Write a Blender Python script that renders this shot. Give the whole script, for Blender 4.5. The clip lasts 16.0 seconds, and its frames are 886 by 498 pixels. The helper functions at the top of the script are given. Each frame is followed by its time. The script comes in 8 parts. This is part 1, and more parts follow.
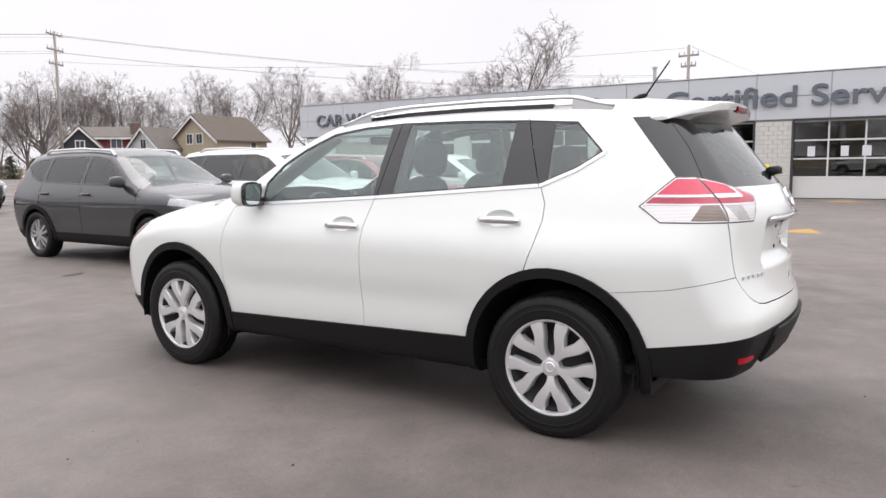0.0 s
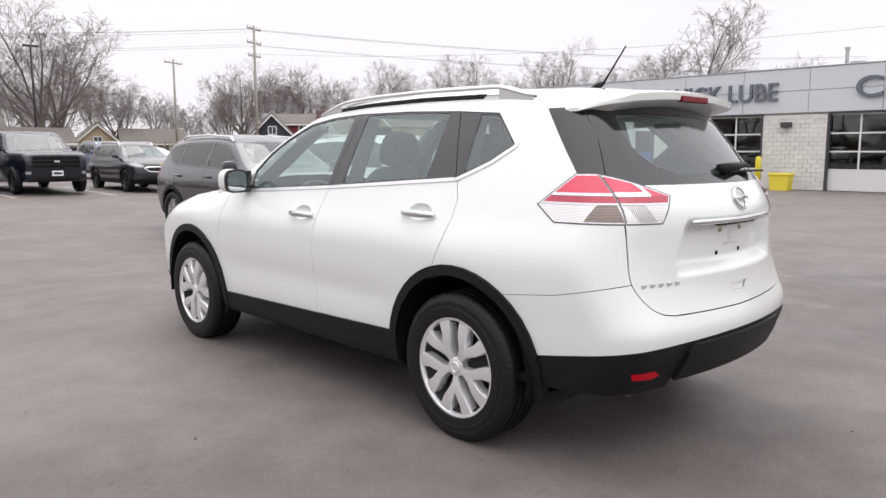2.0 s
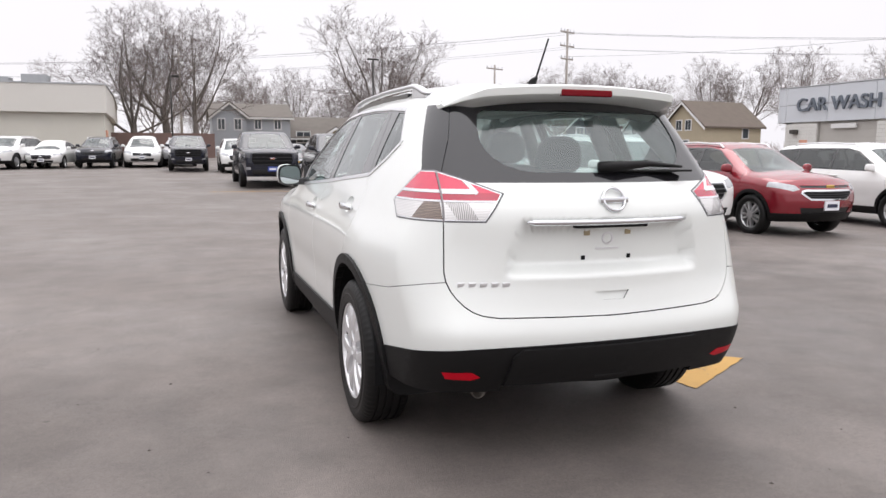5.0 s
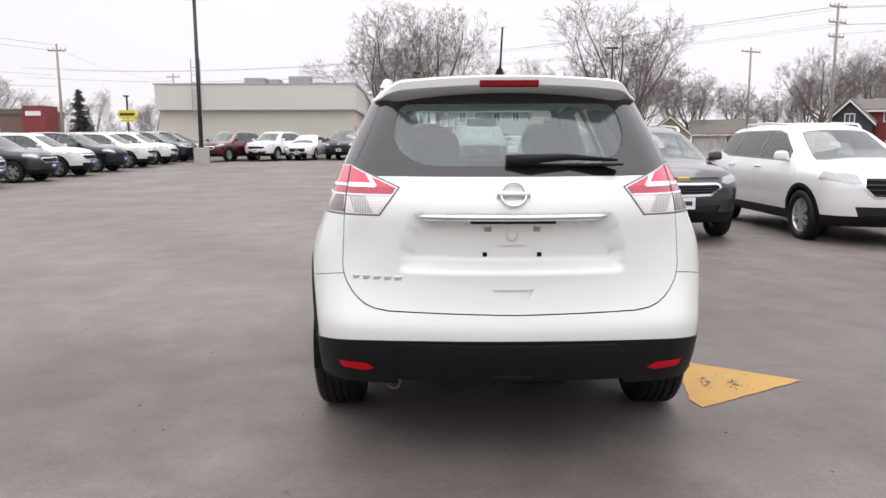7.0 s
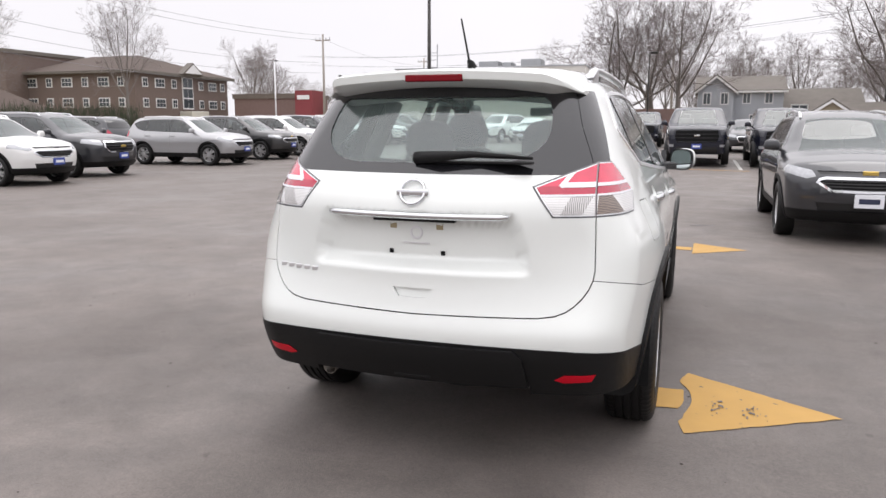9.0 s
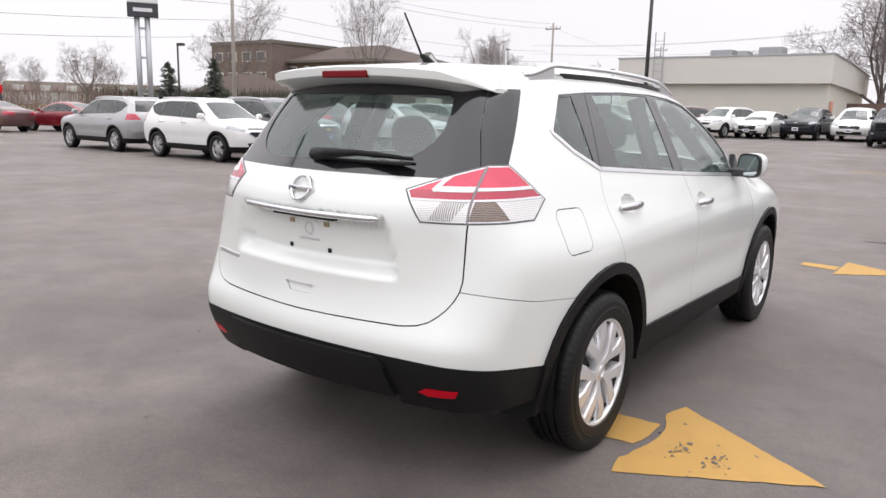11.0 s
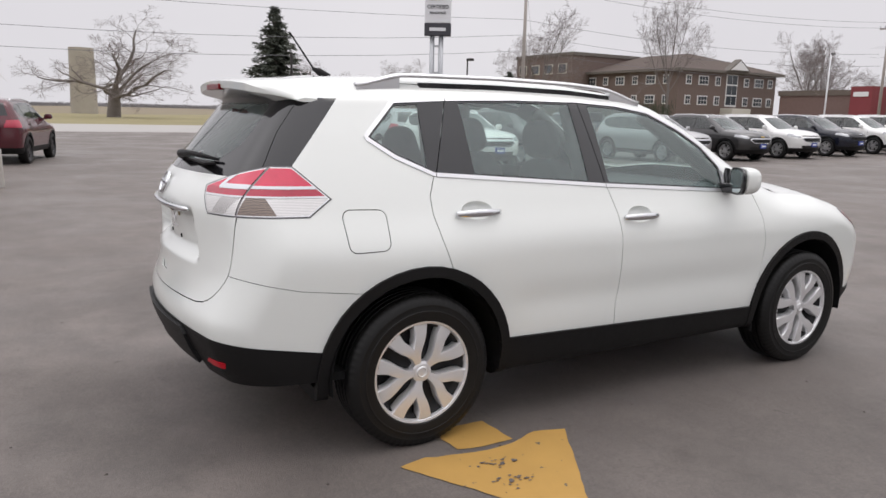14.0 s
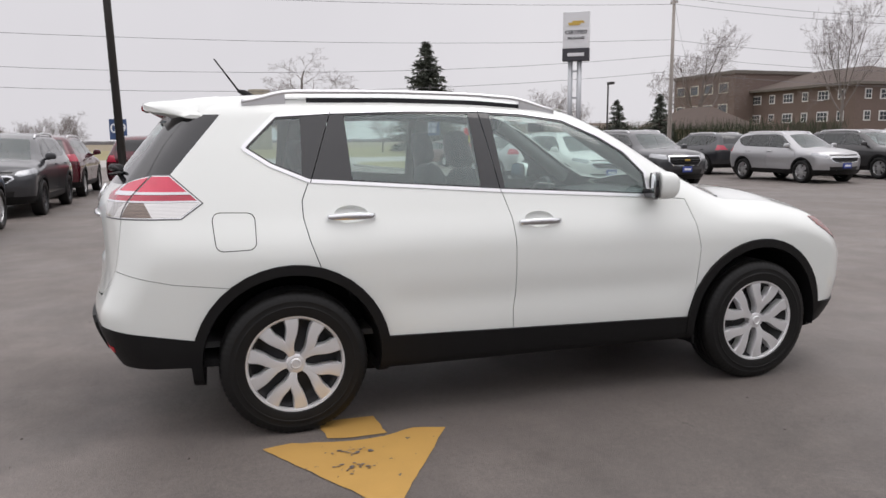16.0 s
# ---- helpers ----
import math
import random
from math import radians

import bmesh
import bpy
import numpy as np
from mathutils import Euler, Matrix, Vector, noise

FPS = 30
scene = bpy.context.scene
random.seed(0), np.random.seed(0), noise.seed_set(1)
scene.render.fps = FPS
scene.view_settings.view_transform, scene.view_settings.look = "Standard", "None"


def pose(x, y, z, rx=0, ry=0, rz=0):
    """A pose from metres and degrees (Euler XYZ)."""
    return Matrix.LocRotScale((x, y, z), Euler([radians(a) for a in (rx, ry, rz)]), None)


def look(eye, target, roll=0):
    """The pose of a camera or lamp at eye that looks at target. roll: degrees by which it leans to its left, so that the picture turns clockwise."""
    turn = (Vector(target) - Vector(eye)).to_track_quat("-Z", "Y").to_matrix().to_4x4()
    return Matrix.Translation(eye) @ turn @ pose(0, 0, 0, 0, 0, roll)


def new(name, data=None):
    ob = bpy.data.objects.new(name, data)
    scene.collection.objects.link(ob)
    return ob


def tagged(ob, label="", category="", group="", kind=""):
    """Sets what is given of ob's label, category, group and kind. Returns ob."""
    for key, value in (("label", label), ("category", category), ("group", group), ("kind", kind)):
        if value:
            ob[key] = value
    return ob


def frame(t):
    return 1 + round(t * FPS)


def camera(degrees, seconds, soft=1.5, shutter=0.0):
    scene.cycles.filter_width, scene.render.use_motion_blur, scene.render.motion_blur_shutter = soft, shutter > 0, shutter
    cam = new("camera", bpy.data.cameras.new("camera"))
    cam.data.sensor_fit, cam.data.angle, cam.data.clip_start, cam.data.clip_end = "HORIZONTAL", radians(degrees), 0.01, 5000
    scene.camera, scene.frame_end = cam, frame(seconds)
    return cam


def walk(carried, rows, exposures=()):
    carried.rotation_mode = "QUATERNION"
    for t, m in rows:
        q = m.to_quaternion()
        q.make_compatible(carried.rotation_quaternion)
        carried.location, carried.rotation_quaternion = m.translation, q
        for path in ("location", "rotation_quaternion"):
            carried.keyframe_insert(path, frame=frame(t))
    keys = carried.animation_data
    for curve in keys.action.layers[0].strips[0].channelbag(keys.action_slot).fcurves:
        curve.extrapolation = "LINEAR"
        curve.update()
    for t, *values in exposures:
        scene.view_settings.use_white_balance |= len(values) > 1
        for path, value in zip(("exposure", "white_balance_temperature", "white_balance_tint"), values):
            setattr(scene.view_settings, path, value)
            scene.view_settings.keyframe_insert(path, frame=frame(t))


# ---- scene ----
cam = camera(62.3, 16.0)
PATH = [
    (0, (-4.122, -2.761, 1.347), (-2.438, -1.708, 1.114), -0.7),
    (0.5, (-3.928, -3.02, 1.353), (-2.315, -1.864, 1.106), -0.1),
    (1, (-3.761, -3.35, 1.371), (-2.227, -2.091, 1.12), 0.3),
    (1.5, (-3.532, -3.547, 1.35), (-2.062, -2.216, 1.089), 0.0),
    (2, (-3.275, -3.727, 1.364), (-1.897, -2.301, 1.099), 0.0),
    (2.5, (-3.038, -4.029, 1.367), (-1.778, -2.497, 1.109), 0.0),
    (3, (-2.807, -4.23, 1.354), (-1.655, -2.613, 1.11), 0.1),
    (3.5, (-2.532, -4.426, 1.362), (-1.481, -2.742, 1.119), 0.6),
    (4, (-2.27, -4.688, 1.37), (-1.339, -2.936, 1.119), 0.3),
    (4.5, (-1.982, -4.81, 1.347), (-1.184, -2.994, 1.09), 0.2),
    (7, (-0.279, -5.158, 1.358), (-0.279, -3.179, 1.071), -0.2),
    (7.5, (0.039, -5.118, 1.342), (-0.12, -3.144, 1.06), -0.4),
    (8, (0.347, -5.048, 1.357), (0.042, -3.092, 1.07), 0.1),
    (10.5, (1.951, -4.517, 1.467), (0.877, -2.874, 1.088), 0.3),
    (11, (2.165, -4.246, 1.465), (0.994, -2.668, 1.094), 1.4),
    (11.5, (2.444, -4.034, 1.466), (1.163, -2.544, 1.093), 1.6),
    (12, (2.731, -3.828, 1.491), (1.337, -2.445, 1.11), 1.6),
    (12.5, (2.945, -3.552, 1.482), (1.465, -2.26, 1.103), 2.0),
    (13, (3.217, -3.333, 1.49), (1.656, -2.139, 1.12), 1.6),
    (13.5, (3.497, -3.134, 1.513), (1.86, -2.047, 1.143), 1.5),
    (14, (3.676, -2.858, 1.5), (1.971, -1.876, 1.138), 1.4),
    (14.5, (3.867, -2.601, 1.465), (2.121, -1.685, 1.127), 0.9),
    (15, (4.114, -2.312, 1.443), (2.306, -1.516, 1.129), 0.5),
    (15.5, (4.235, -2.0, 1.422), (2.386, -1.299, 1.12), 0.1),
    (16, (4.408, -1.694, 1.419), (2.519, -1.104, 1.128), -0.4),
]
EXPOSURE = [(0, 0.55, 6500, 12), (10.5, 0.54, 6500, 12), (12.0, 0.54, 6500, 12), (12.5, 0.30, 6500, 12), (13.0, 0.19, 6500, 12), (14.5, 0.13, 6500, 12), (16, 0.10, 6500, 12)]
walk(cam, [(t, look(eye, target, roll)) for t, eye, target, roll in PATH], EXPOSURE)

# ---- light ----
world = bpy.data.worlds.new("overcast_sky")
scene.world = world
world.use_nodes = True
wt = world.node_tree
wt.nodes.clear()
w_out = wt.nodes.new("ShaderNodeOutputWorld")
w_bg = wt.nodes.new("ShaderNodeBackground")
w_sky = wt.nodes.new("ShaderNodeTexSky")
w_sky.sky_type = "NISHITA"
w_sky.sun_disc = False
w_sky.sun_elevation, w_sky.sun_rotation = radians(48), radians(200)
w_sky.air_density, w_sky.dust_density, w_sky.ozone_density = 1.0, 6.0, 1.0
w_hs = wt.nodes.new("ShaderNodeHueSaturation")
w_hs.inputs["Saturation"].default_value = 0.08
w_hs.inputs["Value"].default_value = 0.55
w_cl = wt.nodes.new("ShaderNodeTexNoise")
w_cl.inputs["Scale"].default_value = 1.6
w_cl.inputs["Detail"].default_value = 5
w_rp = wt.nodes.new("ShaderNodeValToRGB")
w_rp.color_ramp.elements[0].position, w_rp.color_ramp.elements[0].color = 0.25, (8.6, 8.55, 8.75, 1)
w_rp.color_ramp.elements[1].position, w_rp.color_ramp.elements[1].color = 0.75, (9.9, 9.85, 9.95, 1)
w_mx = wt.nodes.new("ShaderNodeMix")
w_mx.data_type = "RGBA"
w_mx.inputs["Factor"].default_value = 0.88
wt.links.new(w_sky.outputs[0], w_hs.inputs["Color"])
wt.links.new(w_cl.outputs["Fac"], w_rp.inputs[0])
wt.links.new(w_hs.outputs[0], w_mx.inputs["A"])
wt.links.new(w_rp.outputs[0], w_mx.inputs["B"])
w_tc = wt.nodes.new("ShaderNodeTexCoord")
w_sx = wt.nodes.new("ShaderNodeSeparateXYZ")
w_gr = wt.nodes.new("ShaderNodeValToRGB")
w_gr.color_ramp.elements[0].position, w_gr.color_ramp.elements[0].color = 0.22, (0.815, 0.808, 0.823, 1)
w_gr.color_ramp.elements[1].position, w_gr.color_ramp.elements[1].color = 1.0, (1.85, 1.84, 1.85, 1)
w_ml = wt.nodes.new("ShaderNodeMix")
w_ml.data_type, w_ml.blend_type = "RGBA", "MULTIPLY"
w_ml.inputs["Factor"].default_value = 1.0
wt.links.new(w_tc.outputs["Generated"], w_sx.inputs[0])
wt.links.new(w_sx.outputs["Z"], w_gr.inputs[0])
wt.links.new(w_mx.outputs["Result"], w_ml.inputs["A"])
wt.links.new(w_gr.outputs[0], w_ml.inputs["B"])
wt.links.new(w_ml.outputs["Result"], w_bg.inputs["Color"])
w_bg.inputs["Strength"].default_value = 0.1
wt.links.new(w_bg.outputs[0], w_out.inputs[0])

sun_data = bpy.data.lights.new("sun", "SUN")
sun_data.energy, sun_data.angle, sun_data.color = 0.7, radians(40), (1.0, 0.97, 0.94)
sun = new("sun", sun_data)
sun.matrix_world = look((6, 14, 40), (0, 0, 0))


# ---- materials ----
def material(name, colour, rough=0.5, metal=0.0, coat=0.0, var=0.0, scale=8.0, bump=0.0, fine=120.0, spec=0.5, dirt=None, rand=0.0):
    """Principled material with two scales of variation in colour and relief."""
    m = bpy.data.materials.new(name)
    m.use_nodes = True
    t = m.node_tree
    b = t.nodes["Principled BSDF"]
    b.inputs["Roughness"].default_value = rough
    b.inputs["Metallic"].default_value = metal
    b.inputs["Coat Weight"].default_value = coat
    b.inputs["Coat Roughness"].default_value = 0.04
    b.inputs["Specular IOR Level"].default_value = spec
    b.inputs["Base Color"].default_value = (*colour, 1)
    if var or bump or dirt:
        co = t.nodes.new("ShaderNodeTexCoord")
        n1 = t.nodes.new("ShaderNodeTexNoise")
        n1.inputs["Scale"].default_value, n1.inputs["Detail"].default_value = scale, 6
        n2 = t.nodes.new("ShaderNodeTexNoise")
        n2.inputs["Scale"].default_value, n2.inputs["Detail"].default_value = fine, 3
        t.links.new(co.outputs["Object"], n1.inputs["Vector"])
        t.links.new(co.outputs["Object"], n2.inputs["Vector"])
        mix = t.nodes.new("ShaderNodeMix")
        mix.data_type = "RGBA"
        lo = [max(0, c * (1 - var)) for c in colour]
        hi = [min(1, c * (1 + var)) for c in colour]
        mix.inputs["A"].default_value, mix.inputs["B"].default_value = (*lo, 1), (*hi, 1)
        ad = t.nodes.new("ShaderNodeMath")
        ad.operation = "MULTIPLY_ADD"
        ad.inputs[1].default_value, ad.inputs[2].default_value = 0.35, 0.0
        a2 = t.nodes.new("ShaderNodeMath")
        a2.operation = "MULTIPLY_ADD"
        a2.inputs[1].default_value = 0.65
        t.links.new(n2.outputs["Fac"], ad.inputs[0])
        t.links.new(n1.outputs["Fac"], a2.inputs[0])
        t.links.new(ad.outputs[0], a2.inputs[2])
        t.links.new(a2.outputs[0], mix.inputs["Factor"])
        col = mix.outputs["Result"]
        if dirt:
            n3 = t.nodes.new("ShaderNodeTexNoise")
            n3.inputs["Scale"].default_value, n3.inputs["Detail"].default_value = dirt[1], 8
            t.links.new(co.outputs["Object"], n3.inputs["Vector"])
            r3 = t.nodes.new("ShaderNodeValToRGB")
            r3.color_ramp.elements[0].position, r3.color_ramp.elements[1].position = dirt[2], dirt[3]
            t.links.new(n3.outputs["Fac"], r3.inputs[0])
            m3 = t.nodes.new("ShaderNodeMix")
            m3.data_type = "RGBA"
            t.links.new(r3.outputs[0], m3.inputs["Factor"])
            t.links.new(col, m3.inputs["A"])
            m3.inputs["B"].default_value = (*dirt[0], 1)
            col = m3.outputs["Result"]
        if rand:
            oi = t.nodes.new("ShaderNodeObjectInfo")
            hv = t.nodes.new("ShaderNodeHueSaturation")
            mr = t.nodes.new("ShaderNodeMapRange")
            mr.inputs["To Min"].default_value, mr.inputs["To Max"].default_value = 1 - rand, 1 + rand
            t.links.new(oi.outputs["Random"], mr.inputs["Value"])
            t.links.new(mr.outputs[0], hv.inputs["Value"])
            t.links.new(col, hv.inputs["Color"])
            col = hv.outputs[0]
        t.links.new(col, b.inputs["Base Color"])
        if bump:
            bp = t.nodes.new("ShaderNodeBump")
            bp.inputs["Strength"].default_value, bp.inputs["Distance"].default_value = bump, 0.01
            t.links.new(a2.outputs[0], bp.inputs["Height"])
            t.links.new(bp.outputs[0], b.inputs["Normal"])
    return m


def glass(name, tint, gloss=1.0, rough=0.0, ior=1.75, veil=0.0):
    """Thin clear pane: tinted see-through with a Fresnel mirror on top."""
    m = bpy.data.materials.new(name)
    m.use_nodes = True
    t = m.node_tree
    t.nodes.clear()
    out = t.nodes.new("ShaderNodeOutputMaterial")
    tr = t.nodes.new("ShaderNodeBsdfTransparent")
    tr.inputs["Color"].default_value = (*tint, 1)
    gl = t.nodes.new("ShaderNodeBsdfGlossy")
    gl.inputs["Roughness"].default_value = rough
    gl.inputs["Color"].default_value = (gloss, gloss, gloss, 1)
    f0 = ((ior - 1) / (ior + 1)) ** 2
    lw = t.nodes.new("ShaderNodeLayerWeight")
    lw.inputs["Blend"].default_value = 0.5
    pw = t.nodes.new("ShaderNodeMath")
    pw.operation = "POWER"
    pw.inputs[1].default_value = 5.0
    fr = t.nodes.new("ShaderNodeMath")
    fr.operation = "MULTIPLY_ADD"
    fr.inputs[1].default_value, fr.inputs[2].default_value = 1 - f0, f0
    t.links.new(lw.outputs["Facing"], pw.inputs[0])
    t.links.new(pw.outputs[0], fr.inputs[0])
    mx = t.nodes.new("ShaderNodeMixShader")
    t.links.new(fr.outputs[0], mx.inputs[0])
    # pale teal diffuse layer that paints in a veil of reflected sky
    df = t.nodes.new("ShaderNodeBsdfDiffuse")
    df.inputs["Color"].default_value = (0.50, 0.69, 0.67, 1)
    veil_mix = t.nodes.new("ShaderNodeMixShader")
    veil_mix.inputs[0].default_value = veil
    t.links.new(tr.outputs[0], veil_mix.inputs[1])
    t.links.new(df.outputs[0], veil_mix.inputs[2])
    t.links.new(veil_mix.outputs[0], mx.inputs[1])
    t.links.new(gl.outputs[0], mx.inputs[2])
    t.links.new(mx.outputs[0], out.inputs[0])
    return m


WHITE = material("white_car_paint", (0.75, 0.772, 0.748), 0.35, 0, 1.0, var=0.015, scale=3, fine=60)
SHELL = material("dark_body_cavity", (0.008, 0.008, 0.0085), 0.8, spec=0.15)
MIRROR = material("mirror_glass", (0.60, 0.66, 0.66), 0.03, 1.0)
BLACKP = material("black_textured_plastic", (0.0058, 0.0056, 0.0060), 0.52, var=0.25, scale=30, bump=0.25, fine=700, spec=0.26)
GLOSSB = material("gloss_black_trim", (0.012, 0.012, 0.014), 0.12, coat=0.5, spec=0.5)
CHROME = material("chrome", (0.72, 0.73, 0.75), 0.08, 1.0)
SATIN = material("satin_silver_trim", (0.74, 0.74, 0.755), 0.28, 0.8)
RUBBER = material("tyre_rubber", (0.0062, 0.0060, 0.0060), 0.48, var=0.5, scale=18, bump=0.2, fine=300, spec=0.3)
COVER = material("silver_wheel_cover", (0.76, 0.76, 0.77), 0.28, 0.55, var=0.04, scale=20)
STEEL = material("dark_steel_rim", (0.012, 0.012, 0.013), 0.6, 0.2)
GLASS = glass("side_window_glass", (0.82, 0.93, 0.90), ior=1.85, veil=0.10)
GLASSB = glass("rear_window_glass", (0.78, 0.88, 0.86), ior=1.85, veil=0.07)
REDL = material("red_lamp_lens", (0.62, 0.036, 0.085), 0.12, coat=0.8, var=0.30, scale=14, fine=180)
REDD = material("deep_red_lamp_lens", (0.42, 0.018, 0.050), 0.12, coat=0.8, var=0.25, scale=18, fine=200)
REFL = material("red_reflector", (0.50, 0.003, 0.016), 0.3, spec=0.2, var=0.2, scale=60, fine=300)


def fluted(name, lo, hi, pitch, axis="Z", bend=1.2):
    """Lamp reflector behind a clear lens: bright and dark flutes of a given pitch."""
    m = material(name, hi, 0.18, 0.3, coat=0.9)
    t = m.node_tree
    co = t.nodes.new("ShaderNodeTexCoord")
    wv = t.nodes.new("ShaderNodeTexWave")
    wv.bands_direction = axis
    wv.inputs["Scale"].default_value, wv.inputs["Distortion"].default_value, wv.inputs["Detail"].default_value, wv.inputs["Detail Scale"].default_value = 0.314 / pitch, bend, 3, 0.6
    r = t.nodes.new("ShaderNodeValToRGB")
    r.color_ramp.elements[0].position, r.color_ramp.elements[1].position = 0.1, 0.8
    r.color_ramp.elements[0].color, r.color_ramp.elements[1].color = (*lo, 1), (*hi, 1)
    t.links.new(co.outputs["Object"], wv.inputs["Vector"])
    t.links.new(wv.outputs["Fac"], r.inputs[0])
    t.links.new(r.outputs[0], t.nodes["Principled BSDF"].inputs["Base Color"])
    return m


CLEARL = fluted("clear_lamp_reflector", (0.52, 0.51, 0.51), (0.84, 0.83, 0.82), 0.0062)
BOWL = fluted("reversing_lamp_bowl", (0.045, 0.034, 0.030), (0.30, 0.23, 0.19), 0.0060, "Z", 4.5)
BOWLV = fluted("upright_fluted_lamp_bowl", (0.22, 0.215, 0.21), (0.66, 0.64, 0.63), 0.0070, "X", 4.0)
PIPE = material("dull_exhaust_steel", (0.22, 0.20, 0.18), 0.4, 0.8, var=0.3, scale=30, fine=200)
CLIP = material("dull_brass_clip", (0.34, 0.28, 0.17), 0.5, 0.3)
REDK = material("dark_red_brake_lens", (0.17, 0.001, 0.006), 0.25, spec=0.2)
SPLITG = material("grey_lamp_joint", (0.30, 0.28, 0.29), 0.4)
LAMPSEAL = material("dark_lamp_seal", (0.10, 0.10, 0.105), 0.4)
TURN = material("dusky_red_marker_lens", (0.20, 0.05, 0.04), 0.2, coat=0.6)
SEAT = material("charcoal_seat_cloth", (0.06, 0.063, 0.066), 0.9, var=0.2, scale=40, bump=0.1, fine=500)
DASH = material("grey_interior_trim", (0.10, 0.10, 0.10), 0.7, var=0.1, scale=20)
LINER = material("light_headliner", (0.42, 0.42, 0.40), 0.9)
PLATE = material("plate_white", (0.75, 0.76, 0.8), 0.4)
PLATEB = material("plate_blue", (0.04, 0.07, 0.30), 0.4)
DARKBAR = material("dark_lettering", (0.02, 0.025, 0.06), 0.5)


# ---- building helpers ----
def mesh_object(name, verts, faces, mat, parent=None, label="", smooth=False, normals=None):
    me = bpy.data.meshes.new(name)
    me.from_pydata([tuple(v) for v in verts], [], [tuple(f) for f in faces])
    me.materials.append(mat)
    if smooth or normals is not None:
        me.polygons.foreach_set("use_smooth", [True] * len(me.polygons))
    me.update()
    if normals is not None:
        me.normals_split_custom_set_from_vertices([tuple(n) for n in normals])
    ob = new(name, me)
    if parent is not None:
        ob.parent = parent
    if label:
        ob["label"] = label
    return ob


def part(name, bm, mat, parent, label="", smooth=False):
    me = bpy.data.meshes.new(name)
    bm.to_mesh(me)
    bm.free()
    me.materials.append(mat)
    if smooth:
        me.polygons.foreach_set("use_smooth", [True] * len(me.polygons))
    ob = new(name, me)
    if parent is not None:
        ob.parent = parent
    if label:
        ob["label"] = label
    return ob


def empty(name, m, label="", category="", group="", kind=""):
    ob = new(name)
    ob.empty_display_size = 0.1
    ob.matrix_basis = m
    return tagged(ob, label, category, group, kind)


def box(bm, lo, hi, bevel=0.0, m=None):
    """Adds a box between two corners, its edges bevelled."""
    c = [(a + b) / 2 for a, b in zip(lo, hi)]
    s = [abs(b - a) for a, b in zip(lo, hi)]
    r = bmesh.ops.create_cube(bm, size=1.0, matrix=Matrix.Translation(c) @ Matrix.Diagonal((*s, 1)))
    vs = r["verts"]
    if bevel:
        es = list({e for v in vs for e in v.link_edges})
        g = bmesh.ops.bevel(bm, geom=es, offset=bevel, segments=2, profile=0.5, affect="EDGES")
        vs = list({v for f in g["faces"] for v in f.verts} | {v for v in vs if v.is_valid})
    if m is not None:
        bmesh.ops.transform(bm, matrix=m, verts=vs)
    return vs


def tube(bm, pts, radii, sides=8, cap=True):
    """Sweeps a round section along a line of points."""
    pts = [Vector(p) for p in pts]
    rings = []
    up = Vector((0, 0, 1))
    for i, p in enumerate(pts):
        d = (pts[min(i + 1, len(pts) - 1)] - pts[max(i - 1, 0)]).normalized()
        a = d.cross(up if abs(d.z) < 0.95 else Vector((1, 0, 0))).normalized()
        b = d.cross(a)
        r = radii[i] if isinstance(radii, (list, tuple)) else radii
        rings.append([bm.verts.new(p + r * (math.cos(k * 2 * math.pi / sides) * a + math.sin(k * 2 * math.pi / sides) * b)) for k in range(sides)])
    for r0, r1 in zip(rings, rings[1:]):
        for k in range(sides):
            bm.faces.new((r0[k], r0[(k + 1) % sides], r1[(k + 1) % sides], r1[k]))
    if cap:
        bm.faces.new(rings[0][::-1])
        bm.faces.new(rings[-1])


def revolve(bm, profile, steps=48, m=None):
    """Turns a closed profile of (x along the axle, radius) round the x axis."""
    rings = []
    for k in range(steps):
        a = 2 * math.pi * k / steps
        rings.append([bm.verts.new((x, r * math.cos(a), r * math.sin(a))) for x, r in profile])
    n = len(profile)
    for k in range(steps):
        r0, r1 = rings[k], rings[(k + 1) % steps]
        for i in range(n - 1):
            bm.faces.new((r0[i], r0[i + 1], r1[i + 1], r1[i]))
    if m is not None:
        bmesh.ops.transform(bm, matrix=m, verts=[v for r in rings for v in r])


def prism(bm, outline, axis, lo, hi):
    """Extrudes an outline of 2D points along an axis ('x', 'y' or 'z') from lo to hi."""
    def place(u, v, w):
        return {"x": (w, u, v), "y": (u, w, v), "z": (u, v, w)}[axis]
    a = [bm.verts.new(place(u, v, lo)) for u, v in outline]
    b = [bm.verts.new(place(u, v, hi)) for u, v in outline]
    n = len(outline)
    bm.faces.new(a[::-1])
    bm.faces.new(b)
    for i in range(n):
        bm.faces.new((a[i], a[(i + 1) % n], b[(i + 1) % n], b[i]))


# ---- coachwork: bodies cut from a smooth hull ----
def curve(pts, smooth=0.04, lo=-4.0, hi=4.0):
    """A smoothed function through control points."""
    g = np.linspace(lo, hi, 4001)
    p = sorted(pts)
    v = np.interp(g, [a for a, _ in p], [b for _, b in p])
    h = (hi - lo) / 4000
    k = np.arange(-int(3 * smooth / h), int(3 * smooth / h) + 1) * h
    w = np.exp(-0.5 * (k / smooth) ** 2)
    v = np.convolve(np.pad(v, len(k) // 2, mode="edge"), w / w.sum(), mode="valid")
    d = np.gradient(v, h)
    return (lambda q: np.interp(q, g, v)), (lambda q: np.interp(q, g, d))


def rmax(a, b, r):
    """Round union of two limits with an edge radius r."""
    return np.where((a > -r) & (b > -r), np.sqrt(np.maximum(a + r, 0) ** 2 + np.maximum(b + r, 0) ** 2) - r, np.maximum(a, b))


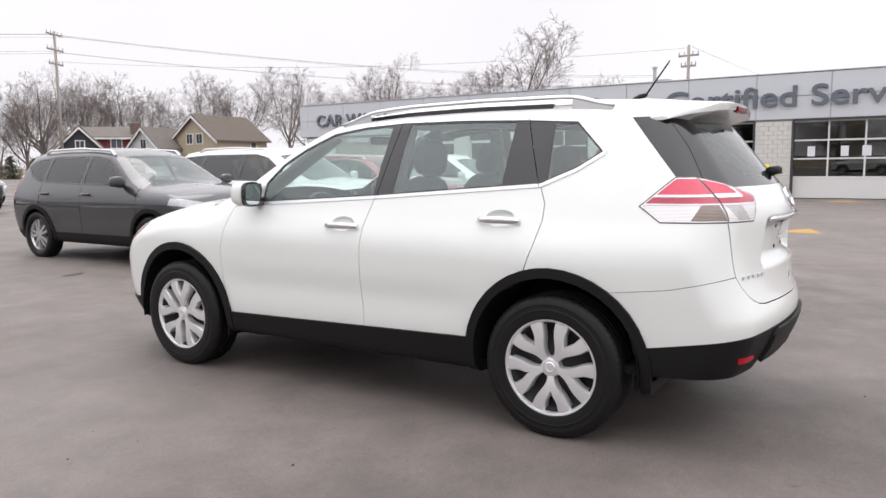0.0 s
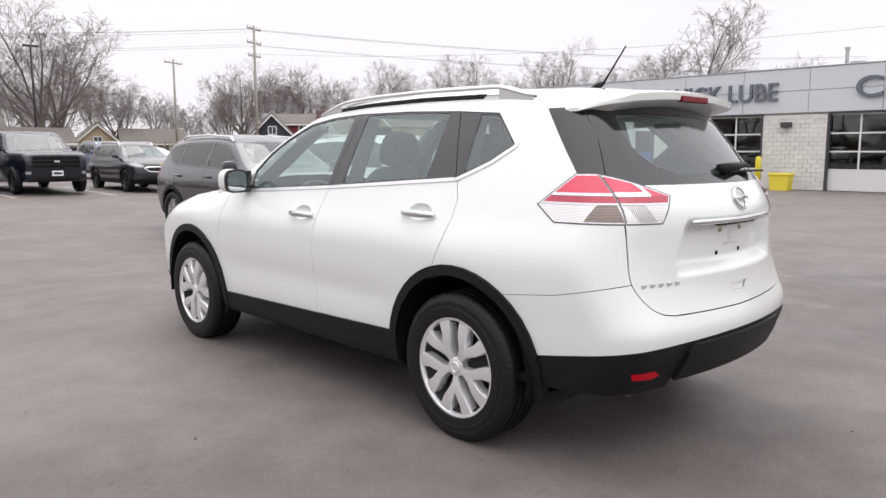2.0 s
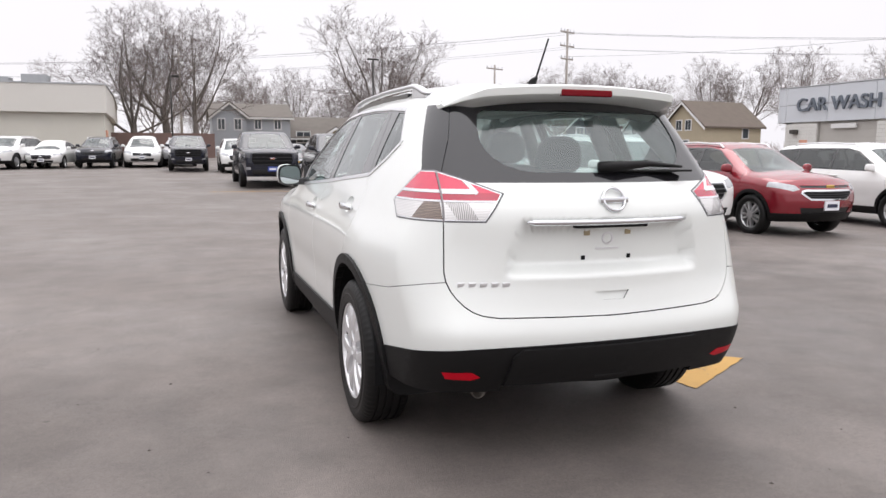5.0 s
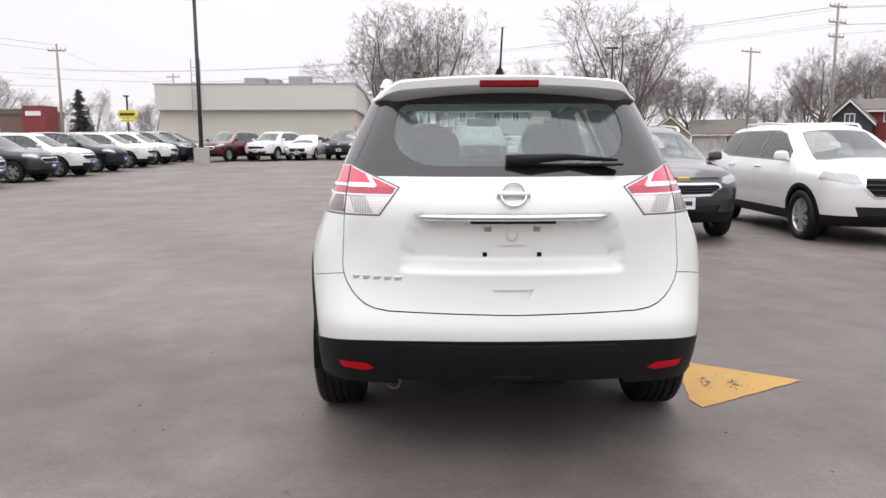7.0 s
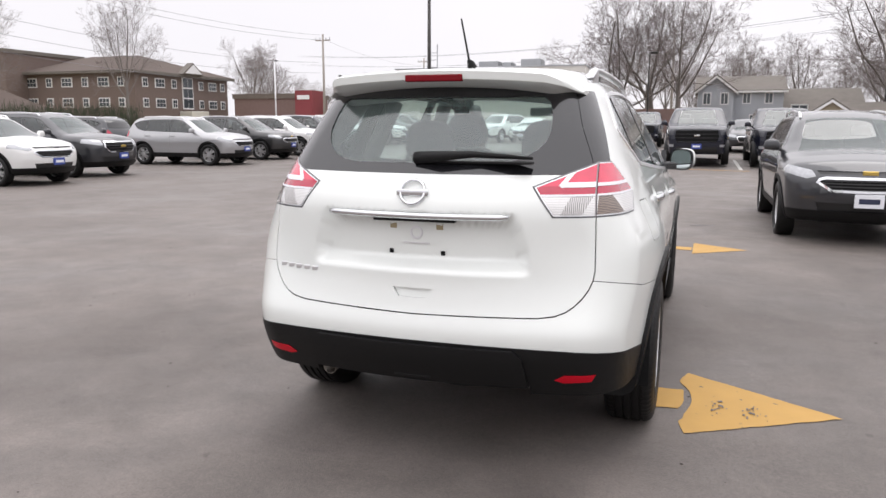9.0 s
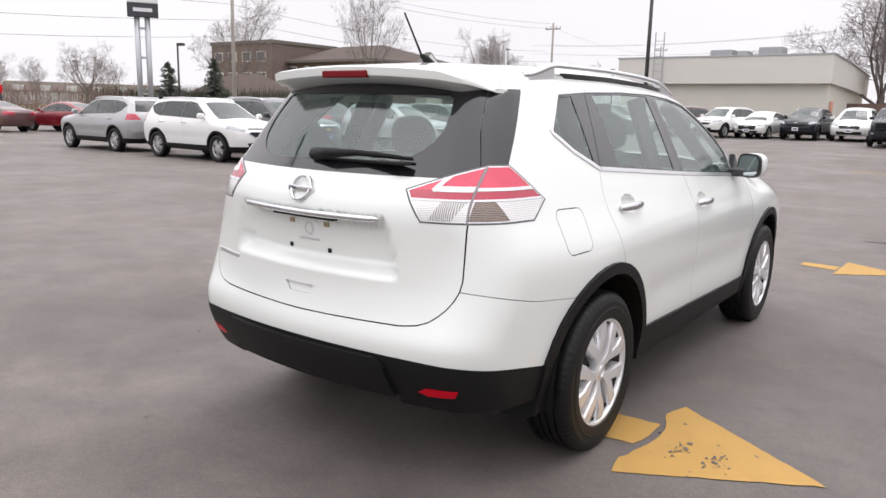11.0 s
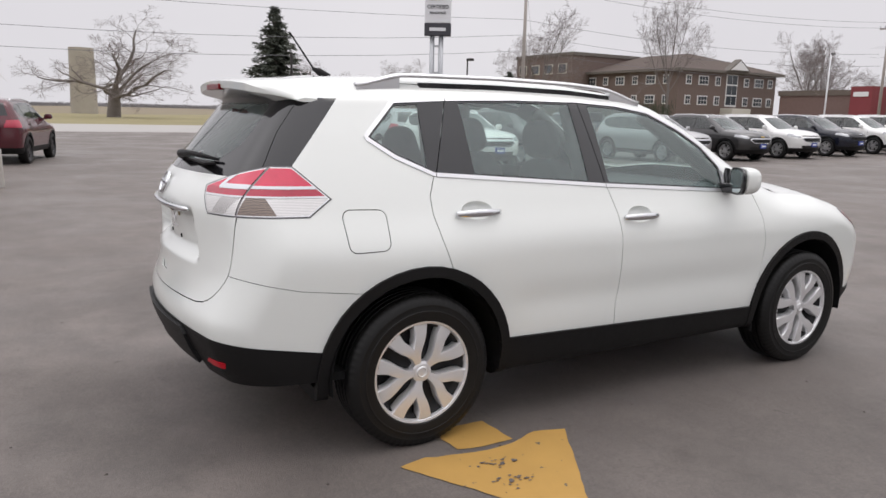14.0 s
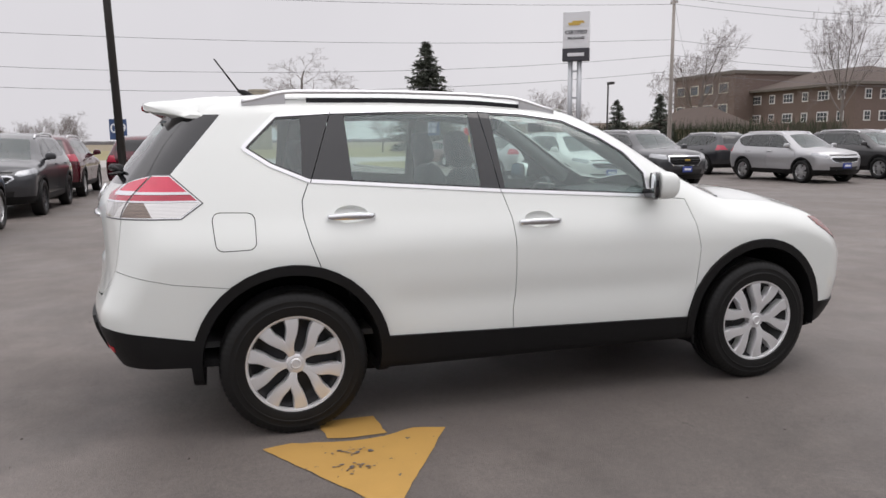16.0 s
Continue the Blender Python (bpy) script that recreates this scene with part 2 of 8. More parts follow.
def ramp(v, a, b):
    t = np.clip((v - a) / (b - a), 0, 1)
    return t * t * (3 - 2 * t)


class Hull:
    """Body shape: side width over height, top line, tail and nose lines."""

    def __init__(self, width, top, tail, nose, floor=0.27, tail_bow=0.3, nose_bow=0.42, crown=0.1, roof_r=0.11, end_r=0.13, shield=0.25, sculpt=None, taper=(1.0, 0.05, -1.3, 0.055), spine=(-1.7, 1.7, 0.62)):
        self.W, _ = curve(width, 0.025)
        self.T, self.dT = curve(top, 0.05)
        self.R, self.dR = curve(tail, 0.03)
        self.F, self.dF = curve(nose, 0.03)
        self.floor, self.tb, self.nb, self.crown, self.rr, self.er, self.sh, self.sculpt, self.tp, self.spine = floor, tail_bow, nose_bow, crown, roof_r, end_r, shield, sculpt, taper, spine

    def f(self, x, y, z):
        x = np.abs(x)
        yf, af, yr, ar = self.tp
        w = self.W(z) - af * np.maximum(0, y - yf) ** 2 - ar * np.maximum(0, yr - y) ** 2
        side = x - w
        if self.sculpt is not None:
            side = side - self.sculpt(y, z)
        ty = y + self.sh * x * x
        top = (z - self.T(ty) + self.crown * x * x) / np.sqrt(1 + self.dT(ty) ** 2)
        tb = self.tb(z) if callable(self.tb) else self.tb
        tail = (self.R(z) + tb * x * x - y) / np.sqrt(1 + self.dR(z) ** 2)
        if hasattr(self, "dent"):
            tail = tail + self.dent(x, z)
        nose = (y - self.F(z) + self.nb * x * x) / np.sqrt(1 + self.dF(z) ** 2)
        v = rmax(side, top, self.rr)
        v = rmax(v, tail, self.er)
        v = rmax(v, nose, self.er)
        return rmax(v, self.floor - z, 0.05)

    def normal(self, p):
        p = np.asarray(p, float)
        e = 0.004
        x, y, z = np.maximum(p[:, 0], 0.0), p[:, 1], p[:, 2]
        n = np.stack([self.f(x + e, y, z) - self.f(np.abs(x - e), y, z), self.f(x, y + e, z) - self.f(x, y - e, z), self.f(x, y, z + e) - self.f(x, y, z - e)], 1)
        n[x < 0.003, 0] = 0
        return n / np.maximum(np.linalg.norm(n, axis=1, keepdims=True), 1e-9)

    def side_x(self, y, z):
        lo, hi = 0.2, 1.4
        for _ in range(40):
            m = (lo + hi) / 2
            if self.f(np.array([m]), np.array([y]), np.array([z]))[0] < 0:
                lo = m
            else:
                hi = m
        return lo

    def rear_y(self, x, z):
        lo, hi = -3.6, -0.5
        for _ in range(40):
            m = (lo + hi) / 2
            if self.f(np.array([x]), np.array([m]), np.array([z]))[0] < 0:
                hi = m
            else:
                lo = m
        return hi

    def front_y(self, x, z):
        lo, hi = 0.5, 3.6
        for _ in range(40):
            m = (lo + hi) / 2
            if self.f(np.array([x]), np.array([m]), np.array([z]))[0] < 0:
                lo = m
            else:
                hi = m
        return lo

    def roof_z(self, x, y):
        lo, hi = 0.7, 2.4
        for _ in range(40):
            m = (lo + hi) / 2
            if self.f(np.array([x]), np.array([y]), np.array([m]))[0] < 0:
                lo = m
            else:
                hi = m
        return lo

    def triangles(self, n_mid, n_fan, n_ang):
        """Triangles of the right half, found by casting from a spine."""
        y0, y1, zs = self.spine
        st = [(y0, -k * math.pi / 2 / n_fan) for k in range(n_fan, 0, -1)]
        st += [(y0 + (y1 - y0) * k / n_mid, 0) for k in range(n_mid + 1)]
        st += [(y1, k * math.pi / 2 / n_fan) for k in range(1, n_fan + 1)]
        th = np.linspace(-math.pi / 2, math.pi / 2, n_ang + 1)
        P = np.zeros((len(st), n_ang + 1, 3))
        for i, (y, ph) in enumerate(st):
            c, s = math.cos(ph), math.sin(ph)
            d = np.stack([np.cos(th) * c, np.full_like(th, s), np.sin(th) * c], 1)
            d[:, 0] = np.maximum(d[:, 0], 0)
            o = np.array([0, y, zs])
            lo, hi = np.zeros(len(th)), np.full(len(th), 2.6)
            for _ in range(26):
                m = (lo + hi) / 2
                q = o + d * m[:, None]
                ins = self.f(q[:, 0], q[:, 1], q[:, 2]) < 0
                lo, hi = np.where(ins, m, lo), np.where(ins, hi, m)
            P[i] = o + d * lo[:, None]
        out = []
        Q = [[tuple(np.round(v, 6)) for v in r] for r in P]
        for i in range(len(st) - 1):
            for j in range(n_ang):
                a, b, c, d = Q[i][j], Q[i + 1][j], Q[i + 1][j + 1], Q[i][j + 1]
                if i > 0:
                    out.append([a, b, c] if a != b else [a, b, c])
                    out.append([a, c, d])
                else:
                    out.append([a, b, c])
                    out.append([a, c, d])
        return [t for t in out if len({*t}) == 3]


def clip(poly, n, d):
    """Splits a polygon by the plane n.p = d into the part below and the part above."""
    s = [n[0] * p[0] + n[1] * p[1] + n[2] * p[2] - d for p in poly]
    if max(s) <= 1e-7:
        return poly, None
    if min(s) >= -1e-7:
        return None, poly
    a, b = [], []
    k = len(poly)
    for i in range(k):
        p, q, u, v = poly[i], poly[(i + 1) % k], s[i], s[(i + 1) % k]
        if u <= 0:
            a.append(p)
        if u >= 0:
            b.append(p)
        if u * v < 0:
            t = u / (u - v)
            m = tuple(p[j] + t * (q[j] - p[j]) for j in range(3))
            a.append(m)
            b.append(m)
    return (a if len(a) > 2 else None), (b if len(b) > 2 else None)


def cut(polys, planes):
    """Parts the polygons into those within all planes (n.p <= d) and the rest."""
    inside, rest = [], []
    for p in polys:
        if any(min(n[0] * v[0] + n[1] * v[1] + n[2] * v[2] for v in p) >= d for n, d in planes):
            rest.append(p)
            continue
        rem, outs = p, []
        for n, d in planes:
            rem, o = clip(rem, n, d)
            if o:
                outs.append(o)
            if rem is None:
                break
        if rem is None:
            rest.append(p)
        else:
            inside.append(rem)
            rest.extend(outs)
    return inside, rest


def planes_of(outline, axis, extra=()):
    """Planes of a convex outline seen along an axis: 'x' takes (y, z), 'y' takes (x, z), 'z' takes (x, y)."""
    n = len(outline)
    area = sum(outline[i][0] * outline[(i + 1) % n][1] - outline[(i + 1) % n][0] * outline[i][1] for i in range(n))
    pts = outline if area > 0 else outline[::-1]
    res = []
    for i in range(n):
        (a, b), (c, d) = pts[i], pts[(i + 1) % n]
        l = math.hypot(c - a, d - b)
        if l < 1e-9:
            continue
        u, v = (d - b) / l, -(c - a) / l
        nn = {"x": (0, u, v), "y": (u, 0, v), "z": (u, v, 0)}[axis]
        res.append((nn, u * a + v * b))
    return res + list(extra)


def inset(planes, w, keep=0):
    k = len(planes) - keep
    return [(n, d - w) for n, d in planes[:k]] + planes[k:]


def strips(line, axis, w, extra=()):
    """Plane sets of a thin groove that follows a line."""
    res = []
    for (a, b), (c, d) in zip(line, line[1:]):
        l = math.hypot(c - a, d - b)
        u, v = (c - a) / l, (d - b) / l
        e = w / 2
        q = [(a - u * e - v * e, b - v * e + u * e), (a - u * e + v * e, b - v * e - u * e), (c + u * e + v * e, d + v * e - u * e), (c + u * e - v * e, d + v * e + u * e)]
        res.append(planes_of(q, axis, extra))
    return res


def disc(cy, cz, r, n=40):
    return [(cy + r * math.cos(2 * math.pi * k / n), cz + r * math.sin(2 * math.pi * k / n)) for k in range(n)]


def inside_outline(p, q, outline):
    res = False
    n = len(outline)
    for i in range(n):
        (a, b), (c, d) = outline[i], outline[(i + 1) % n]
        if (b > q) != (d > q) and p < (c - a) * (q - b) / (d - b) + a:
            res = not res
    return res


def mirrored(polys):
    return [[(-v[0], v[1], v[2]) for v in p][::-1] for p in polys]


def skin(hull, name, polys, mat, parent=None, push=0.0, walls=0.0, label="", mesh_only=False):
    """One mesh from cut polygons, with the hull's own normals; push moves it out along them, walls adds a rim of that depth."""
    idx, verts, faces = {}, [], []
    for p in polys:
        f = []
        for v in p:
            k = (round(v[0] * 2e4), round(v[1] * 2e4), round(v[2] * 2e4))
            if k not in idx:
                idx[k] = len(verts)
                verts.append(v)
            if not f or f[-1] != idx[k]:
                f.append(idx[k])
        if len(f) > 1 and f[0] == f[-1]:
            f.pop()
        if len(set(f)) == len(f) and len(f) > 2:
            faces.append(f)
    v = np.array(verts, float)
    sgn = np.where(v[:, 0] < 0, -1.0, 1.0)
    q = v.copy()
    q[:, 0] = np.abs(q[:, 0])
    nrm = hull.normal(q)
    nrm[:, 0] *= sgn
    v = v + nrm * push
    if walls:
        cnt = {}
        for f in faces:
            for i in range(len(f)):
                a, b = f[i], f[(i + 1) % len(f)]
                cnt[(a, b)] = cnt.get((a, b), 0) + 1
        rim = [(a, b) for (a, b) in cnt if (b, a) not in cnt]
        n0 = len(v)
        ids = sorted({i for e in rim for i in e})
        low = {i: n0 + k for k, i in enumerate(ids)}
        top = {i: n0 + len(ids) + k for k, i in enumerate(ids)}
        if ids:
            v = np.vstack([v, v[ids] - nrm[ids] * walls, v[ids]])
            out = np.zeros((len(ids), 3))
            where = {i: k for k, i in enumerate(ids)}
            for a, b in rim:
                e = v[b] - v[a]
                o = np.cross(e, nrm[a])
                out[where[a]] += o
                out[where[b]] += o
            out /= np.maximum(np.linalg.norm(out, axis=1, keepdims=True), 1e-9)
            nrm = np.vstack([nrm, out, out])
            faces += [[top[b], top[a], low[a], low[b]] for a, b in rim]
    me = bpy.data.meshes.new(name)
    me.from_pydata([tuple(a) for a in v], [], faces)
    me.materials.append(mat)
    me.polygons.foreach_set("use_smooth", [True] * len(me.polygons))
    me.update()
    me.normals_split_custom_set_from_vertices([tuple(a) for a in nrm])
    if mesh_only:
        return me
    ob = new(name, me)
    if parent is not None:
        ob.parent = parent
    if label:
        ob["label"] = label
    return ob


# ---- the white crossover ----
R_TYRE, AXLE, TRACK = 0.358, 1.353, 0.804
LIGHT_TIP = -1.74


def tailgate_dent(x, z):
    """The sunken plate field below the chrome bar."""
    m = 1 - ramp(x + 0.28 * (z - 1.03), 0.365, 0.425)
    return 0.060 * m * ramp(z, 0.832, 0.900) * (1 - ramp(z, 1.024, 1.080))


def door_sculpt(y, z):
    """Soft hollow along the lower doors, fuller haunches over the wheels."""
    hollow = -0.010 * np.exp(-((z - 0.61) / 0.085) ** 2) * ramp(y, -1.0, -0.7) * (1 - ramp(y, 0.7, 1.0))
    rear = 0.012 * np.exp(-((y + 1.36) / 0.42) ** 2 - ((z - 0.84) / 0.16) ** 2)
    front = 0.010 * np.exp(-((y - 1.36) / 0.40) ** 2 - ((z - 0.84) / 0.14) ** 2)
    return hollow + rear + front


HERO = Hull(
    width=[(0.2, 0.845), (0.32, 0.875), (0.44, 0.897), (0.58, 0.908), (0.75, 0.915), (0.87, 0.914), (0.94, 0.903), (1.00, 0.880), (1.06, 0.853), (1.14, 0.822), (1.25, 0.775), (1.40, 0.705), (1.55, 0.628), (1.62, 0.592), (1.8, 0.505)],
    top=[(-2.4, 1.51), (-2.1, 1.597), (-1.9, 1.642), (-1.66, 1.668), (-1.2, 1.692), (-0.7, 1.699), (-0.25, 1.686), (0.15, 1.648), (0.38, 1.586), (0.62, 1.478), (0.95, 1.285), (1.24, 1.153), (1.32, 1.124), (1.67, 1.102), (1.94, 1.032), (2.12, 0.945), (2.27, 0.80)],
    tail=[(0.2, -2.10), (0.30, -2.20), (0.42, -2.275), (0.52, -2.32), (0.62, -2.332), (0.70, -2.300), (0.80, -2.285), (0.95, -2.292), (1.05, -2.298), (1.12, -2.288), (1.19, -2.245), (1.25, -2.195), (1.40, -2.075), (1.52, -1.975), (1.66, -1.860), (1.8, -1.75)],
    nose=[(0.2, 2.10), (0.40, 2.25), (0.55, 2.29), (0.75, 2.29), (0.86, 2.27), (0.98, 2.18)], nose_bow=0.37,
    taper=(1.0, 0.05, -1.3, 0.15), tail_bow=lambda z: 0.20 + 0.15 * ramp(z, 0.6, 1.05), sculpt=door_sculpt, spine=(-1.72, 1.72, 0.66), roof_r=0.10, end_r=0.12)
HERO.dent = tailgate_dent

hero = empty("crossover_car", Matrix.Identity(4), "white crossover with black lower cladding and silver wheel covers", "car")


def build_hero():
    h = HERO
    paint = h.triangles(130, 80, 150)
    X = [((-1, 0, 0), -0.35)]
    REAR = [((0, 1, 0), -1.55)]
    cladding = {}
    # wheel openings and arch cladding
    for nm, cy in (("rear", -AXLE), ("front", AXLE)):
        d, paint = cut(paint, planes_of(disc(cy, 0.366, 0.478), "x", X))
        hole, ring = cut(d, planes_of(disc(cy, 0.366, 0.430), "x", X))
        cladding[nm] = ring
    under, paint = cut(paint, [((0, 0, 1), 0.285)])
    tuck, paint = cut(paint, [((0, 1, 0), -1.70), ((0, 0, 1), 0.362)])
    tuck, paint = cut(paint, [((0, 1, 0), -1.70), ((0, 0, 1), 0.404), ((1, 0, 0), 0.47)])
    tuck, under = cut(under, [((0, 1, 0), -1.70)])
    sill, paint = cut(paint, planes_of([(-1.02, 0.2), (1.02, 0.2), (1.02, 0.407), (-1.02, 0.455)], "x", X))
    blow, paint = cut(paint, [((0, 1, 0), -1.62), ((0, 0.15, 1), 0.492 - 0.15 * 1.78)])
    flow, paint = cut(paint, [((0, -1, 0), -1.62), ((0, 0, 1), 0.425)])
    guard, blow = cut(blow, planes_of([(-1, 0.37), (0.47, 0.37), (0.445, 0.53), (0.41, 0.56), (-1, 0.56)], "y", REAR))
    refl, blow = cut(blow, planes_of([(0.565, 0.437), (0.60, 0.425), (0.70, 0.433), (0.715, 0.462), (0.60, 0.460)], "y", REAR))
    # side windows
    dlo = [(0.640, 1.100), (0.642, 1.240), (0.540, 1.362), (0.400, 1.450), (0.190, 1.544), (-0.05, 1.577), (-0.31, 1.590), (-0.70, 1.590), (-1.10, 1.577), (-1.385, 1.559), (-1.42, 1.545), (-1.53, 1.425), (-1.556, 1.40), (-1.548, 1.378), (-1.43, 1.300), (-1.25, 1.222), (-0.24, 1.150)]
    pd = planes_of(dlo, "x", X)
    area, paint = cut(paint, pd)
    area, chrome = cut(area, inset(pd, 0.017, 1))
    pi = inset(pd, 0.026, 1)
    panes = {}
    for nm, q in (("front", [(0.9, 1.0), (0.9, 1.7), (-0.255, 1.7), (-0.215, 1.0)]), ("rear", [(-0.352, 1.0), (-0.372, 1.7), (-1.045, 1.7), (-1.025, 1.0)]), ("quarter", [(-1.29, 1.0), (-1.255, 1.7), (-1.8, 1.7), (-1.8, 1.0)])):
        panes[nm], area = cut(area, pi + planes_of(q, "x"))
    # door frame gaps between the black pillars
    for s in strips([(-0.312, 1.60), (-0.247, 1.13)], "x", 0.0045, X) + strips([(-1.105, 1.58), (-1.248, 1.2)], "x", 0.0045, X):
        g, area = cut(area, s)
        g, chrome = cut(chrome, s)
    # tail lamps
    lp = planes_of([(LIGHT_TIP, 1.138), (-1.885, 1.272), (-2.6, 1.272), (-2.6, 1.062), (-1.845, 1.062)], "x") + planes_of([(0.452, 1.180), (0.535, 1.064), (1.2, 1.064), (1.2, 1.272), (0.675, 1.272)], "y", REAR)
    lamp, paint = cut(paint, lp)
    lamp, rim = cut(lamp, inset(lp, 0.0105, 1))
    rim, seal = cut(rim, inset(lp, 0.0062, 1))
    split_line = strips([(0.692, 1.0), (0.668, 1.32)], "y", 0.007, REAR)
    split = []
    for s in split_line:
        g, lamp = cut(lamp, s)
        split += g
        g, rim = cut(rim, s)
        split += g
        g, seal = cut(seal, s)
        split += g
    line, lamp = cut(lamp, [((0, 0, 1), 1.190), ((0, 0, -1), -1.178), ((-1, 0, 0), -0.56)])
    thick, lamp = cut(lamp, [((0, 0, 1), 1.194), ((0, 0, -1), -1.175), ((-1, 0, 0), -0.555), ((1, 0, 0), 0.675)])
    line += thick
    l2, lamp = cut(lamp, strips([(0.560, 1.184), (0.598, 1.240)], "y", 0.017, REAR)[0])
    edge, lamp2 = cut(lamp, [((0, 0, 1), 1.150), ((0, 0, -1), -1.143)])
    white_line = line + l2 + edge
    upper, lower = cut(lamp2, [((0, 0, -1), -1.146)])
    deep, upper = cut(upper, [((0, 0, 1), 1.180)])
    amber, lower = cut(lower, [((0, 1, 0.5), -1.985 + 0.5 * 1.1), ((-1, 0, 0), -0.69)])
    inner_bowl, lower = cut(lower, [((1, 0, -0.5), 0.652 - 0.5 * 1.1), ((-1, 0, 0.5), -0.575 + 0.5 * 1.1)])
    # tailgate glass
    gl, paint = cut(paint, [((0, 1, -0.84), -1.655 - 0.84 * 1.545), ((0, 0, -1), -1.222), ((0, 0, 1), 1.60), ((0, 1, 0), -1.62)])
    corner, gl = cut(gl, [((0, 0, -1), -1.556), ((-1, 0, 0), -0.47)])
    paint += corner
    pane_out = [(-0.2, 1.262), (0.30, 1.264), (0.36, 1.272), (0.41, 1.290), (0.45, 1.318), (0.476, 1.352), (0.488, 1.395), (0.482, 1.455), (0.465, 1.510), (0.44, 1.528), (-0.2, 1.528)]
    pane, frit = cut(gl, planes_of(pane_out, "y", REAR))
    # seam between the gate glass and the fixed pillar panels
    for s in strips([(0.672, 1.22), (0.649, 1.285), (0.597, 1.408), (0.553, 1.55), (0.535, 1.62)], "y", 0.002, REAR):
        g, frit = cut(frit, s)
    # windscreen and grille
    ws, paint = cut(paint, planes_of([(-0.5, 0.36), (0.50, 0.22), (0.60, 0.62), (0.68, 1.02), (0.56, 1.12), (-0.5, 1.21)], "z", [((0, 0, -1), -1.12)]))
    grille, paint = cut(paint, planes_of([(-0.5, 0.50), (0.40, 0.50), (0.50, 0.80), (0.42, 0.86), (-0.5, 0.86)], "y", [((0, -1, 0), -1.9)]))
    head, paint = cut(paint, planes_of([(1.755, 0.952), (1.80, 0.905), (1.95, 0.81), (2.4, 0.74), (2.4, 0.87), (1.92, 0.938)], "x", [((-1, 0, 0), -0.48)]))
    turn, head = cut(head, [((0, 1, 0), 2.00)])
    # shut lines
    grooves = strips([(0.70, 1.103), (0.86, 1.085), (0.905, 0.95), (0.932, 0.81), (0.918, 0.60), (0.888, 0.38)], "x", 0.0045, X)
    grooves += strips([(-0.247, 1.16), (-0.208, 1.02), (-0.198, 0.90), (-0.198, 0.62), (-0.212, 0.54), (-0.207, 0.40)], "x", 0.0045, X)
    grooves += strips([(-1.247, 1.23), (-1.287, 1.14), (-1.287, 1.06), (-1.262, 0.95), (-1.21, 0.80)], "x", 0.0045, X)
    grooves += strips([(-1.64, 0.743), (-1.9, 0.770), (-2.16, 0.825), (-2.4, 0.83)], "x", 0.003, [((-1, 0, 0), -0.69)])
    grooves += strips([(0.664, 1.28), (0.690, 1.06), (0.697, 0.86), (0.692, 0.825), (0.678, 0.790), (0.656, 0.757), (0.629, 0.729), (0.600, 0.708), (0.562, 0.693), (0.50, 0.684), (-0.02, 0.676)], "y", 0.005, REAR)
    grooves += strips([(0.70, 1.10), (0.735, 1.30), (0.725, 1.60), (0.62, 2.00)], "z", 0.0045, [((0, 0, -1), -0.85)])
    grooves += strips([(0.548, 0.10), (0.560, -0.5), (0.556, -1.2), (0.550, -1.38)], "z", 0.006, [((0, 0, -1), -1.45)])
    for s in grooves:
        g, paint = cut(paint, s)
    pocket, paint = cut(paint, planes_of([(-0.2, 0.775), (0.082, 0.775), (0.058, 0.740), (-0.2, 0.735)], "y", REAR))
    # sort the painted panels
    # exact door outlines from the shut lines
    doors = {"front_door": [(0.70, 1.103), (0.86, 1.085), (0.905, 0.95), (0.932, 0.81), (0.918, 0.60), (0.888, 0.38), (-0.207, 0.38), (-0.212, 0.54), (-0.198, 0.62), (-0.198, 0.90), (-0.208, 1.02), (-0.247, 1.16)],
             "rear_door": [(-0.247, 1.16), (-0.208, 1.02), (-0.198, 0.90), (-0.198, 0.62), (-0.212, 0.54), (-0.207, 0.38), (-0.95, 0.38), (-1.21, 0.80), (-1.262, 0.95), (-1.287, 1.06), (-1.287, 1.14), (-1.247, 1.23)]}
    gate = [(-1, 1.3), (0.664, 1.28), (0.690, 1.06), (0.697, 0.86), (0.692, 0.825), (0.678, 0.790), (0.656, 0.757), (0.629, 0.729), (0.600, 0.708), (0.562, 0.693), (0.50, 0.684), (-1, 0.676)]
    hood = [(-1, 1.0), (0.70, 1.10), (0.735, 1.30), (0.725, 1.60), (0.62, 2.00), (0.5, 2.15), (-1, 2.2)]
    roof = [(-1, 0.45), (0.548, 0.10), (0.560, -0.5), (0.556, -1.2), (0.545, -1.60), (0.54, -2), (-1, -2)]
    panels = {k: [] for k in ("front_door", "rear_door", "tailgate", "bonnet", "roof", "rear_bumper", "body")}
    for p in paint:
        c = [sum(v[i] for v in p) / len(p) for i in range(3)]
        if c[1] < -1.55 and c[2] < 1.3 and c[0] < 0.72 and inside_outline(c[0], c[2], gate):
            k = "tailgate"
        elif c[1] < -1.6 and c[2] < 0.743 + max(0.0, -1.64 - c[1]) * 0.12:
            k = "rear_bumper"
        elif c[2] > 0.85 and c[1] > 0.9 and inside_outline(c[0], c[1], hood):
            k = "bonnet"
        elif c[2] > 1.5 and inside_outline(c[0], c[1], roof):
            k = "roof"
        elif c[0] > 0.6 and inside_outline(c[1], c[2], doors["front_door"]):
            k = "front_door"
        elif c[0] > 0.6 and inside_outline(c[1], c[2], doors["rear_door"]):
            k = "rear_door"
        else:
            k = "body"
        panels[k].append(p)
    # scooped recesses behind the door handles
    HANDLES = (("front_door", -0.055, 0.997), ("rear_door", -1.055, 1.057))
    cups = {}
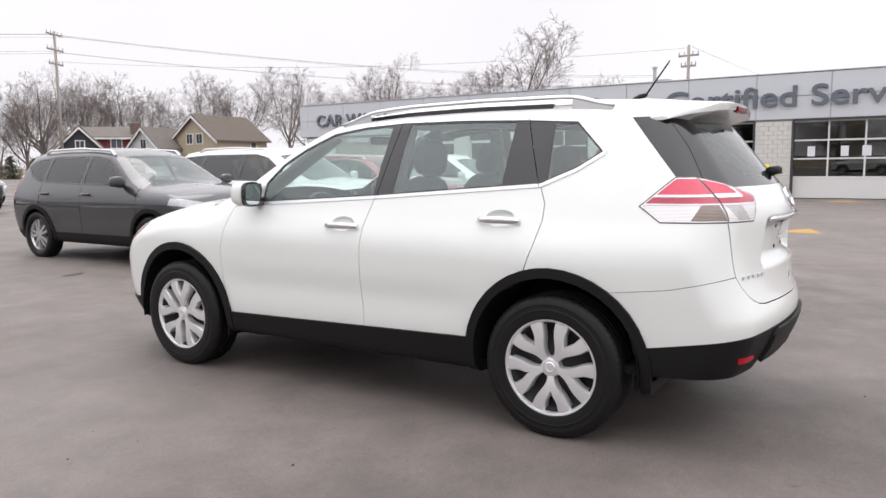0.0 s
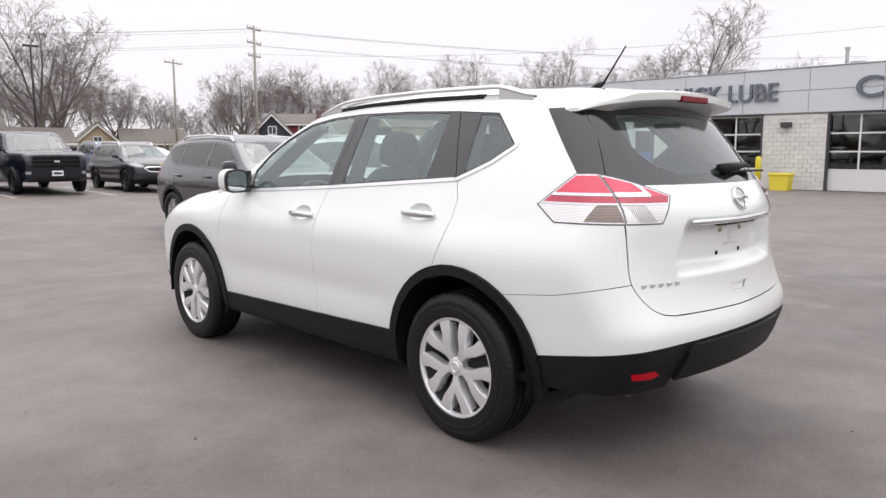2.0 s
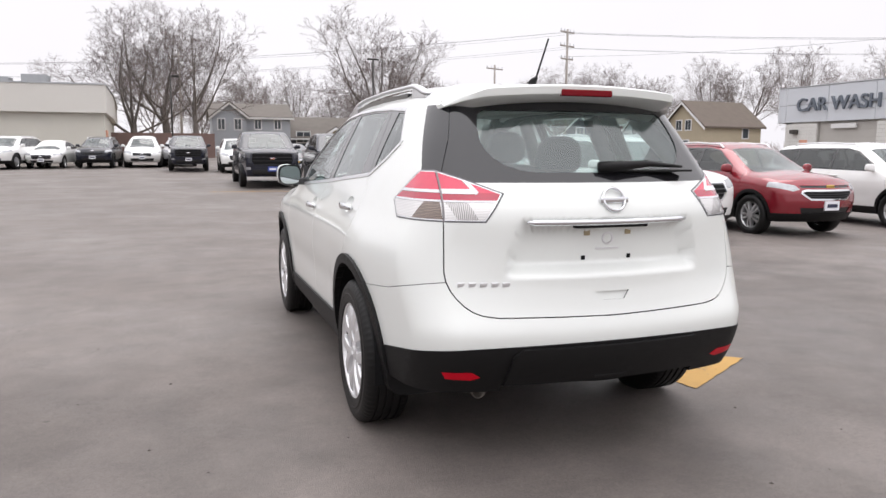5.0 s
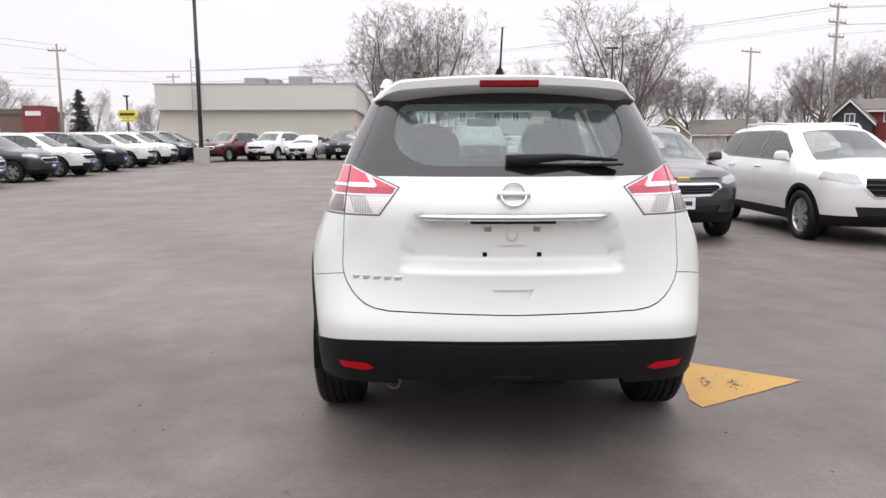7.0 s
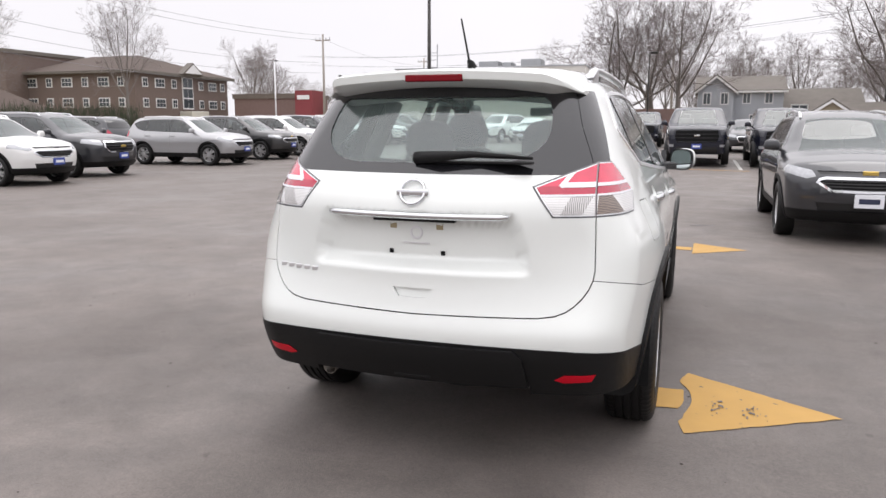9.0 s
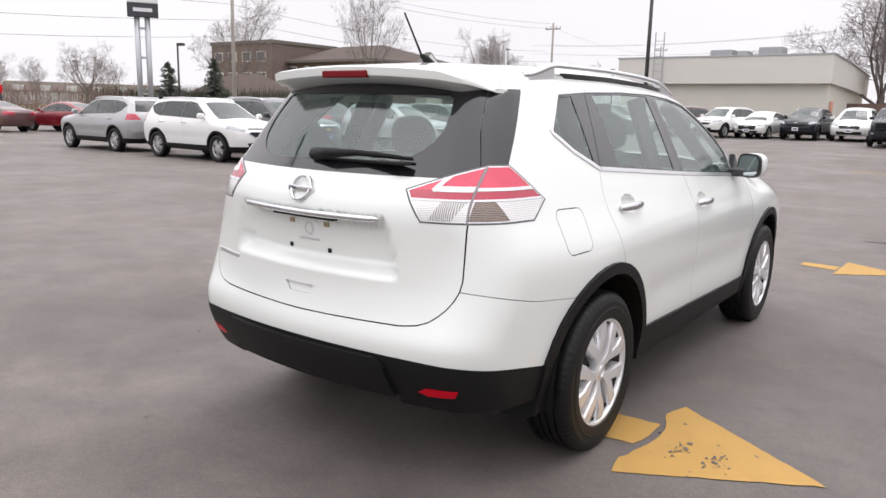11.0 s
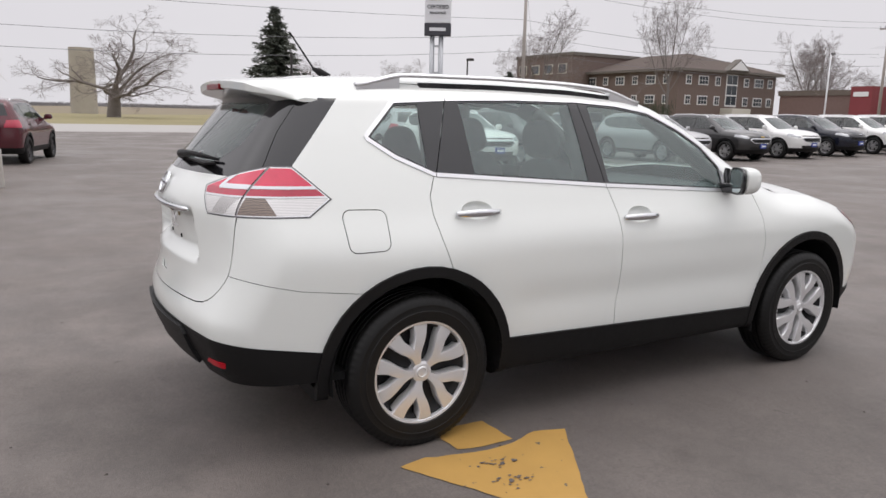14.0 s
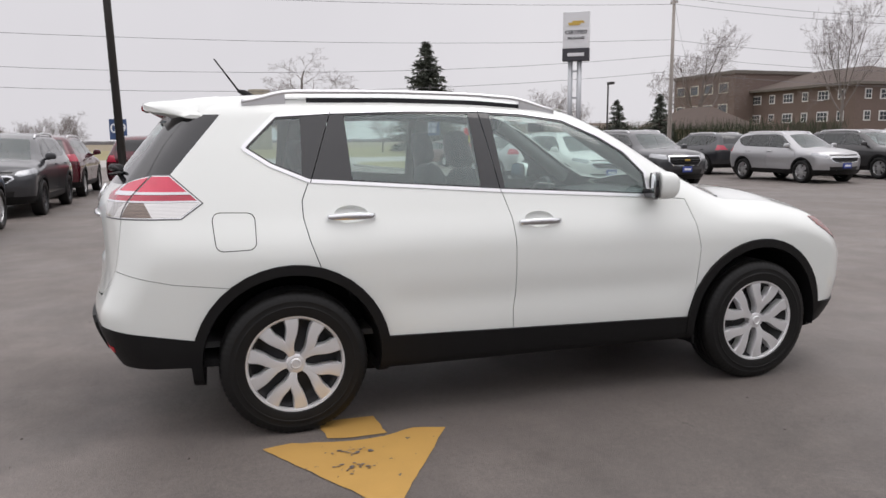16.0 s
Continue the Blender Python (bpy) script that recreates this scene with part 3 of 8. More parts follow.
    for k, y, z in HANDLES:
        cups[k] = [(y + 0.084 * math.cos(a), z + 0.012 + 0.041 * math.sin(a)) for a in [2 * math.pi * j / 32 for j in range(32)]]
        g, panels[k] = cut(panels[k], planes_of(cups[k], "x", X))
    # filler flap on the right quarter
    qr = panels["body"]
    ol = []
    for cy0, cz0, a0 in ((-1.548, 1.055, 0), (-1.672, 1.058, 90), (-1.662, 0.952, 180), (-1.548, 0.956, 270)):
        ol += [(cy0 + 0.035 * math.cos(radians(a0 + 22.5 * k)), cz0 + 0.035 * math.sin(radians(a0 + 22.5 * k))) for k in range(5)]
    ol.append(ol[0])
    right_body = qr
    for s in strips(ol, "x", 0.004, X):
        g, right_body = cut(right_body, s)
    flap = [p for p in right_body if inside_outline(sum(v[1] for v in p) / len(p), sum(v[2] for v in p) / len(p), ol[:-1]) and sum(v[0] for v in p) / len(p) > 0.6]
    fid = {id(p) for p in flap}
    right_body = [p for p in right_body if id(p) not in fid]

    body = skin(h, "body", right_body + mirrored(panels["body"]), WHITE, hero, 0, 0.008)
    skin(h, "filler_flap", flap, WHITE, body, 0, 0.008)
    for k in ("tailgate", "bonnet", "roof", "rear_bumper"):
        ob = skin(h, k, panels[k] + mirrored(panels[k]), WHITE, hero, 0, 0.008)
        if k == "tailgate":
            gate_ob = ob
        if k == "rear_bumper":
            bumper_ob = ob
    inner = [p for k in panels for p in panels[k]] + sill + blow + flow + refl + guard + rim + lamp2 + line + l2 + frit + area + chrome
    skin(h, "inner_shell", inner + mirrored(inner), SHELL, hero, -0.007)
    skin(h, "underbody", under + mirrored(under), SHELL, hero, 0)
    skin(h, "rear_lower_bumper", blow + mirrored(blow), BLACKP, bumper_ob, 0.004, 0.02, "textured black plastic lower bumper")
    skin(h, "bumper_guard", guard + mirrored(guard), BLACKP, bumper_ob, 0.020, 0.03, "textured black plastic centre guard")
    skin(h, "front_lower_bumper", flow + mirrored(flow), BLACKP, hero, 0.01, 0.02)
    skin(h, "windscreen", ws + mirrored(ws), GLASS, hero, 0.002)
    skin(h, "grille", grille + mirrored(grille), GLOSSB, hero, -0.01)
    skin(h, "tailgate_glass_border", frit + mirrored(frit), GLOSSB, gate_ob, 0.0, 0.006, "glossy black glass border")
    # one clear pane set just behind the black border
    nx, nz = 28, 12
    gx = [-0.60 + 1.20 * i / nx for i in range(nx + 1)]
    gzz = [1.245 + 0.315 * j / nz for j in range(nz + 1)]
    gv = [(x, h.rear_y(abs(x), z) + 0.005, z) for z in gzz for x in gx]
    gf = [(j * (nx + 1) + i, j * (nx + 1) + i + 1, (j + 1) * (nx + 1) + i + 1, (j + 1) * (nx + 1) + i) for j in range(nz) for i in range(nx)]
    mesh_object("rear_window", gv, gf, GLASSB, gate_ob, "tinted rear window", True)
    skin(h, "handle_pocket", pocket + mirrored(pocket), WHITE, gate_ob, -0.0105)
    for sd, mir in ((1, lambda q: q), (-1, mirrored)):
        for nm in ("rear", "front"):
            skin(h, "arch_cladding", mir(cladding[nm]), BLACKP, hero, 0.016, 0.06, "textured black plastic arch")
        skin(h, "sill_cladding", mir(sill), BLACKP, hero, 0.012, 0.03, "textured black plastic sill")
        skin(h, "reflector", mir(refl), REFL, bumper_ob, 0.006, 0.01, "small red reflector")
        df = skin(h, "front_door", mir(panels["front_door"]), WHITE, hero, 0, 0.008)
        dr = skin(h, "rear_door", mir(panels["rear_door"]), WHITE, hero, 0, 0.008)
        skin(h, "front_window", mir(panes["front"]), GLASS, df, -0.003)
        skin(h, "rear_door_window", mir(panes["rear"]), GLASS, dr, -0.003)
        skin(h, "quarter_window", mir(panes["quarter"]), GLASSB, body, -0.003)
        skin(h, "window_pillar_trim", mir(area), GLOSSB, body, 0.0, 0.006, "gloss black window pillars")
        skin(h, "window_surround", mir(chrome), SATIN, body, 0.005, 0.012, "bright metal window surround")
        tl = skin(h, "tail_lamp", mir(rim), SATIN, hero, 0.002, 0.012, "red and clear tail lamp with silver rim")
        skin(h, "lamp_seal", mir(seal), LAMPSEAL, tl, 0.001, 0.01)
        skin(h, "lamp_split", mir(split), SPLITG, tl, -0.001)
        skin(h, "red_lens", mir(upper), REDL, tl, 0.003)
        skin(h, "deep_red_lens", mir(deep), REDD, tl, 0.003)
        skin(h, "light_line", mir(white_line), PLATE, tl, 0.005, 0.004)
        skin(h, "clear_lens", mir(lower), CLEARL, tl, 0.003)
        skin(h, "signal_bowl", mir(amber), BOWL, tl, 0.003)
        skin(h, "reversing_bowl", mir(inner_bowl), BOWLV, tl, 0.003)
        skin(h, "headlight", mir(head), CLEARL, hero, 0.002)
        skin(h, "turn_signal", mir(turn), TURN, hero, 0.003)
        # door handles
        for door, (dk, y, z) in zip((df, dr), HANDLES):
            x = h.side_x(y, z)
            bm = bmesh.new()
            n = 14
            rings = []
            for k in range(n + 1):
                u = k / n
                yy = y - 0.118 + 0.236 * u
                lift = 0.040 * math.sin(math.pi * min(max(u, 0.02), 0.98)) ** 0.35
                wid = 0.0185 * (0.75 + 0.25 * math.sin(math.pi * u))
                xx = h.side_x(yy, z)
                rings.append([bm.verts.new((sd * (xx + lift + a), yy, z + 0.004 * math.sin(math.pi * u) + b * wid)) for a, b in ((0.006, 0), (0.003, 0.8), (-0.004, 1), (-0.014, 0.6), (-0.014, -0.6), (-0.004, -1), (0.003, -0.8))])
            for r0, r1 in zip(rings, rings[1:]):
                for k in range(7):
                    bm.faces.new((r0[k], r0[(k + 1) % 7], r1[(k + 1) % 7], r1[k]))
            bm.faces.new(rings[0])
            bm.faces.new(rings[-1])
            bmesh.ops.recalc_face_normals(bm, faces=bm.faces)
            hd = part("door_handle", bm, CHROME, door, "chrome door handle", True)
            # bowl of the recess behind the grip
            bm = bmesh.new()
            rings = []
            for f in (1.0, 0.93, 0.8, 0.6, 0.35, 0.12):
                row = []
                for cy0, cz0 in cups[dk]:
                    yy, zz = y + (cy0 - y) * f, z + 0.012 + (cz0 - z - 0.012) * f
                    row.append(bm.verts.new((sd * (h.side_x(yy, zz) - 0.030 * (1 - f ** 4)), yy, zz)))
                rings.append(row)
            for r0, r1 in zip(rings, rings[1:]):
                for k in range(32):
                    bm.faces.new((r0[k], r0[(k + 1) % 32], r1[(k + 1) % 32], r1[k]))
            bm.faces.new(rings[-1])
            bmesh.ops.recalc_face_normals(bm, faces=bm.faces)
            part("handle_recess", bm, WHITE, door, "scooped grip recess", True)
        # mirror
        bm = bmesh.new()
        bmesh.ops.create_uvsphere(bm, u_segments=20, v_segments=14, radius=1.0)
        for v in bm.verts:
            x, y, z = v.co
            e = 0.72
            v.co = (math.copysign(abs(x) ** e, x), math.copysign(abs(y) ** e, y), math.copysign(abs(z) ** e, z))
            v.co = Vector((v.co.x * 0.085, v.co.y * (0.105 if v.co.y > 0 else 0.02), v.co.z * 0.074 * (1 - 0.12 * v.co.x * -sd)))
        bmesh.ops.transform(bm, matrix=pose(sd * 0.945, 0.625, 1.175, 0, 0, -18 if sd > 0 else 8), verts=bm.verts)
        turned = pose(sd * 0.945, 0.60, 0, 0, 0, -26 if sd > 0 else 10) @ pose(-sd * 0.945, -0.60, 0)
        mi = part("door_mirror", bm, WHITE, hero, "white shell door mirror", True)
        bm = bmesh.new()
        out = [(sd * 0.945 + 0.074 * math.copysign(abs(math.cos(a)) ** 0.6, math.cos(a)), 1.172 + 0.064 * math.copysign(abs(math.sin(a)) ** 0.6, math.sin(a))) for a in [2 * math.pi * k / 24 for k in range(24)]]
        prism(bm, out, "y", 0.586, 0.592)
        bmesh.ops.transform(bm, matrix=turned, verts=bm.verts)
        bmesh.ops.recalc_face_normals(bm, faces=bm.faces)
        part("mirror_glass", bm, MIRROR, mi, "mirror glass")
        bm = bmesh.new()
        prism(bm, [(sd * 0.945 + (u - sd * 0.945) * 1.17, 1.172 + (v - 1.172) * 1.18) for u, v in out], "y", 0.590, 0.607)
        bmesh.ops.transform(bm, matrix=turned, verts=bm.verts)
        bmesh.ops.recalc_face_normals(bm, faces=bm.faces)
        part("mirror_bezel", bm, GLOSSB, mi, "gloss black mirror bezel")
        bm = bmesh.new()
        box(bm, (sd * 0.80, 0.60, 1.098), (sd * 0.93, 0.68, 1.153), 0.012)
        part("mirror_foot", bm, GLOSSB, mi, "gloss black mirror foot")
        bm = bmesh.new()
        prism(bm, [(0.64, 1.11), (0.66, 1.235), (0.80, 1.115)], "x", sd * (h.side_x(0.66, 1.12) - 0.03), sd * (h.side_x(0.66, 1.12) + 0.004))
        bmesh.ops.recalc_face_normals(bm, faces=bm.faces)
        part("mirror_sail", bm, GLOSSB, mi)
        # roof rail: a flat bar on two broad feet
        line = []
        for k in range(33):
            y = 0.16 - 1.70 * k / 32
            z0 = h.roof_z(0.555, y)
            up = 0.036 * ramp(np.array(k / 32), 0.0, 0.16) * (1 - ramp(np.array(k / 32), 0.86, 1.0))
            line.append((y, z0, float(up)))
        bm = bmesh.new()
        rings = []
        for y, z0, up in line:
            x = sd * 0.562
            rings.append([bm.verts.new((x + a, y, z0 + up + b)) for a, b in ((-0.022, -0.006), (-0.018, 0.010), (0.0, 0.016), (0.018, 0.010), (0.022, -0.006))])
        for r0, r1 in zip(rings, rings[1:]):
            for k in range(5):
                bm.faces.new((r0[k], r0[(k + 1) % 5], r1[(k + 1) % 5], r1[k]))
        bm.faces.new(rings[0])
        bm.faces.new(rings[-1])
        bmesh.ops.recalc_face_normals(bm, faces=bm.faces)
        rr = part("roof_rail", bm, SATIN, hero, "satin silver roof rail", True)
        for a, b in ((0, 4), (28, 32)):
            bm = bmesh.new()
            top = [(line[k][0], line[k][1] + line[k][2]) for k in range(a, b + 1)]
            bot = [(line[k][0], line[k][1] - 0.02) for k in range(a, b + 1)]
            prism(bm, top + bot[::-1], "x", sd * 0.562 - 0.019, sd * 0.562 + 0.019)
            bmesh.ops.recalc_face_normals(bm, faces=bm.faces)
            part("rail_foot", bm, SATIN, rr)
        bm = bmesh.new()
        top = [(line[k][0], line[k][1] + 0.008) for k in range(4, 27)]
        bot = [(line[k][0], line[k][1] - 0.02) for k in range(4, 27)]
        prism(bm, top + bot[::-1], "x", sd * 0.562 - 0.012, sd * 0.562 + 0.012)
        bmesh.ops.recalc_face_normals(bm, faces=bm.faces)
        part("rail_base", bm, GLOSSB, rr)
        # mud flap
        for lo, hi in (((sd * 0.72, 0.925, 0.24), (sd * 0.88, 0.94, 0.40)),):
            bm = bmesh.new()
            box(bm, lo, hi, 0.006)
            part("mud_flap", bm, BLACKP, hero)
    # roof spoiler
    bm = bmesh.new()
    rings = []
    n = 48
    for k in range(n + 1):
        x = -0.602 + 1.204 * k / n
        s = abs(x) / 0.602
        y0 = -1.645
        e = float(ramp(np.array(s), 0.80, 1.0))
        tip = -2.035 + 0.05 * s ** 2 + 0.17 * e ** 1.5
        z0 = h.roof_z(min(abs(x), 0.60), y0) + 0.003
        zt = 1.636 - 0.030 * s ** 2 - 0.038 * e
        th = 0.050 * (1 - 0.7 * e)
        low = -1.80 + 0.05 * e
        sink = 0.016 * float(ramp(np.array(s), 0.90, 1.0))
        z0, zt = z0 - sink, zt - sink
        prof = [(y0, z0), (y0 - 0.10, z0 - 0.003 + 0.15 * (zt - z0)), (0.5 * y0 + 0.5 * tip, 0.45 * z0 + 0.55 * zt), (tip + 0.03, zt + 0.004), (tip, zt - 0.006), (tip + 0.004, zt - th * 0.75), (tip + 0.03, zt - th), (0.5 * tip + 0.5 * low, zt - th - 0.016 * (1 - e)), (low, zt - th - (0.055 + 0.02 * s) * (1 - e))]
        rings.append([bm.verts.new((x * (1 - 0.075 * (y0 - a) / 0.39), a, b)) for a, b in prof])
    for r0, r1 in zip(rings, rings[1:]):
        for k in range(len(r0)):
            bm.faces.new((r0[k], r0[(k + 1) % len(r0)], r1[(k + 1) % len(r0)], r1[k]))
    bm.faces.new(rings[0])
    bm.faces.new(rings[-1])
    bmesh.ops.recalc_face_normals(bm, faces=bm.faces)
    sp = part("roof_spoiler", bm, WHITE, gate_ob, "", True)
    sp.data.set_sharp_from_angle(angle=radians(38))
    bm = bmesh.new()
    box(bm, (-0.124, -2.040, 1.588), (0.124, -2.00, 1.616), 0.005)
    part("high_brake_lamp", bm, REDK, sp, "deep red high brake lamp")
    # antenna
    bm = bmesh.new()
    tube(bm, [(0, -1.46, 1.668), (0, -1.50, 1.700), (0, -1.535, 1.712)], [0.028, 0.018, 0.008], 10)
    tube(bm, [(0, -1.525, 1.705), (0, -1.655, 1.885)], [0.0055, 0.004], 8)
    bmesh.ops.recalc_face_normals(bm, faces=bm.faces)
    part("antenna", bm, BLACKP, hero, "short black roof antenna", True)
    # chrome bar over the plate field
    bm = bmesh.new()
    rings = []
    for k in range(25):
        x = -0.378 + 0.756 * k / 24
        y = h.rear_y(abs(x), 1.075)
        e = 1.0 if abs(x) < 0.36 else 0.5
        rings.append([bm.verts.new((x, y - a * e, 1.066 + b * e)) for a, b in ((0.002, 0.012), (0.016, 0.008), (0.018, -0.004), (0.010, -0.014), (-0.012, -0.014))])
    for r0, r1 in zip(rings, rings[1:]):
        for k in range(5):
            bm.faces.new((r0[k], r0[(k + 1) % 5], r1[(k + 1) % 5], r1[k]))
    bm.faces.new(rings[0])
    bm.faces.new(rings[-1])
    bmesh.ops.recalc_face_normals(bm, faces=bm.faces)
    part("tailgate_bar", bm, CHROME, gate_ob, "chrome bar over the plate field", True)
    # dark strip under the bar that paints in its dark plate lamp recess
    bm = bmesh.new()
    yb = h.rear_y(0.0, 1.05)
    box(bm, (-0.17, yb - 0.012, 1.038), (0.17, yb + 0.03, 1.052), 0.003)
    part("recess_dark_strip", bm, BLACKP, gate_ob, "dark strip standing for the dark recess under the chrome bar")
    # round emblem, plain
    bm = bmesh.new()
    y = h.rear_y(0.0, 1.153)
    revolve(bm, [(0.0, 0.044), (0.010, 0.046), (0.012, 0.050), (0.008, 0.055), (0.0, 0.056)], 32, pose(0, y - 0.004, 1.153, -24, 0, 0) @ pose(0, 0, 0, 0, 0, -90))
    box(bm, (-0.066, y - 0.016, 1.140), (0.066, y - 0.002, 1.165), 0.004)
    bmesh.ops.recalc_face_normals(bm, faces=bm.faces)
    part("emblem", bm, CHROME, gate_ob, "round chrome emblem", True)
    # badge: five plain bars
    for k in range(5):
        bm = bmesh.new()
        x = -0.652 + 0.044 * k
        y = h.rear_y(abs(x + 0.018), 0.815)
        box(bm, (x, y - 0.004, 0.806), (x + 0.033, y + 0.004, 0.824), 0.003)
        part("badge_bar", bm, SATIN, gate_ob, "small silver badge bar")
    # plate screws and fasteners
    for x, z, m, r in ((-0.11, 0.91, SHELL, 0.009), (0.11, 0.91, SHELL, 0.009), (-0.098, 1.018, CLIP, 0.014), (0.098, 1.018, CLIP, 0.014)):
        bm = bmesh.new()
        y = h.rear_y(abs(x), z)
        box(bm, (x - r, y - 0.004, z - r), (x + r, y + 0.004, z + r), 0.002)
        part("plate_fastener", bm, m, gate_ob, "")
    bm = bmesh.new()
    y = h.rear_y(0, 0.99)
    revolve(bm, [(0, 0.018), (0.003, 0.020), (0.003, 0.026), (0, 0.028)], 24, pose(0, y, 0.99, 0, 0, -90))
    box(bm, (-0.055, y + 0.002, 0.945), (0.055, y - 0.002, 0.951))
    bmesh.ops.recalc_face_normals(bm, faces=bm.faces)
    part("plate_field_mark", bm, SATIN, gate_ob, "faint round mark in the plate field")
    # rear wiper
    bm = bmesh.new()
    y0, y1 = h.rear_y(0.0, 1.285), h.rear_y(0.40, 1.288)
    tube(bm, [(-0.02, y0 - 0.015, 1.282), (0.08, y0 - 0.042, 1.291), (0.22, y0 - 0.022, 1.300), (0.44, y1 - 0.012, 1.285)], [0.026, 0.021, 0.013, 0.006], 8)
    box(bm, (0.0, y0 - 0.018, 1.264), (0.45, y0 + 0.03, 1.273), 0.002, pose(0, 0, 0))
    bmesh.ops.recalc_face_normals(bm, faces=bm.faces)
    part("rear_wiper", bm, BLACKP, gate_ob, "black rear wiper", True)
    # exhaust tip and tow hook cover
    bm = bmesh.new()
    revolve(bm, [(0, 0.026), (0.20, 0.028), (0.20, 0.032), (0, 0.031)], 24, pose(-0.50, -1.85, 0.335, 0, 0, -90) @ pose(0, 0, 0, 0, 6, 0))
    bmesh.ops.recalc_face_normals(bm, faces=bm.faces)
    part("exhaust_tip", bm, PIPE, hero, "dull steel exhaust tip", True)
    bm = bmesh.new()
    yy = h.rear_y(0, 0.40)
    box(bm, (-0.08, yy - 0.034, 0.408), (0.08, yy, 0.455), 0.006)
    part("tow_cover", bm, BLACKP, bumper_ob)
    # raised pan under the tail, lower at its sides
    bm = bmesh.new()
    prism(bm, [(x, min(-1.72, h.rear_y(abs(x), 0.405) + 0.004)) for x in [-0.475 + 0.02375 * k for k in range(41)]] + [(0.475, -1.66), (-0.475, -1.66)], "z", 0.403, 0.420)
    bmesh.ops.recalc_face_normals(bm, faces=bm.faces)
    part("rear_pan", bm, SHELL, hero)
    for sd in (1, -1):
        bm = bmesh.new()
        prism(bm, [(sd * x, min(-1.74, h.rear_y(x, 0.365) + 0.004)) for x in [0.47 + 0.0195 * k for k in range(21)]] + [(sd * 0.86, -1.66), (sd * 0.47, -1.66)], "z", 0.364, 0.40)
        bmesh.ops.recalc_face_normals(bm, faces=bm.faces)
        part("rear_pan", bm, SHELL, hero)
    # unseen masses added to block light under the tail: spare wheel well, silencer, rear axle
    bm = bmesh.new()
    tube(bm, [(0.12, -1.78, 0.44), (0.12, -1.78, 0.33), (0.12, -1.78, 0.31)], [0.34, 0.33, 0.29], 28)
    part("light_blocking_spare_well", bm, SHELL, hero)
    bm = bmesh.new()
    box(bm, (-0.62, -1.98, 0.29), (-0.24, -1.72, 0.40), 0.04)
    part("light_blocking_silencer", bm, SHELL, hero)
    bm = bmesh.new()
    box(bm, (-0.62, -1.46, 0.22), (0.62, -1.20, 0.36), 0.03)
    part("light_blocking_axle", bm, SHELL, hero)
    # unseen low pan, added to stop light from passing under the car
    bm = bmesh.new()
    box(bm, (-0.66, -0.98, 0.205), (0.66, 0.98, 0.30), 0.03)
    part("light_blocking_floor_pan", bm, SHELL, hero)
    # dark tubs behind the wheels
    for sd in (1, -1):
        for cy in (-AXLE, AXLE):
            bm = bmesh.new()
            revolve(bm, [(0.50, 0.02), (0.50, 0.428), (0.895, 0.428)], 40, pose(0, cy, 0.362) @ Matrix.Diagonal((sd, 1, 1, 1)))
            bmesh.ops.delete(bm, geom=[v for v in bm.verts if v.co.z < 0.27], context="VERTS")
            part("wheel_tub", bm, SHELL, hero)


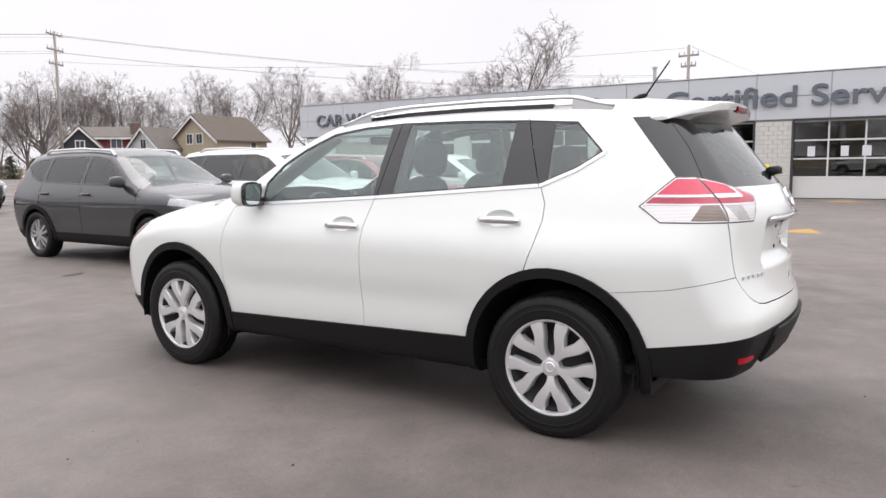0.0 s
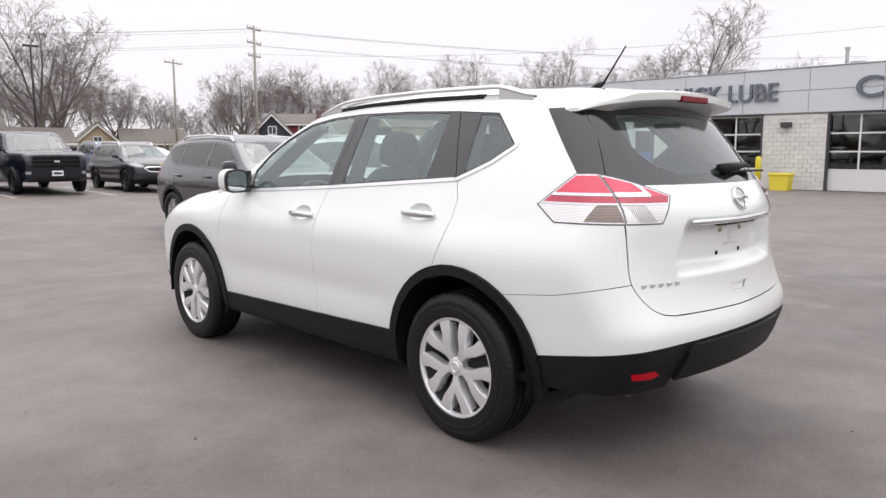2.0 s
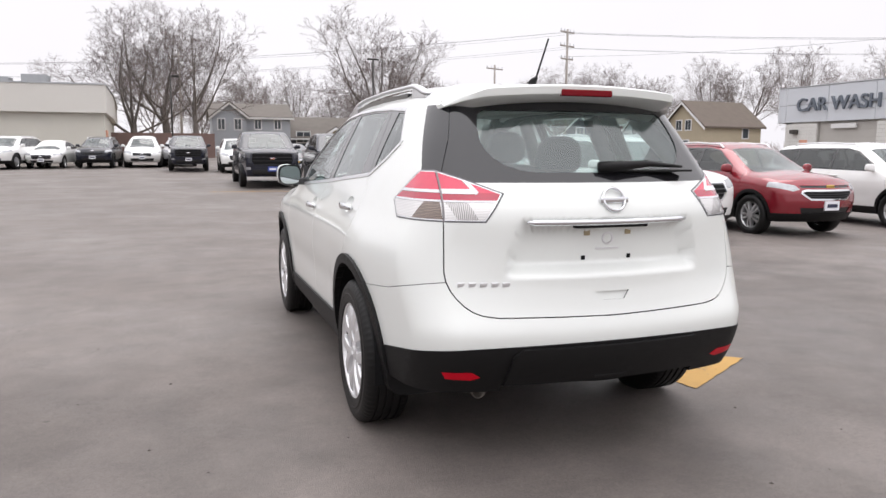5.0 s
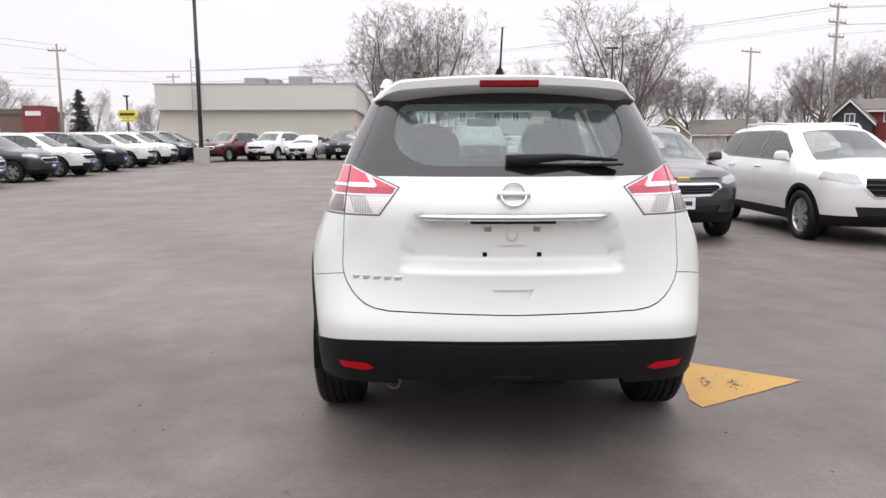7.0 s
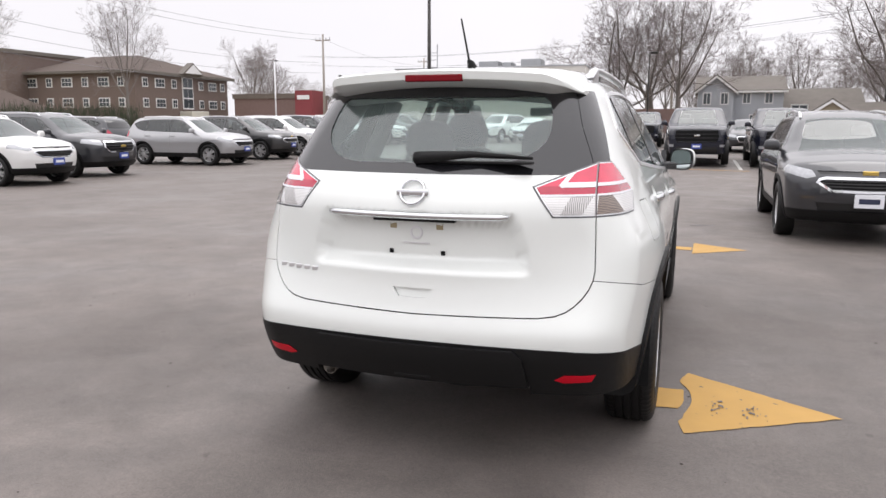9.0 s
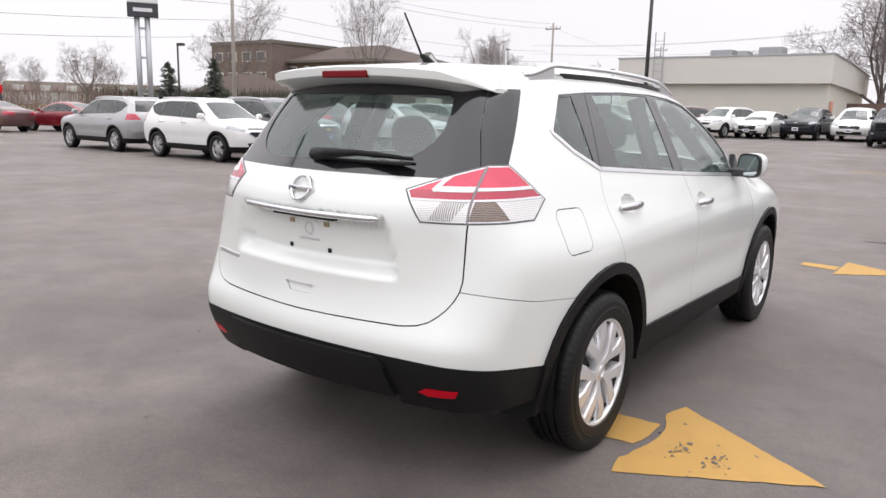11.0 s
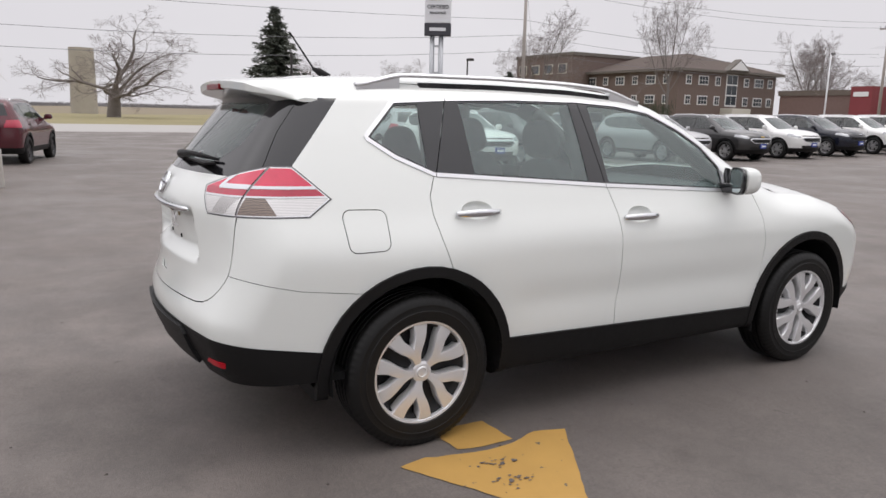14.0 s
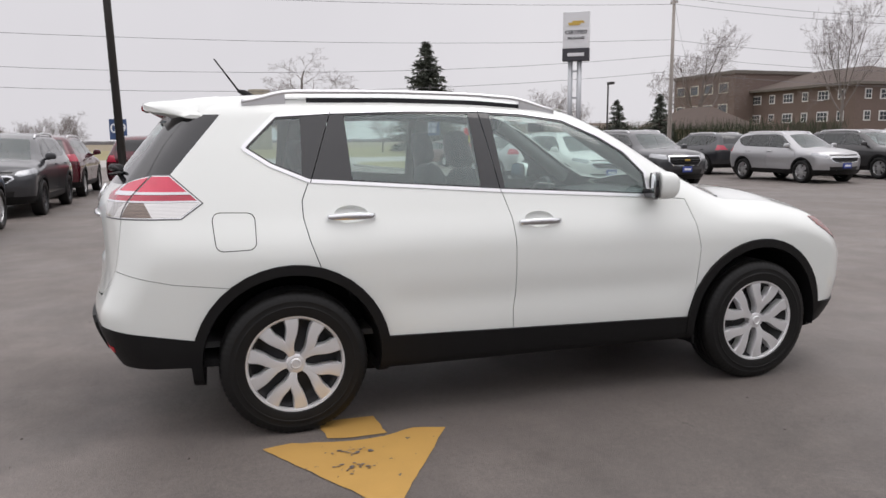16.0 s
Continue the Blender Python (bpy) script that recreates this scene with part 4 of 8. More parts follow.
def wheel_meshes():
    """Tyre, dark steel rim and ten-spoke cover, axle along x, outside towards +x."""
    out = []
    bm = bmesh.new()
    r = R_TYRE
    prof = [(0.085, 0.222), (0.103, 0.230), (0.107, 0.240), (0.112, 0.243), (0.1155, 0.262), (0.1160, 0.280), (0.1175, 0.282), (0.1175, 0.287), (0.1155, 0.289), (0.1125, 0.310), (0.1135, 0.313), (0.1120, 0.318), (0.106, r - 0.022), (0.094, r - 0.007), (0.080, r)]
    for x in (0.055, 0.018, -0.018, -0.055):
        prof += [(x + 0.006, r), (x + 0.005, r - 0.008), (x - 0.005, r - 0.008), (x - 0.006, r)]
    prof += [(-0.080, r), (-0.094, r - 0.007), (-0.106, r - 0.022), (-0.115, 0.29), (-0.105, 0.232), (-0.085, 0.222)]
    revolve(bm, prof, 216)
    # sipes cut across both shoulders
    bm.verts.ensure_lookup_table()
    for k in range(0, 216, 3):
        for i, (px, pr) in enumerate(prof):
            if 0.078 < abs(px) < 0.108 and pr > 0.325:
                v = bm.verts[k * len(prof) + i]
                v.co.y, v.co.z = v.co.y * 0.989, v.co.z * 0.989
    bmesh.ops.recalc_face_normals(bm, faces=bm.faces)
    me = bpy.data.meshes.new("tyre")
    bm.to_mesh(me)
    bm.free()
    me.materials.append(RUBBER)
    me.polygons.foreach_set("use_smooth", [True] * len(me.polygons))
    me.set_sharp_from_angle(angle=radians(35))
    out.append(me)
    bm = bmesh.new()
    revolve(bm, [(-0.09, 0.222), (0.085, 0.224), (0.088, 0.215), (0.045, 0.205), (0.035, 0.15), (0.055, 0.07), (0.055, 0.0)], 48)
    me = bpy.data.meshes.new("rim")
    bm.to_mesh(me)
    bm.free()
    me.materials.append(STEEL)
    me.polygons.foreach_set("use_smooth", [True] * len(me.polygons))
    out.append(me)
    # cover: ring, hub cap and five pairs of flared spokes that join at the root
    def done(name, bm, mat, ang=40):
        bmesh.ops.recalc_face_normals(bm, faces=bm.faces)
        me = bpy.data.meshes.new(name)
        bm.to_mesh(me)
        bm.free()
        me.materials.append(mat)
        me.polygons.foreach_set("use_smooth", [True] * len(me.polygons))
        me.set_sharp_from_angle(angle=radians(ang))
        return me

    bm = bmesh.new()
    revolve(bm, [(0.060, 0.222), (0.094, 0.223), (0.105, 0.229), (0.107, 0.238), (0.103, 0.2445), (0.088, 0.246), (0.070, 0.244)], 72)
    out.append(done("wheel_cover", bm, COVER))
    bm = bmesh.new()
    revolve(bm, [(0.060, 0.052), (0.092, 0.048), (0.098, 0.038), (0.097, 0.028), (0.101, 0.025), (0.102, 0.021), (0.099, 0.019), (0.100, 0.0)], 40)
    out.append(done("hub_cap", bm, COVER))
    for s in (1, -1):
        bm = bmesh.new()
        rows = []
        for i in range(15):
            u = i / 14
            rad = 0.040 + (0.226 - 0.040) * u
            e = float(ramp(np.array(u), 0.08, 0.78))
            ang = s * (radians(31.5) * (1 - e) + radians(17.6) * e)
            w = 0.0150 + 0.0140 * float(ramp(np.array(u), 0.05, 0.6)) + 0.0075 * float(ramp(np.array(u), 0.65, 1.0))
            x = 0.094 + 0.010 * math.sin(math.pi * min(1, u * 0.9)) + 0.004 * u
            c = Vector((0, math.cos(ang), math.sin(ang)))
            t = Vector((0, -math.sin(ang), math.cos(ang)))
            rows.append([bm.verts.new(c * rad + t * q + Vector((xx, 0, 0))) for q, xx in ((-w, 0.055), (-w, x - 0.010), (-w * 0.84, x - 0.001), (0.0, x + 0.001), (w * 0.84, x - 0.001), (w, x - 0.010), (w, 0.055))])
        for r0, r1 in zip(rows, rows[1:]):
            for j in range(6):
                bm.faces.new((r0[j], r0[j + 1], r1[j + 1], r1[j]))
        out.append(done("spoke", bm, COVER))
    return out


def hero_wheels():
    ty, rim, cov, hub, spa, spb = wheel_meshes()
    for sd, cy, tw in ((1, -AXLE, 4), (1, AXLE, 40), (-1, -AXLE, 20), (-1, AXLE, 55)):
        m = pose(sd * TRACK, cy, R_TYRE - 0.006, 0, 0, 0 if sd > 0 else 180) @ pose(0, 0, 0, tw)
        t = new("wheel", ty)
        t.parent = hero
        t.matrix_basis = m
        t["label"] = "black tyre with a silver ten-spoke cover"
        for nm, me in (("rim", rim), ("wheel_cover", cov), ("hub_cap", hub)):
            o = new(nm, me)
            o.parent = t
        for k in range(5):
            for me in (spa, spb):
                o = new("spoke", me)
                o.parent = t
                o.matrix_basis = pose(0, 0, 0, 72 * k)


def pillow(bm, size, m, power=0.55):
    """A rounded upholstered block: a ball pressed towards a box."""
    r = bmesh.ops.create_uvsphere(bm, u_segments=20, v_segments=14, radius=1.0)
    for v in r["verts"]:
        c = [math.copysign(abs(k) ** power, k) for k in v.co]
        taper = 1 - 0.13 * c[2]
        v.co = Vector((c[0] * size[0] * taper, c[1] * size[1], c[2] * size[2]))
    bmesh.ops.transform(bm, matrix=m, verts=r["verts"])


def seat(parent, x, y, bench=False):
    """A seat with cushion, backrest and headrest(s)."""
    w = 0.58 if bench else 0.26
    bm = bmesh.new()
    pillow(bm, (w, 0.27, 0.10), pose(x, y + 0.22, 0.63))
    part("seat_cushion", bm, SEAT, parent, "", True)
    bm = bmesh.new()
    pillow(bm, (w, 0.085, 0.33), pose(x, y - 0.06, 0.95, 14), 0.6)
    part("seat_back", bm, SEAT, parent, "", True)
    for hx in ((x - 0.32, x + 0.32) if bench else (x,)):
        hm = pose(hx, y - 0.165, 1.375 if not bench else 1.33, 12)
        bm = bmesh.new()
        pillow(bm, (0.135, 0.055, 0.105), hm, 0.65)
        hr = part("headrest", bm, SEAT, parent, "", True)
        for px in (-0.06, 0.06):
            bm = bmesh.new()
            tube(bm, [hm @ Vector((px, 0, -0.06)), hm @ Vector((px, 0, -0.19))], 0.007, 8)
            part("headrest_post", bm, CHROME, hr, "", True)


def hero_interior():
    seat(hero, -0.37, -0.18)
    seat(hero, 0.37, -0.18)
    seat(hero, 0.0, -1.02, True)
    bm = bmesh.new()
    prism(bm, [(0.62, 0.55), (0.66, 0.98), (0.80, 1.06), (1.16, 1.09), (1.16, 0.55)], "x", -0.74, 0.74)
    bmesh.ops.recalc_face_normals(bm, faces=bm.faces)
    part("dashboard", bm, SEAT, hero)
    bm = bmesh.new()
    revolve(bm, [(0.012, 0.172), (0.0, 0.190), (-0.012, 0.172), (0.0, 0.160), (0.012, 0.172)], 32, pose(-0.37, 0.48, 1.0, 62, 0, 0) @ pose(0, 0, 0, 0, -90, 0))
    box(bm, (-0.53, 0.47, 0.985), (-0.21, 0.50, 1.015), 0.01)
    box(bm, (-0.42, 0.48, 0.94), (-0.32, 0.66, 1.04), 0.02)
    part("steering_wheel", bm, SEAT, hero, "", True)
    bm = bmesh.new()
    box(bm, (-0.72, -1.95, 0.42), (0.72, 1.1, 0.45))
    part("cabin_floor", bm, DASH, hero)
    bm = bmesh.new()
    box(bm, (-0.10, 0.30, 1.475), (0.12, 0.33, 1.535), 0.012)
    part("rear_view_mirror", bm, SEAT, hero)
    # headliner and inner pillars
    for sd in (1, -1):
        for pts in ([(0.50, -1.66, 1.52), (0.58, -1.96, 1.26)], [(0.53, -1.16, 1.54), (0.68, -1.20, 1.2)], [(0.53, -0.30, 1.55), (0.69, -0.27, 1.1)], [(0.50, 0.28, 1.52), (0.61, 0.83, 1.15)]):
            bm = bmesh.new()
            tube(bm, [(sd * x, y, z) for x, y, z in pts], 0.045, 8)
            part("inner_pillar", bm, DASH, hero, "", True)
    bm = bmesh.new()
    box(bm, (-0.50, -1.75, 1.585), (0.50, 0.25, 1.60), 0.004)
    part("headliner", bm, LINER, hero)


build_hero()
hero_wheels()
hero_interior()


# ---- ground, road and markings ----
def gz(y, x=0.0):
    """The lot rises gently towards the far row and falls towards the service building."""
    u = min(max(y - 14.0, 0.0), 46.0)
    return 0.018 * (u * u / (u + 3.0) if u > 0 else 0.0) - 0.0135 * min(max(x - 1.0, 0.0), 44.0)


def sheet(name, x0, x1, ys, lift, mat, label, category, kind="structure"):
    vs, fs = [], []
    xs = [x0] + [x for x in (1.0, 45.0) if x0 < x < x1] + [x1]
    nx = len(xs) - 1
    for y in ys:
        for x in xs:
            vs.append((x, y, gz(y, x) + lift))
    for j in range(len(ys) - 1):
        for i in range(nx):
            a = j * (nx + 1) + i
            fs.append((a, a + 1, a + nx + 2, a + nx + 1))
    return tagged(mesh_object(name, vs, fs, mat), label, category, kind=kind)


def asphalt():
    """Worn lot surface: fine stone, wide stains, dark patches round the car and hair cracks."""
    m = bpy.data.materials.new("worn_asphalt")
    m.use_nodes = True
    t = m.node_tree
    b = t.nodes["Principled BSDF"]
    co = t.nodes.new("ShaderNodeTexCoord")

    def noisy(scale, detail, rough=0.55):
        n = t.nodes.new("ShaderNodeTexNoise")
        n.inputs["Scale"].default_value, n.inputs["Detail"].default_value, n.inputs["Roughness"].default_value = scale, detail, rough
        t.links.new(co.outputs["Object"], n.inputs["Vector"])
        return n.outputs["Fac"]

    def ramped(src, a, b_, ca, cb):
        r = t.nodes.new("ShaderNodeValToRGB")
        r.color_ramp.elements[0].position, r.color_ramp.elements[1].position = a, b_
        r.color_ramp.elements[0].color, r.color_ramp.elements[1].color = (*ca, 1), (*cb, 1)
        t.links.new(src, r.inputs[0])
        return r.outputs[0]

    def mixed(mode, f, a, c):
        x = t.nodes.new("ShaderNodeMix")
        x.data_type, x.blend_type = "RGBA", mode
        x.inputs["Factor"].default_value = f
        t.links.new(a, x.inputs["A"])
        t.links.new(c, x.inputs["B"])
        return x.outputs["Result"]

    base = ramped(noisy(0.35, 7), 0.3, 0.7, (0.136, 0.119, 0.110), (0.172, 0.152, 0.141))
    mid = ramped(noisy(2.6, 8, 0.65), 0.33, 0.67, (0.80, 0.80, 0.80), (1.10, 1.09, 1.085))
    col = mixed("MULTIPLY", 1.0, base, mid)
    grain = ramped(noisy(95, 3), 0.3, 0.7, (0.78, 0.78, 0.78), (1.22, 1.21, 1.20))
    col = mixed("MULTIPLY", 0.85, col, grain)
    pebble = ramped(noisy(30, 5, 0.7), 0.35, 0.70, (0.90, 0.90, 0.90), (1.12, 1.11, 1.10))
    col = mixed("MULTIPLY", 1.0, col, pebble)
    stain = ramped(noisy(0.9, 9, 0.7), 0.60, 0.74, (1, 1, 1), (0.66, 0.65, 0.64))
    col = mixed("MULTIPLY", 0.7, col, stain)
    spots = ramped(noisy(6.0, 2), 0.735, 0.76, (1, 1, 1), (0.35, 0.34, 0.33))
    col = mixed("MULTIPLY", 0.5, col, spots)
    # dark ragged patches right, behind and left of the car; the rear stain paints in bumper shade too
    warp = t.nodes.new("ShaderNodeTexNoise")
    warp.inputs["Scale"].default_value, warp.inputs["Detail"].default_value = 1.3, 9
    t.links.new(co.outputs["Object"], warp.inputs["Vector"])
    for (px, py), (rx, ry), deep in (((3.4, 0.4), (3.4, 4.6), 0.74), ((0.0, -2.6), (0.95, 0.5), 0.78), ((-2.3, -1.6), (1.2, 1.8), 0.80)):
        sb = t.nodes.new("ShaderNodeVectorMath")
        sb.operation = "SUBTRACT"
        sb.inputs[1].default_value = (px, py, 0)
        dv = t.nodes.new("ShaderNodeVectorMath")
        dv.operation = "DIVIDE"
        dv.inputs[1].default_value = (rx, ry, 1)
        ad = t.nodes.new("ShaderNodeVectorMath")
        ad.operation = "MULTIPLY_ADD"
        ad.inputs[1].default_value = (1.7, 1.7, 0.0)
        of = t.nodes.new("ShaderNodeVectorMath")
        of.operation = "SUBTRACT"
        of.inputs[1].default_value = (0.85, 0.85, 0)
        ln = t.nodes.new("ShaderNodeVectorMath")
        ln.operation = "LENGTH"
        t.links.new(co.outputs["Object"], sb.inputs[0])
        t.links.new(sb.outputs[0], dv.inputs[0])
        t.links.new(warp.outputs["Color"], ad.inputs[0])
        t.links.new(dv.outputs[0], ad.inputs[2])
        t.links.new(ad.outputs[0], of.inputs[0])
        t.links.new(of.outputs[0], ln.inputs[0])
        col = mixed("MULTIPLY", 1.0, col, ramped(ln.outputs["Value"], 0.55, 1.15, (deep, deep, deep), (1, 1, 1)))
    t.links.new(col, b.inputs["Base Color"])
    wet = ramped(noisy(0.5, 8, 0.65), 0.40, 0.66, (0.72, 0.72, 0.72), (0.42, 0.42, 0.42))
    t.links.new(wet, b.inputs["Roughness"])
    b.inputs["Specular IOR Level"].default_value = 0.45
    bp = t.nodes.new("ShaderNodeBump")
    bp.inputs["Strength"].default_value, bp.inputs["Distance"].default_value = 0.55, 0.006
    t.links.new(noisy(150, 4), bp.inputs["Height"])
    t.links.new(bp.outputs[0], b.inputs["Normal"])
    return m


ASPH = asphalt()
GRASS = material("dormant_grass", (0.23, 0.20, 0.10), 0.95, var=0.35, scale=0.12, bump=0.5, fine=3.0)
FIELD = material("far_brown_field", (0.20, 0.165, 0.11), 0.95, var=0.25, scale=0.02, fine=0.4)
ROADM = material("pale_road_concrete", (0.36, 0.345, 0.33), 0.8, var=0.10, scale=0.3, bump=0.1, fine=30)
YELLOW = material("worn_yellow_paint", (0.42, 0.245, 0.062), 0.7, var=0.16, scale=7, fine=160, dirt=((0.12, 0.095, 0.07), 17, 0.665, 0.70))
WPAINT = material("worn_white_paint", (0.5, 0.49, 0.47), 0.7, var=0.2, scale=9, fine=160)
KERB = material("kerb_concrete", (0.42, 0.40, 0.37), 0.85, var=0.15, scale=4, bump=0.2, fine=60)

YS = [-900, -300, -80, -20, 0, 10, 13, 14, 15, 16, 17, 18, 20, 22, 25, 28, 32, 36, 42, 50, 60, 90, 300, 1500]
sheet("ground", -3000, 1500, YS, -0.02, FIELD, "brown dormant field stretching to the horizon", "ground")
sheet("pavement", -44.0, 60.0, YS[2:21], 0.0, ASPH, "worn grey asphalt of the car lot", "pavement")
sheet("grass_verge", -150.0, -64.0, YS[1:23], -0.008, GRASS, "dormant yellow-green grass beside the road", "grass", kind="stuff")
sheet("road", -64.0, -44.0, YS[1:23], 0.002, ROADM, "pale concrete road past the lot", "road")


def painted(name, outline, mat, label, lift=0.004):
    """A mark of paint on the lot: a thin slab with its own outline."""
    bm = bmesh.new()
    a = [bm.verts.new((x, y, gz(y, x) + lift)) for x, y in outline]
    f = bm.faces.new(a)
    if f.normal.z < 0 or f.calc_area() and sum((outline[i][0] * outline[(i + 1) % len(outline)][1] - outline[(i + 1) % len(outline)][0] * outline[i][1]) for i in range(len(outline))) < 0:
        f.normal_flip()
    return tagged(part(name, bm, mat, None), label, "road marking", "lot markings", "structure")


def ragged(pts, step=0.05, amp=0.006, seed=1):
    rng = random.Random(seed)
    out = []
    n = len(pts)
    for i in range(n):
        (a, b), (c, d) = pts[i], pts[(i + 1) % n]
        k = max(1, int(math.hypot(c - a, d - b) / step))
        for j in range(k):
            out.append((a + (c - a) * j / k + rng.uniform(-amp, amp), b + (d - b) * j / k + rng.uniform(-amp, amp)))
    return out


painted("arrow_head", ragged([(1.05, -1.54), (1.79, -1.08), (1.06, -0.64), (1.02, -0.80), (1.075, -0.95), (1.085, -1.10), (1.07, -1.24), (1.03, -1.40)], seed=2), YELLOW, "worn yellow painted arrow head on asphalt")
painted("arrow_stem", ragged([(0.80, -1.241), (0.96, -1.235), (1.025, -1.225), (1.045, -1.10), (1.045, -0.94), (0.86, -0.95), (0.80, -0.955)], seed=3), YELLOW, "worn yellow painted arrow stem on asphalt")
painted("arrow_head", ragged([(1.06, 3.57), (1.66, 4.05), (1.08, 4.36)], seed=4), YELLOW, "worn yellow painted arrow head on asphalt")
painted("arrow_stem", ragged([(0.72, 3.83), (1.05, 3.80), (1.06, 4.02), (0.72, 4.03)], seed=5), YELLOW, "worn yellow painted arrow stem on asphalt")
painted("arrow_head", ragged([(12.2, -1.5), (13.6, -1.1), (12.3, -0.55)], seed=6), YELLOW, "worn yellow painted arrow head on asphalt")
painted("arrow_head", ragged([(28.6, -1.9), (30.0, -0.9), (28.6, 0.1)], seed=7), YELLOW, "worn yellow painted arrow head on asphalt")
OIL = material("dark_oil_stain", (0.035, 0.031, 0.029), 0.35, var=0.3, scale=6, fine=90)
painted("oil_stain", ragged([(0.98, 6.02), (1.10, 6.12), (1.24, 6.10), (1.36, 6.17), (1.32, 6.07), (1.16, 6.03)], 0.03, 0.012, 12), OIL, "dark oil stain on the asphalt")
painted("stall_line", ragged([(-1.0, 19.1), (2.6, 19.0), (2.6, 19.12), (-1.0, 19.22)], seed=8), YELLOW, "worn yellow stall line on asphalt")
painted("stall_line", ragged([(13.5, 4.3), (15.6, 4.35), (15.6, 4.5), (13.5, 4.45)], seed=9), YELLOW, "worn yellow stall line on asphalt")
painted("stall_line", ragged([(2.35, 19.5), (2.46, 19.5), (2.46, 24.5), (2.35, 24.5)], seed=10), WPAINT, "worn white stall line on asphalt")
painted("stall_line", ragged([(5.15, 19.5), (5.26, 19.5), (5.26, 24.5), (5.15, 24.5)], seed=11), WPAINT, "worn white stall line on asphalt")

# chips knocked out of the near arrow's paint
rng_chip = random.Random(5)
chip_v, chip_f = [], []
for cx, cy, n in ((1.21, -1.14, 20), (1.38, -1.15, 24)):
    for _ in range(n):
        x, y, r = rng_chip.gauss(cx, 0.022), rng_chip.gauss(cy, 0.05), rng_chip.uniform(0.002, 0.009)
        n0 = len(chip_v)
        for k in range(7):
            a, q = 2 * math.pi * k / 7, r * rng_chip.uniform(0.6, 1.4)
            chip_v.append((x + q * math.cos(a), y + 1.5 * q * math.sin(a), gz(y, x) + 0.008))
        chip_f.append(tuple(range(n0, n0 + 7)))
tagged(mesh_object("paint_chips", chip_v, chip_f, ASPH), "dark chips worn through the yellow arrow paint", "road marking", kind="stuff")

# loose grit on the lot
rng_grit = random.Random(77)
grit_v, grit_f = [], []
for _ in range(230):
    x, y, s = rng_grit.uniform(-5.5, 5.5), rng_grit.uniform(-6.0, 3.5), rng_grit.uniform(0.003, 0.009)
    if abs(x) < 0.9 and y > -2.2:
        continue
    n0, a0 = len(grit_v), rng_grit.uniform(0, 6.28)
    for k in range(5):
        a = a0 + 2 * math.pi * k / 5
        r = s * rng_grit.uniform(0.7, 1.5)
        grit_v.append((x + r * math.cos(a), y + r * math.sin(a), gz(y, x) + 0.0005))
    grit_v.append((x, y, gz(y, x) + s * 0.8))
    grit_f += [(n0 + k, n0 + (k + 1) % 5, n0 + 5) for k in range(5)]
GRIT = material("dark_grit", (0.06, 0.05, 0.045), 0.9, var=0.5, scale=3, fine=20)
tagged(mesh_object("grit", grit_v, grit_f, GRIT), "loose dark grit scattered on the asphalt", "gravel", kind="stuff")

# grass island with a kerb by the road
ISL = [(-41.0, 6.7), (-38.4, 6.3), (-34.0, 6.6), (-30.2, 7.2), (-28.6, 7.9), (-28.9, 8.6), (-31.0, 9.2), (-36.0, 10.2), (-41.5, 11.4), (-42.5, 9.0)]
bm = bmesh.new()
prism(bm, ISL, "z", -0.05, 0.13)
tagged(part("kerb", bm, KERB, None), "pale concrete kerb round a small grass island", "kerb", kind="structure")
cx, cy = sum(p[0] for p in ISL) / len(ISL), sum(p[1] for p in ISL) / len(ISL)
bm = bmesh.new()
prism(bm, [(cx + (x - cx) * 0.965, cy + (y - cy) * 0.90) for x, y in ISL], "z", 0.0, 0.15)
tagged(part("island_grass", bm, GRASS, None), "dormant grass on the kerbed island", "grass", kind="stuff")


# ---- parked vehicles ----
def lerp(a, b, u):
    return a + (b - a) * u


ALLOY = material("alloy_rim", (0.55, 0.55, 0.56), 0.3, 0.7)
ALLOYD = material("dark_alloy_rim", (0.05, 0.05, 0.055), 0.35, 0.6)
HEADL = material("headlamp_lens", (0.36, 0.37, 0.385), 0.12, 0.4, coat=0.8, var=0.5, scale=25)
DARKHEAD = material("smoked_headlamp", (0.05, 0.052, 0.06), 0.1, 0.3, coat=0.8)
GRILLEB = material("dark_grille_bar", (0.03, 0.03, 0.032), 0.35)
GRILLEM = material("black_grille", (0.012, 0.012, 0.013), 0.4, var=0.3, scale=40)
CARGLASS = glass("car_window_glass", (0.34, 0.37, 0.37), ior=1.75, veil=0.02)
WSGLASS = glass("windscreen_glass", (0.48, 0.55, 0.54), ior=1.8, veil=0.06)
CABIN = material("dark_cabin", (0.03, 0.03, 0.032), 0.9)
GOLD = material("gold_emblem", (0.55, 0.38, 0.10), 0.3, 0.8)
PAINTS = {
    "white": material("white_paint", (0.74, 0.74, 0.73), 0.3, 0, 0.7),
    "black": material("black_paint", (0.006, 0.008, 0.018), 0.25, 0, 0.7, spec=0.3),
    "grey": material("dark_grey_paint", (0.030, 0.031, 0.036), 0.3, 0.3, 1.0),
    "brown": material("charcoal_grey_paint", (0.040, 0.039, 0.040), 0.28, 0.4, 0.8),
    "silver": material("silver_paint", (0.40, 0.40, 0.41), 0.3, 0.5, 0.8),
    "red": material("red_paint", (0.22, 0.012, 0.022), 0.25, 0.2, 0.8),
    "maroon": material("dark_red_paint", (0.085, 0.010, 0.018), 0.25, 0.3, 0.8),
    "copper": material("brown_red_paint", (0.115, 0.055, 0.056), 0.28, 0.3, 0.8),
    "blue": material("slate_blue_paint", (0.05, 0.09, 0.15), 0.28, 0.3, 0.8),
}

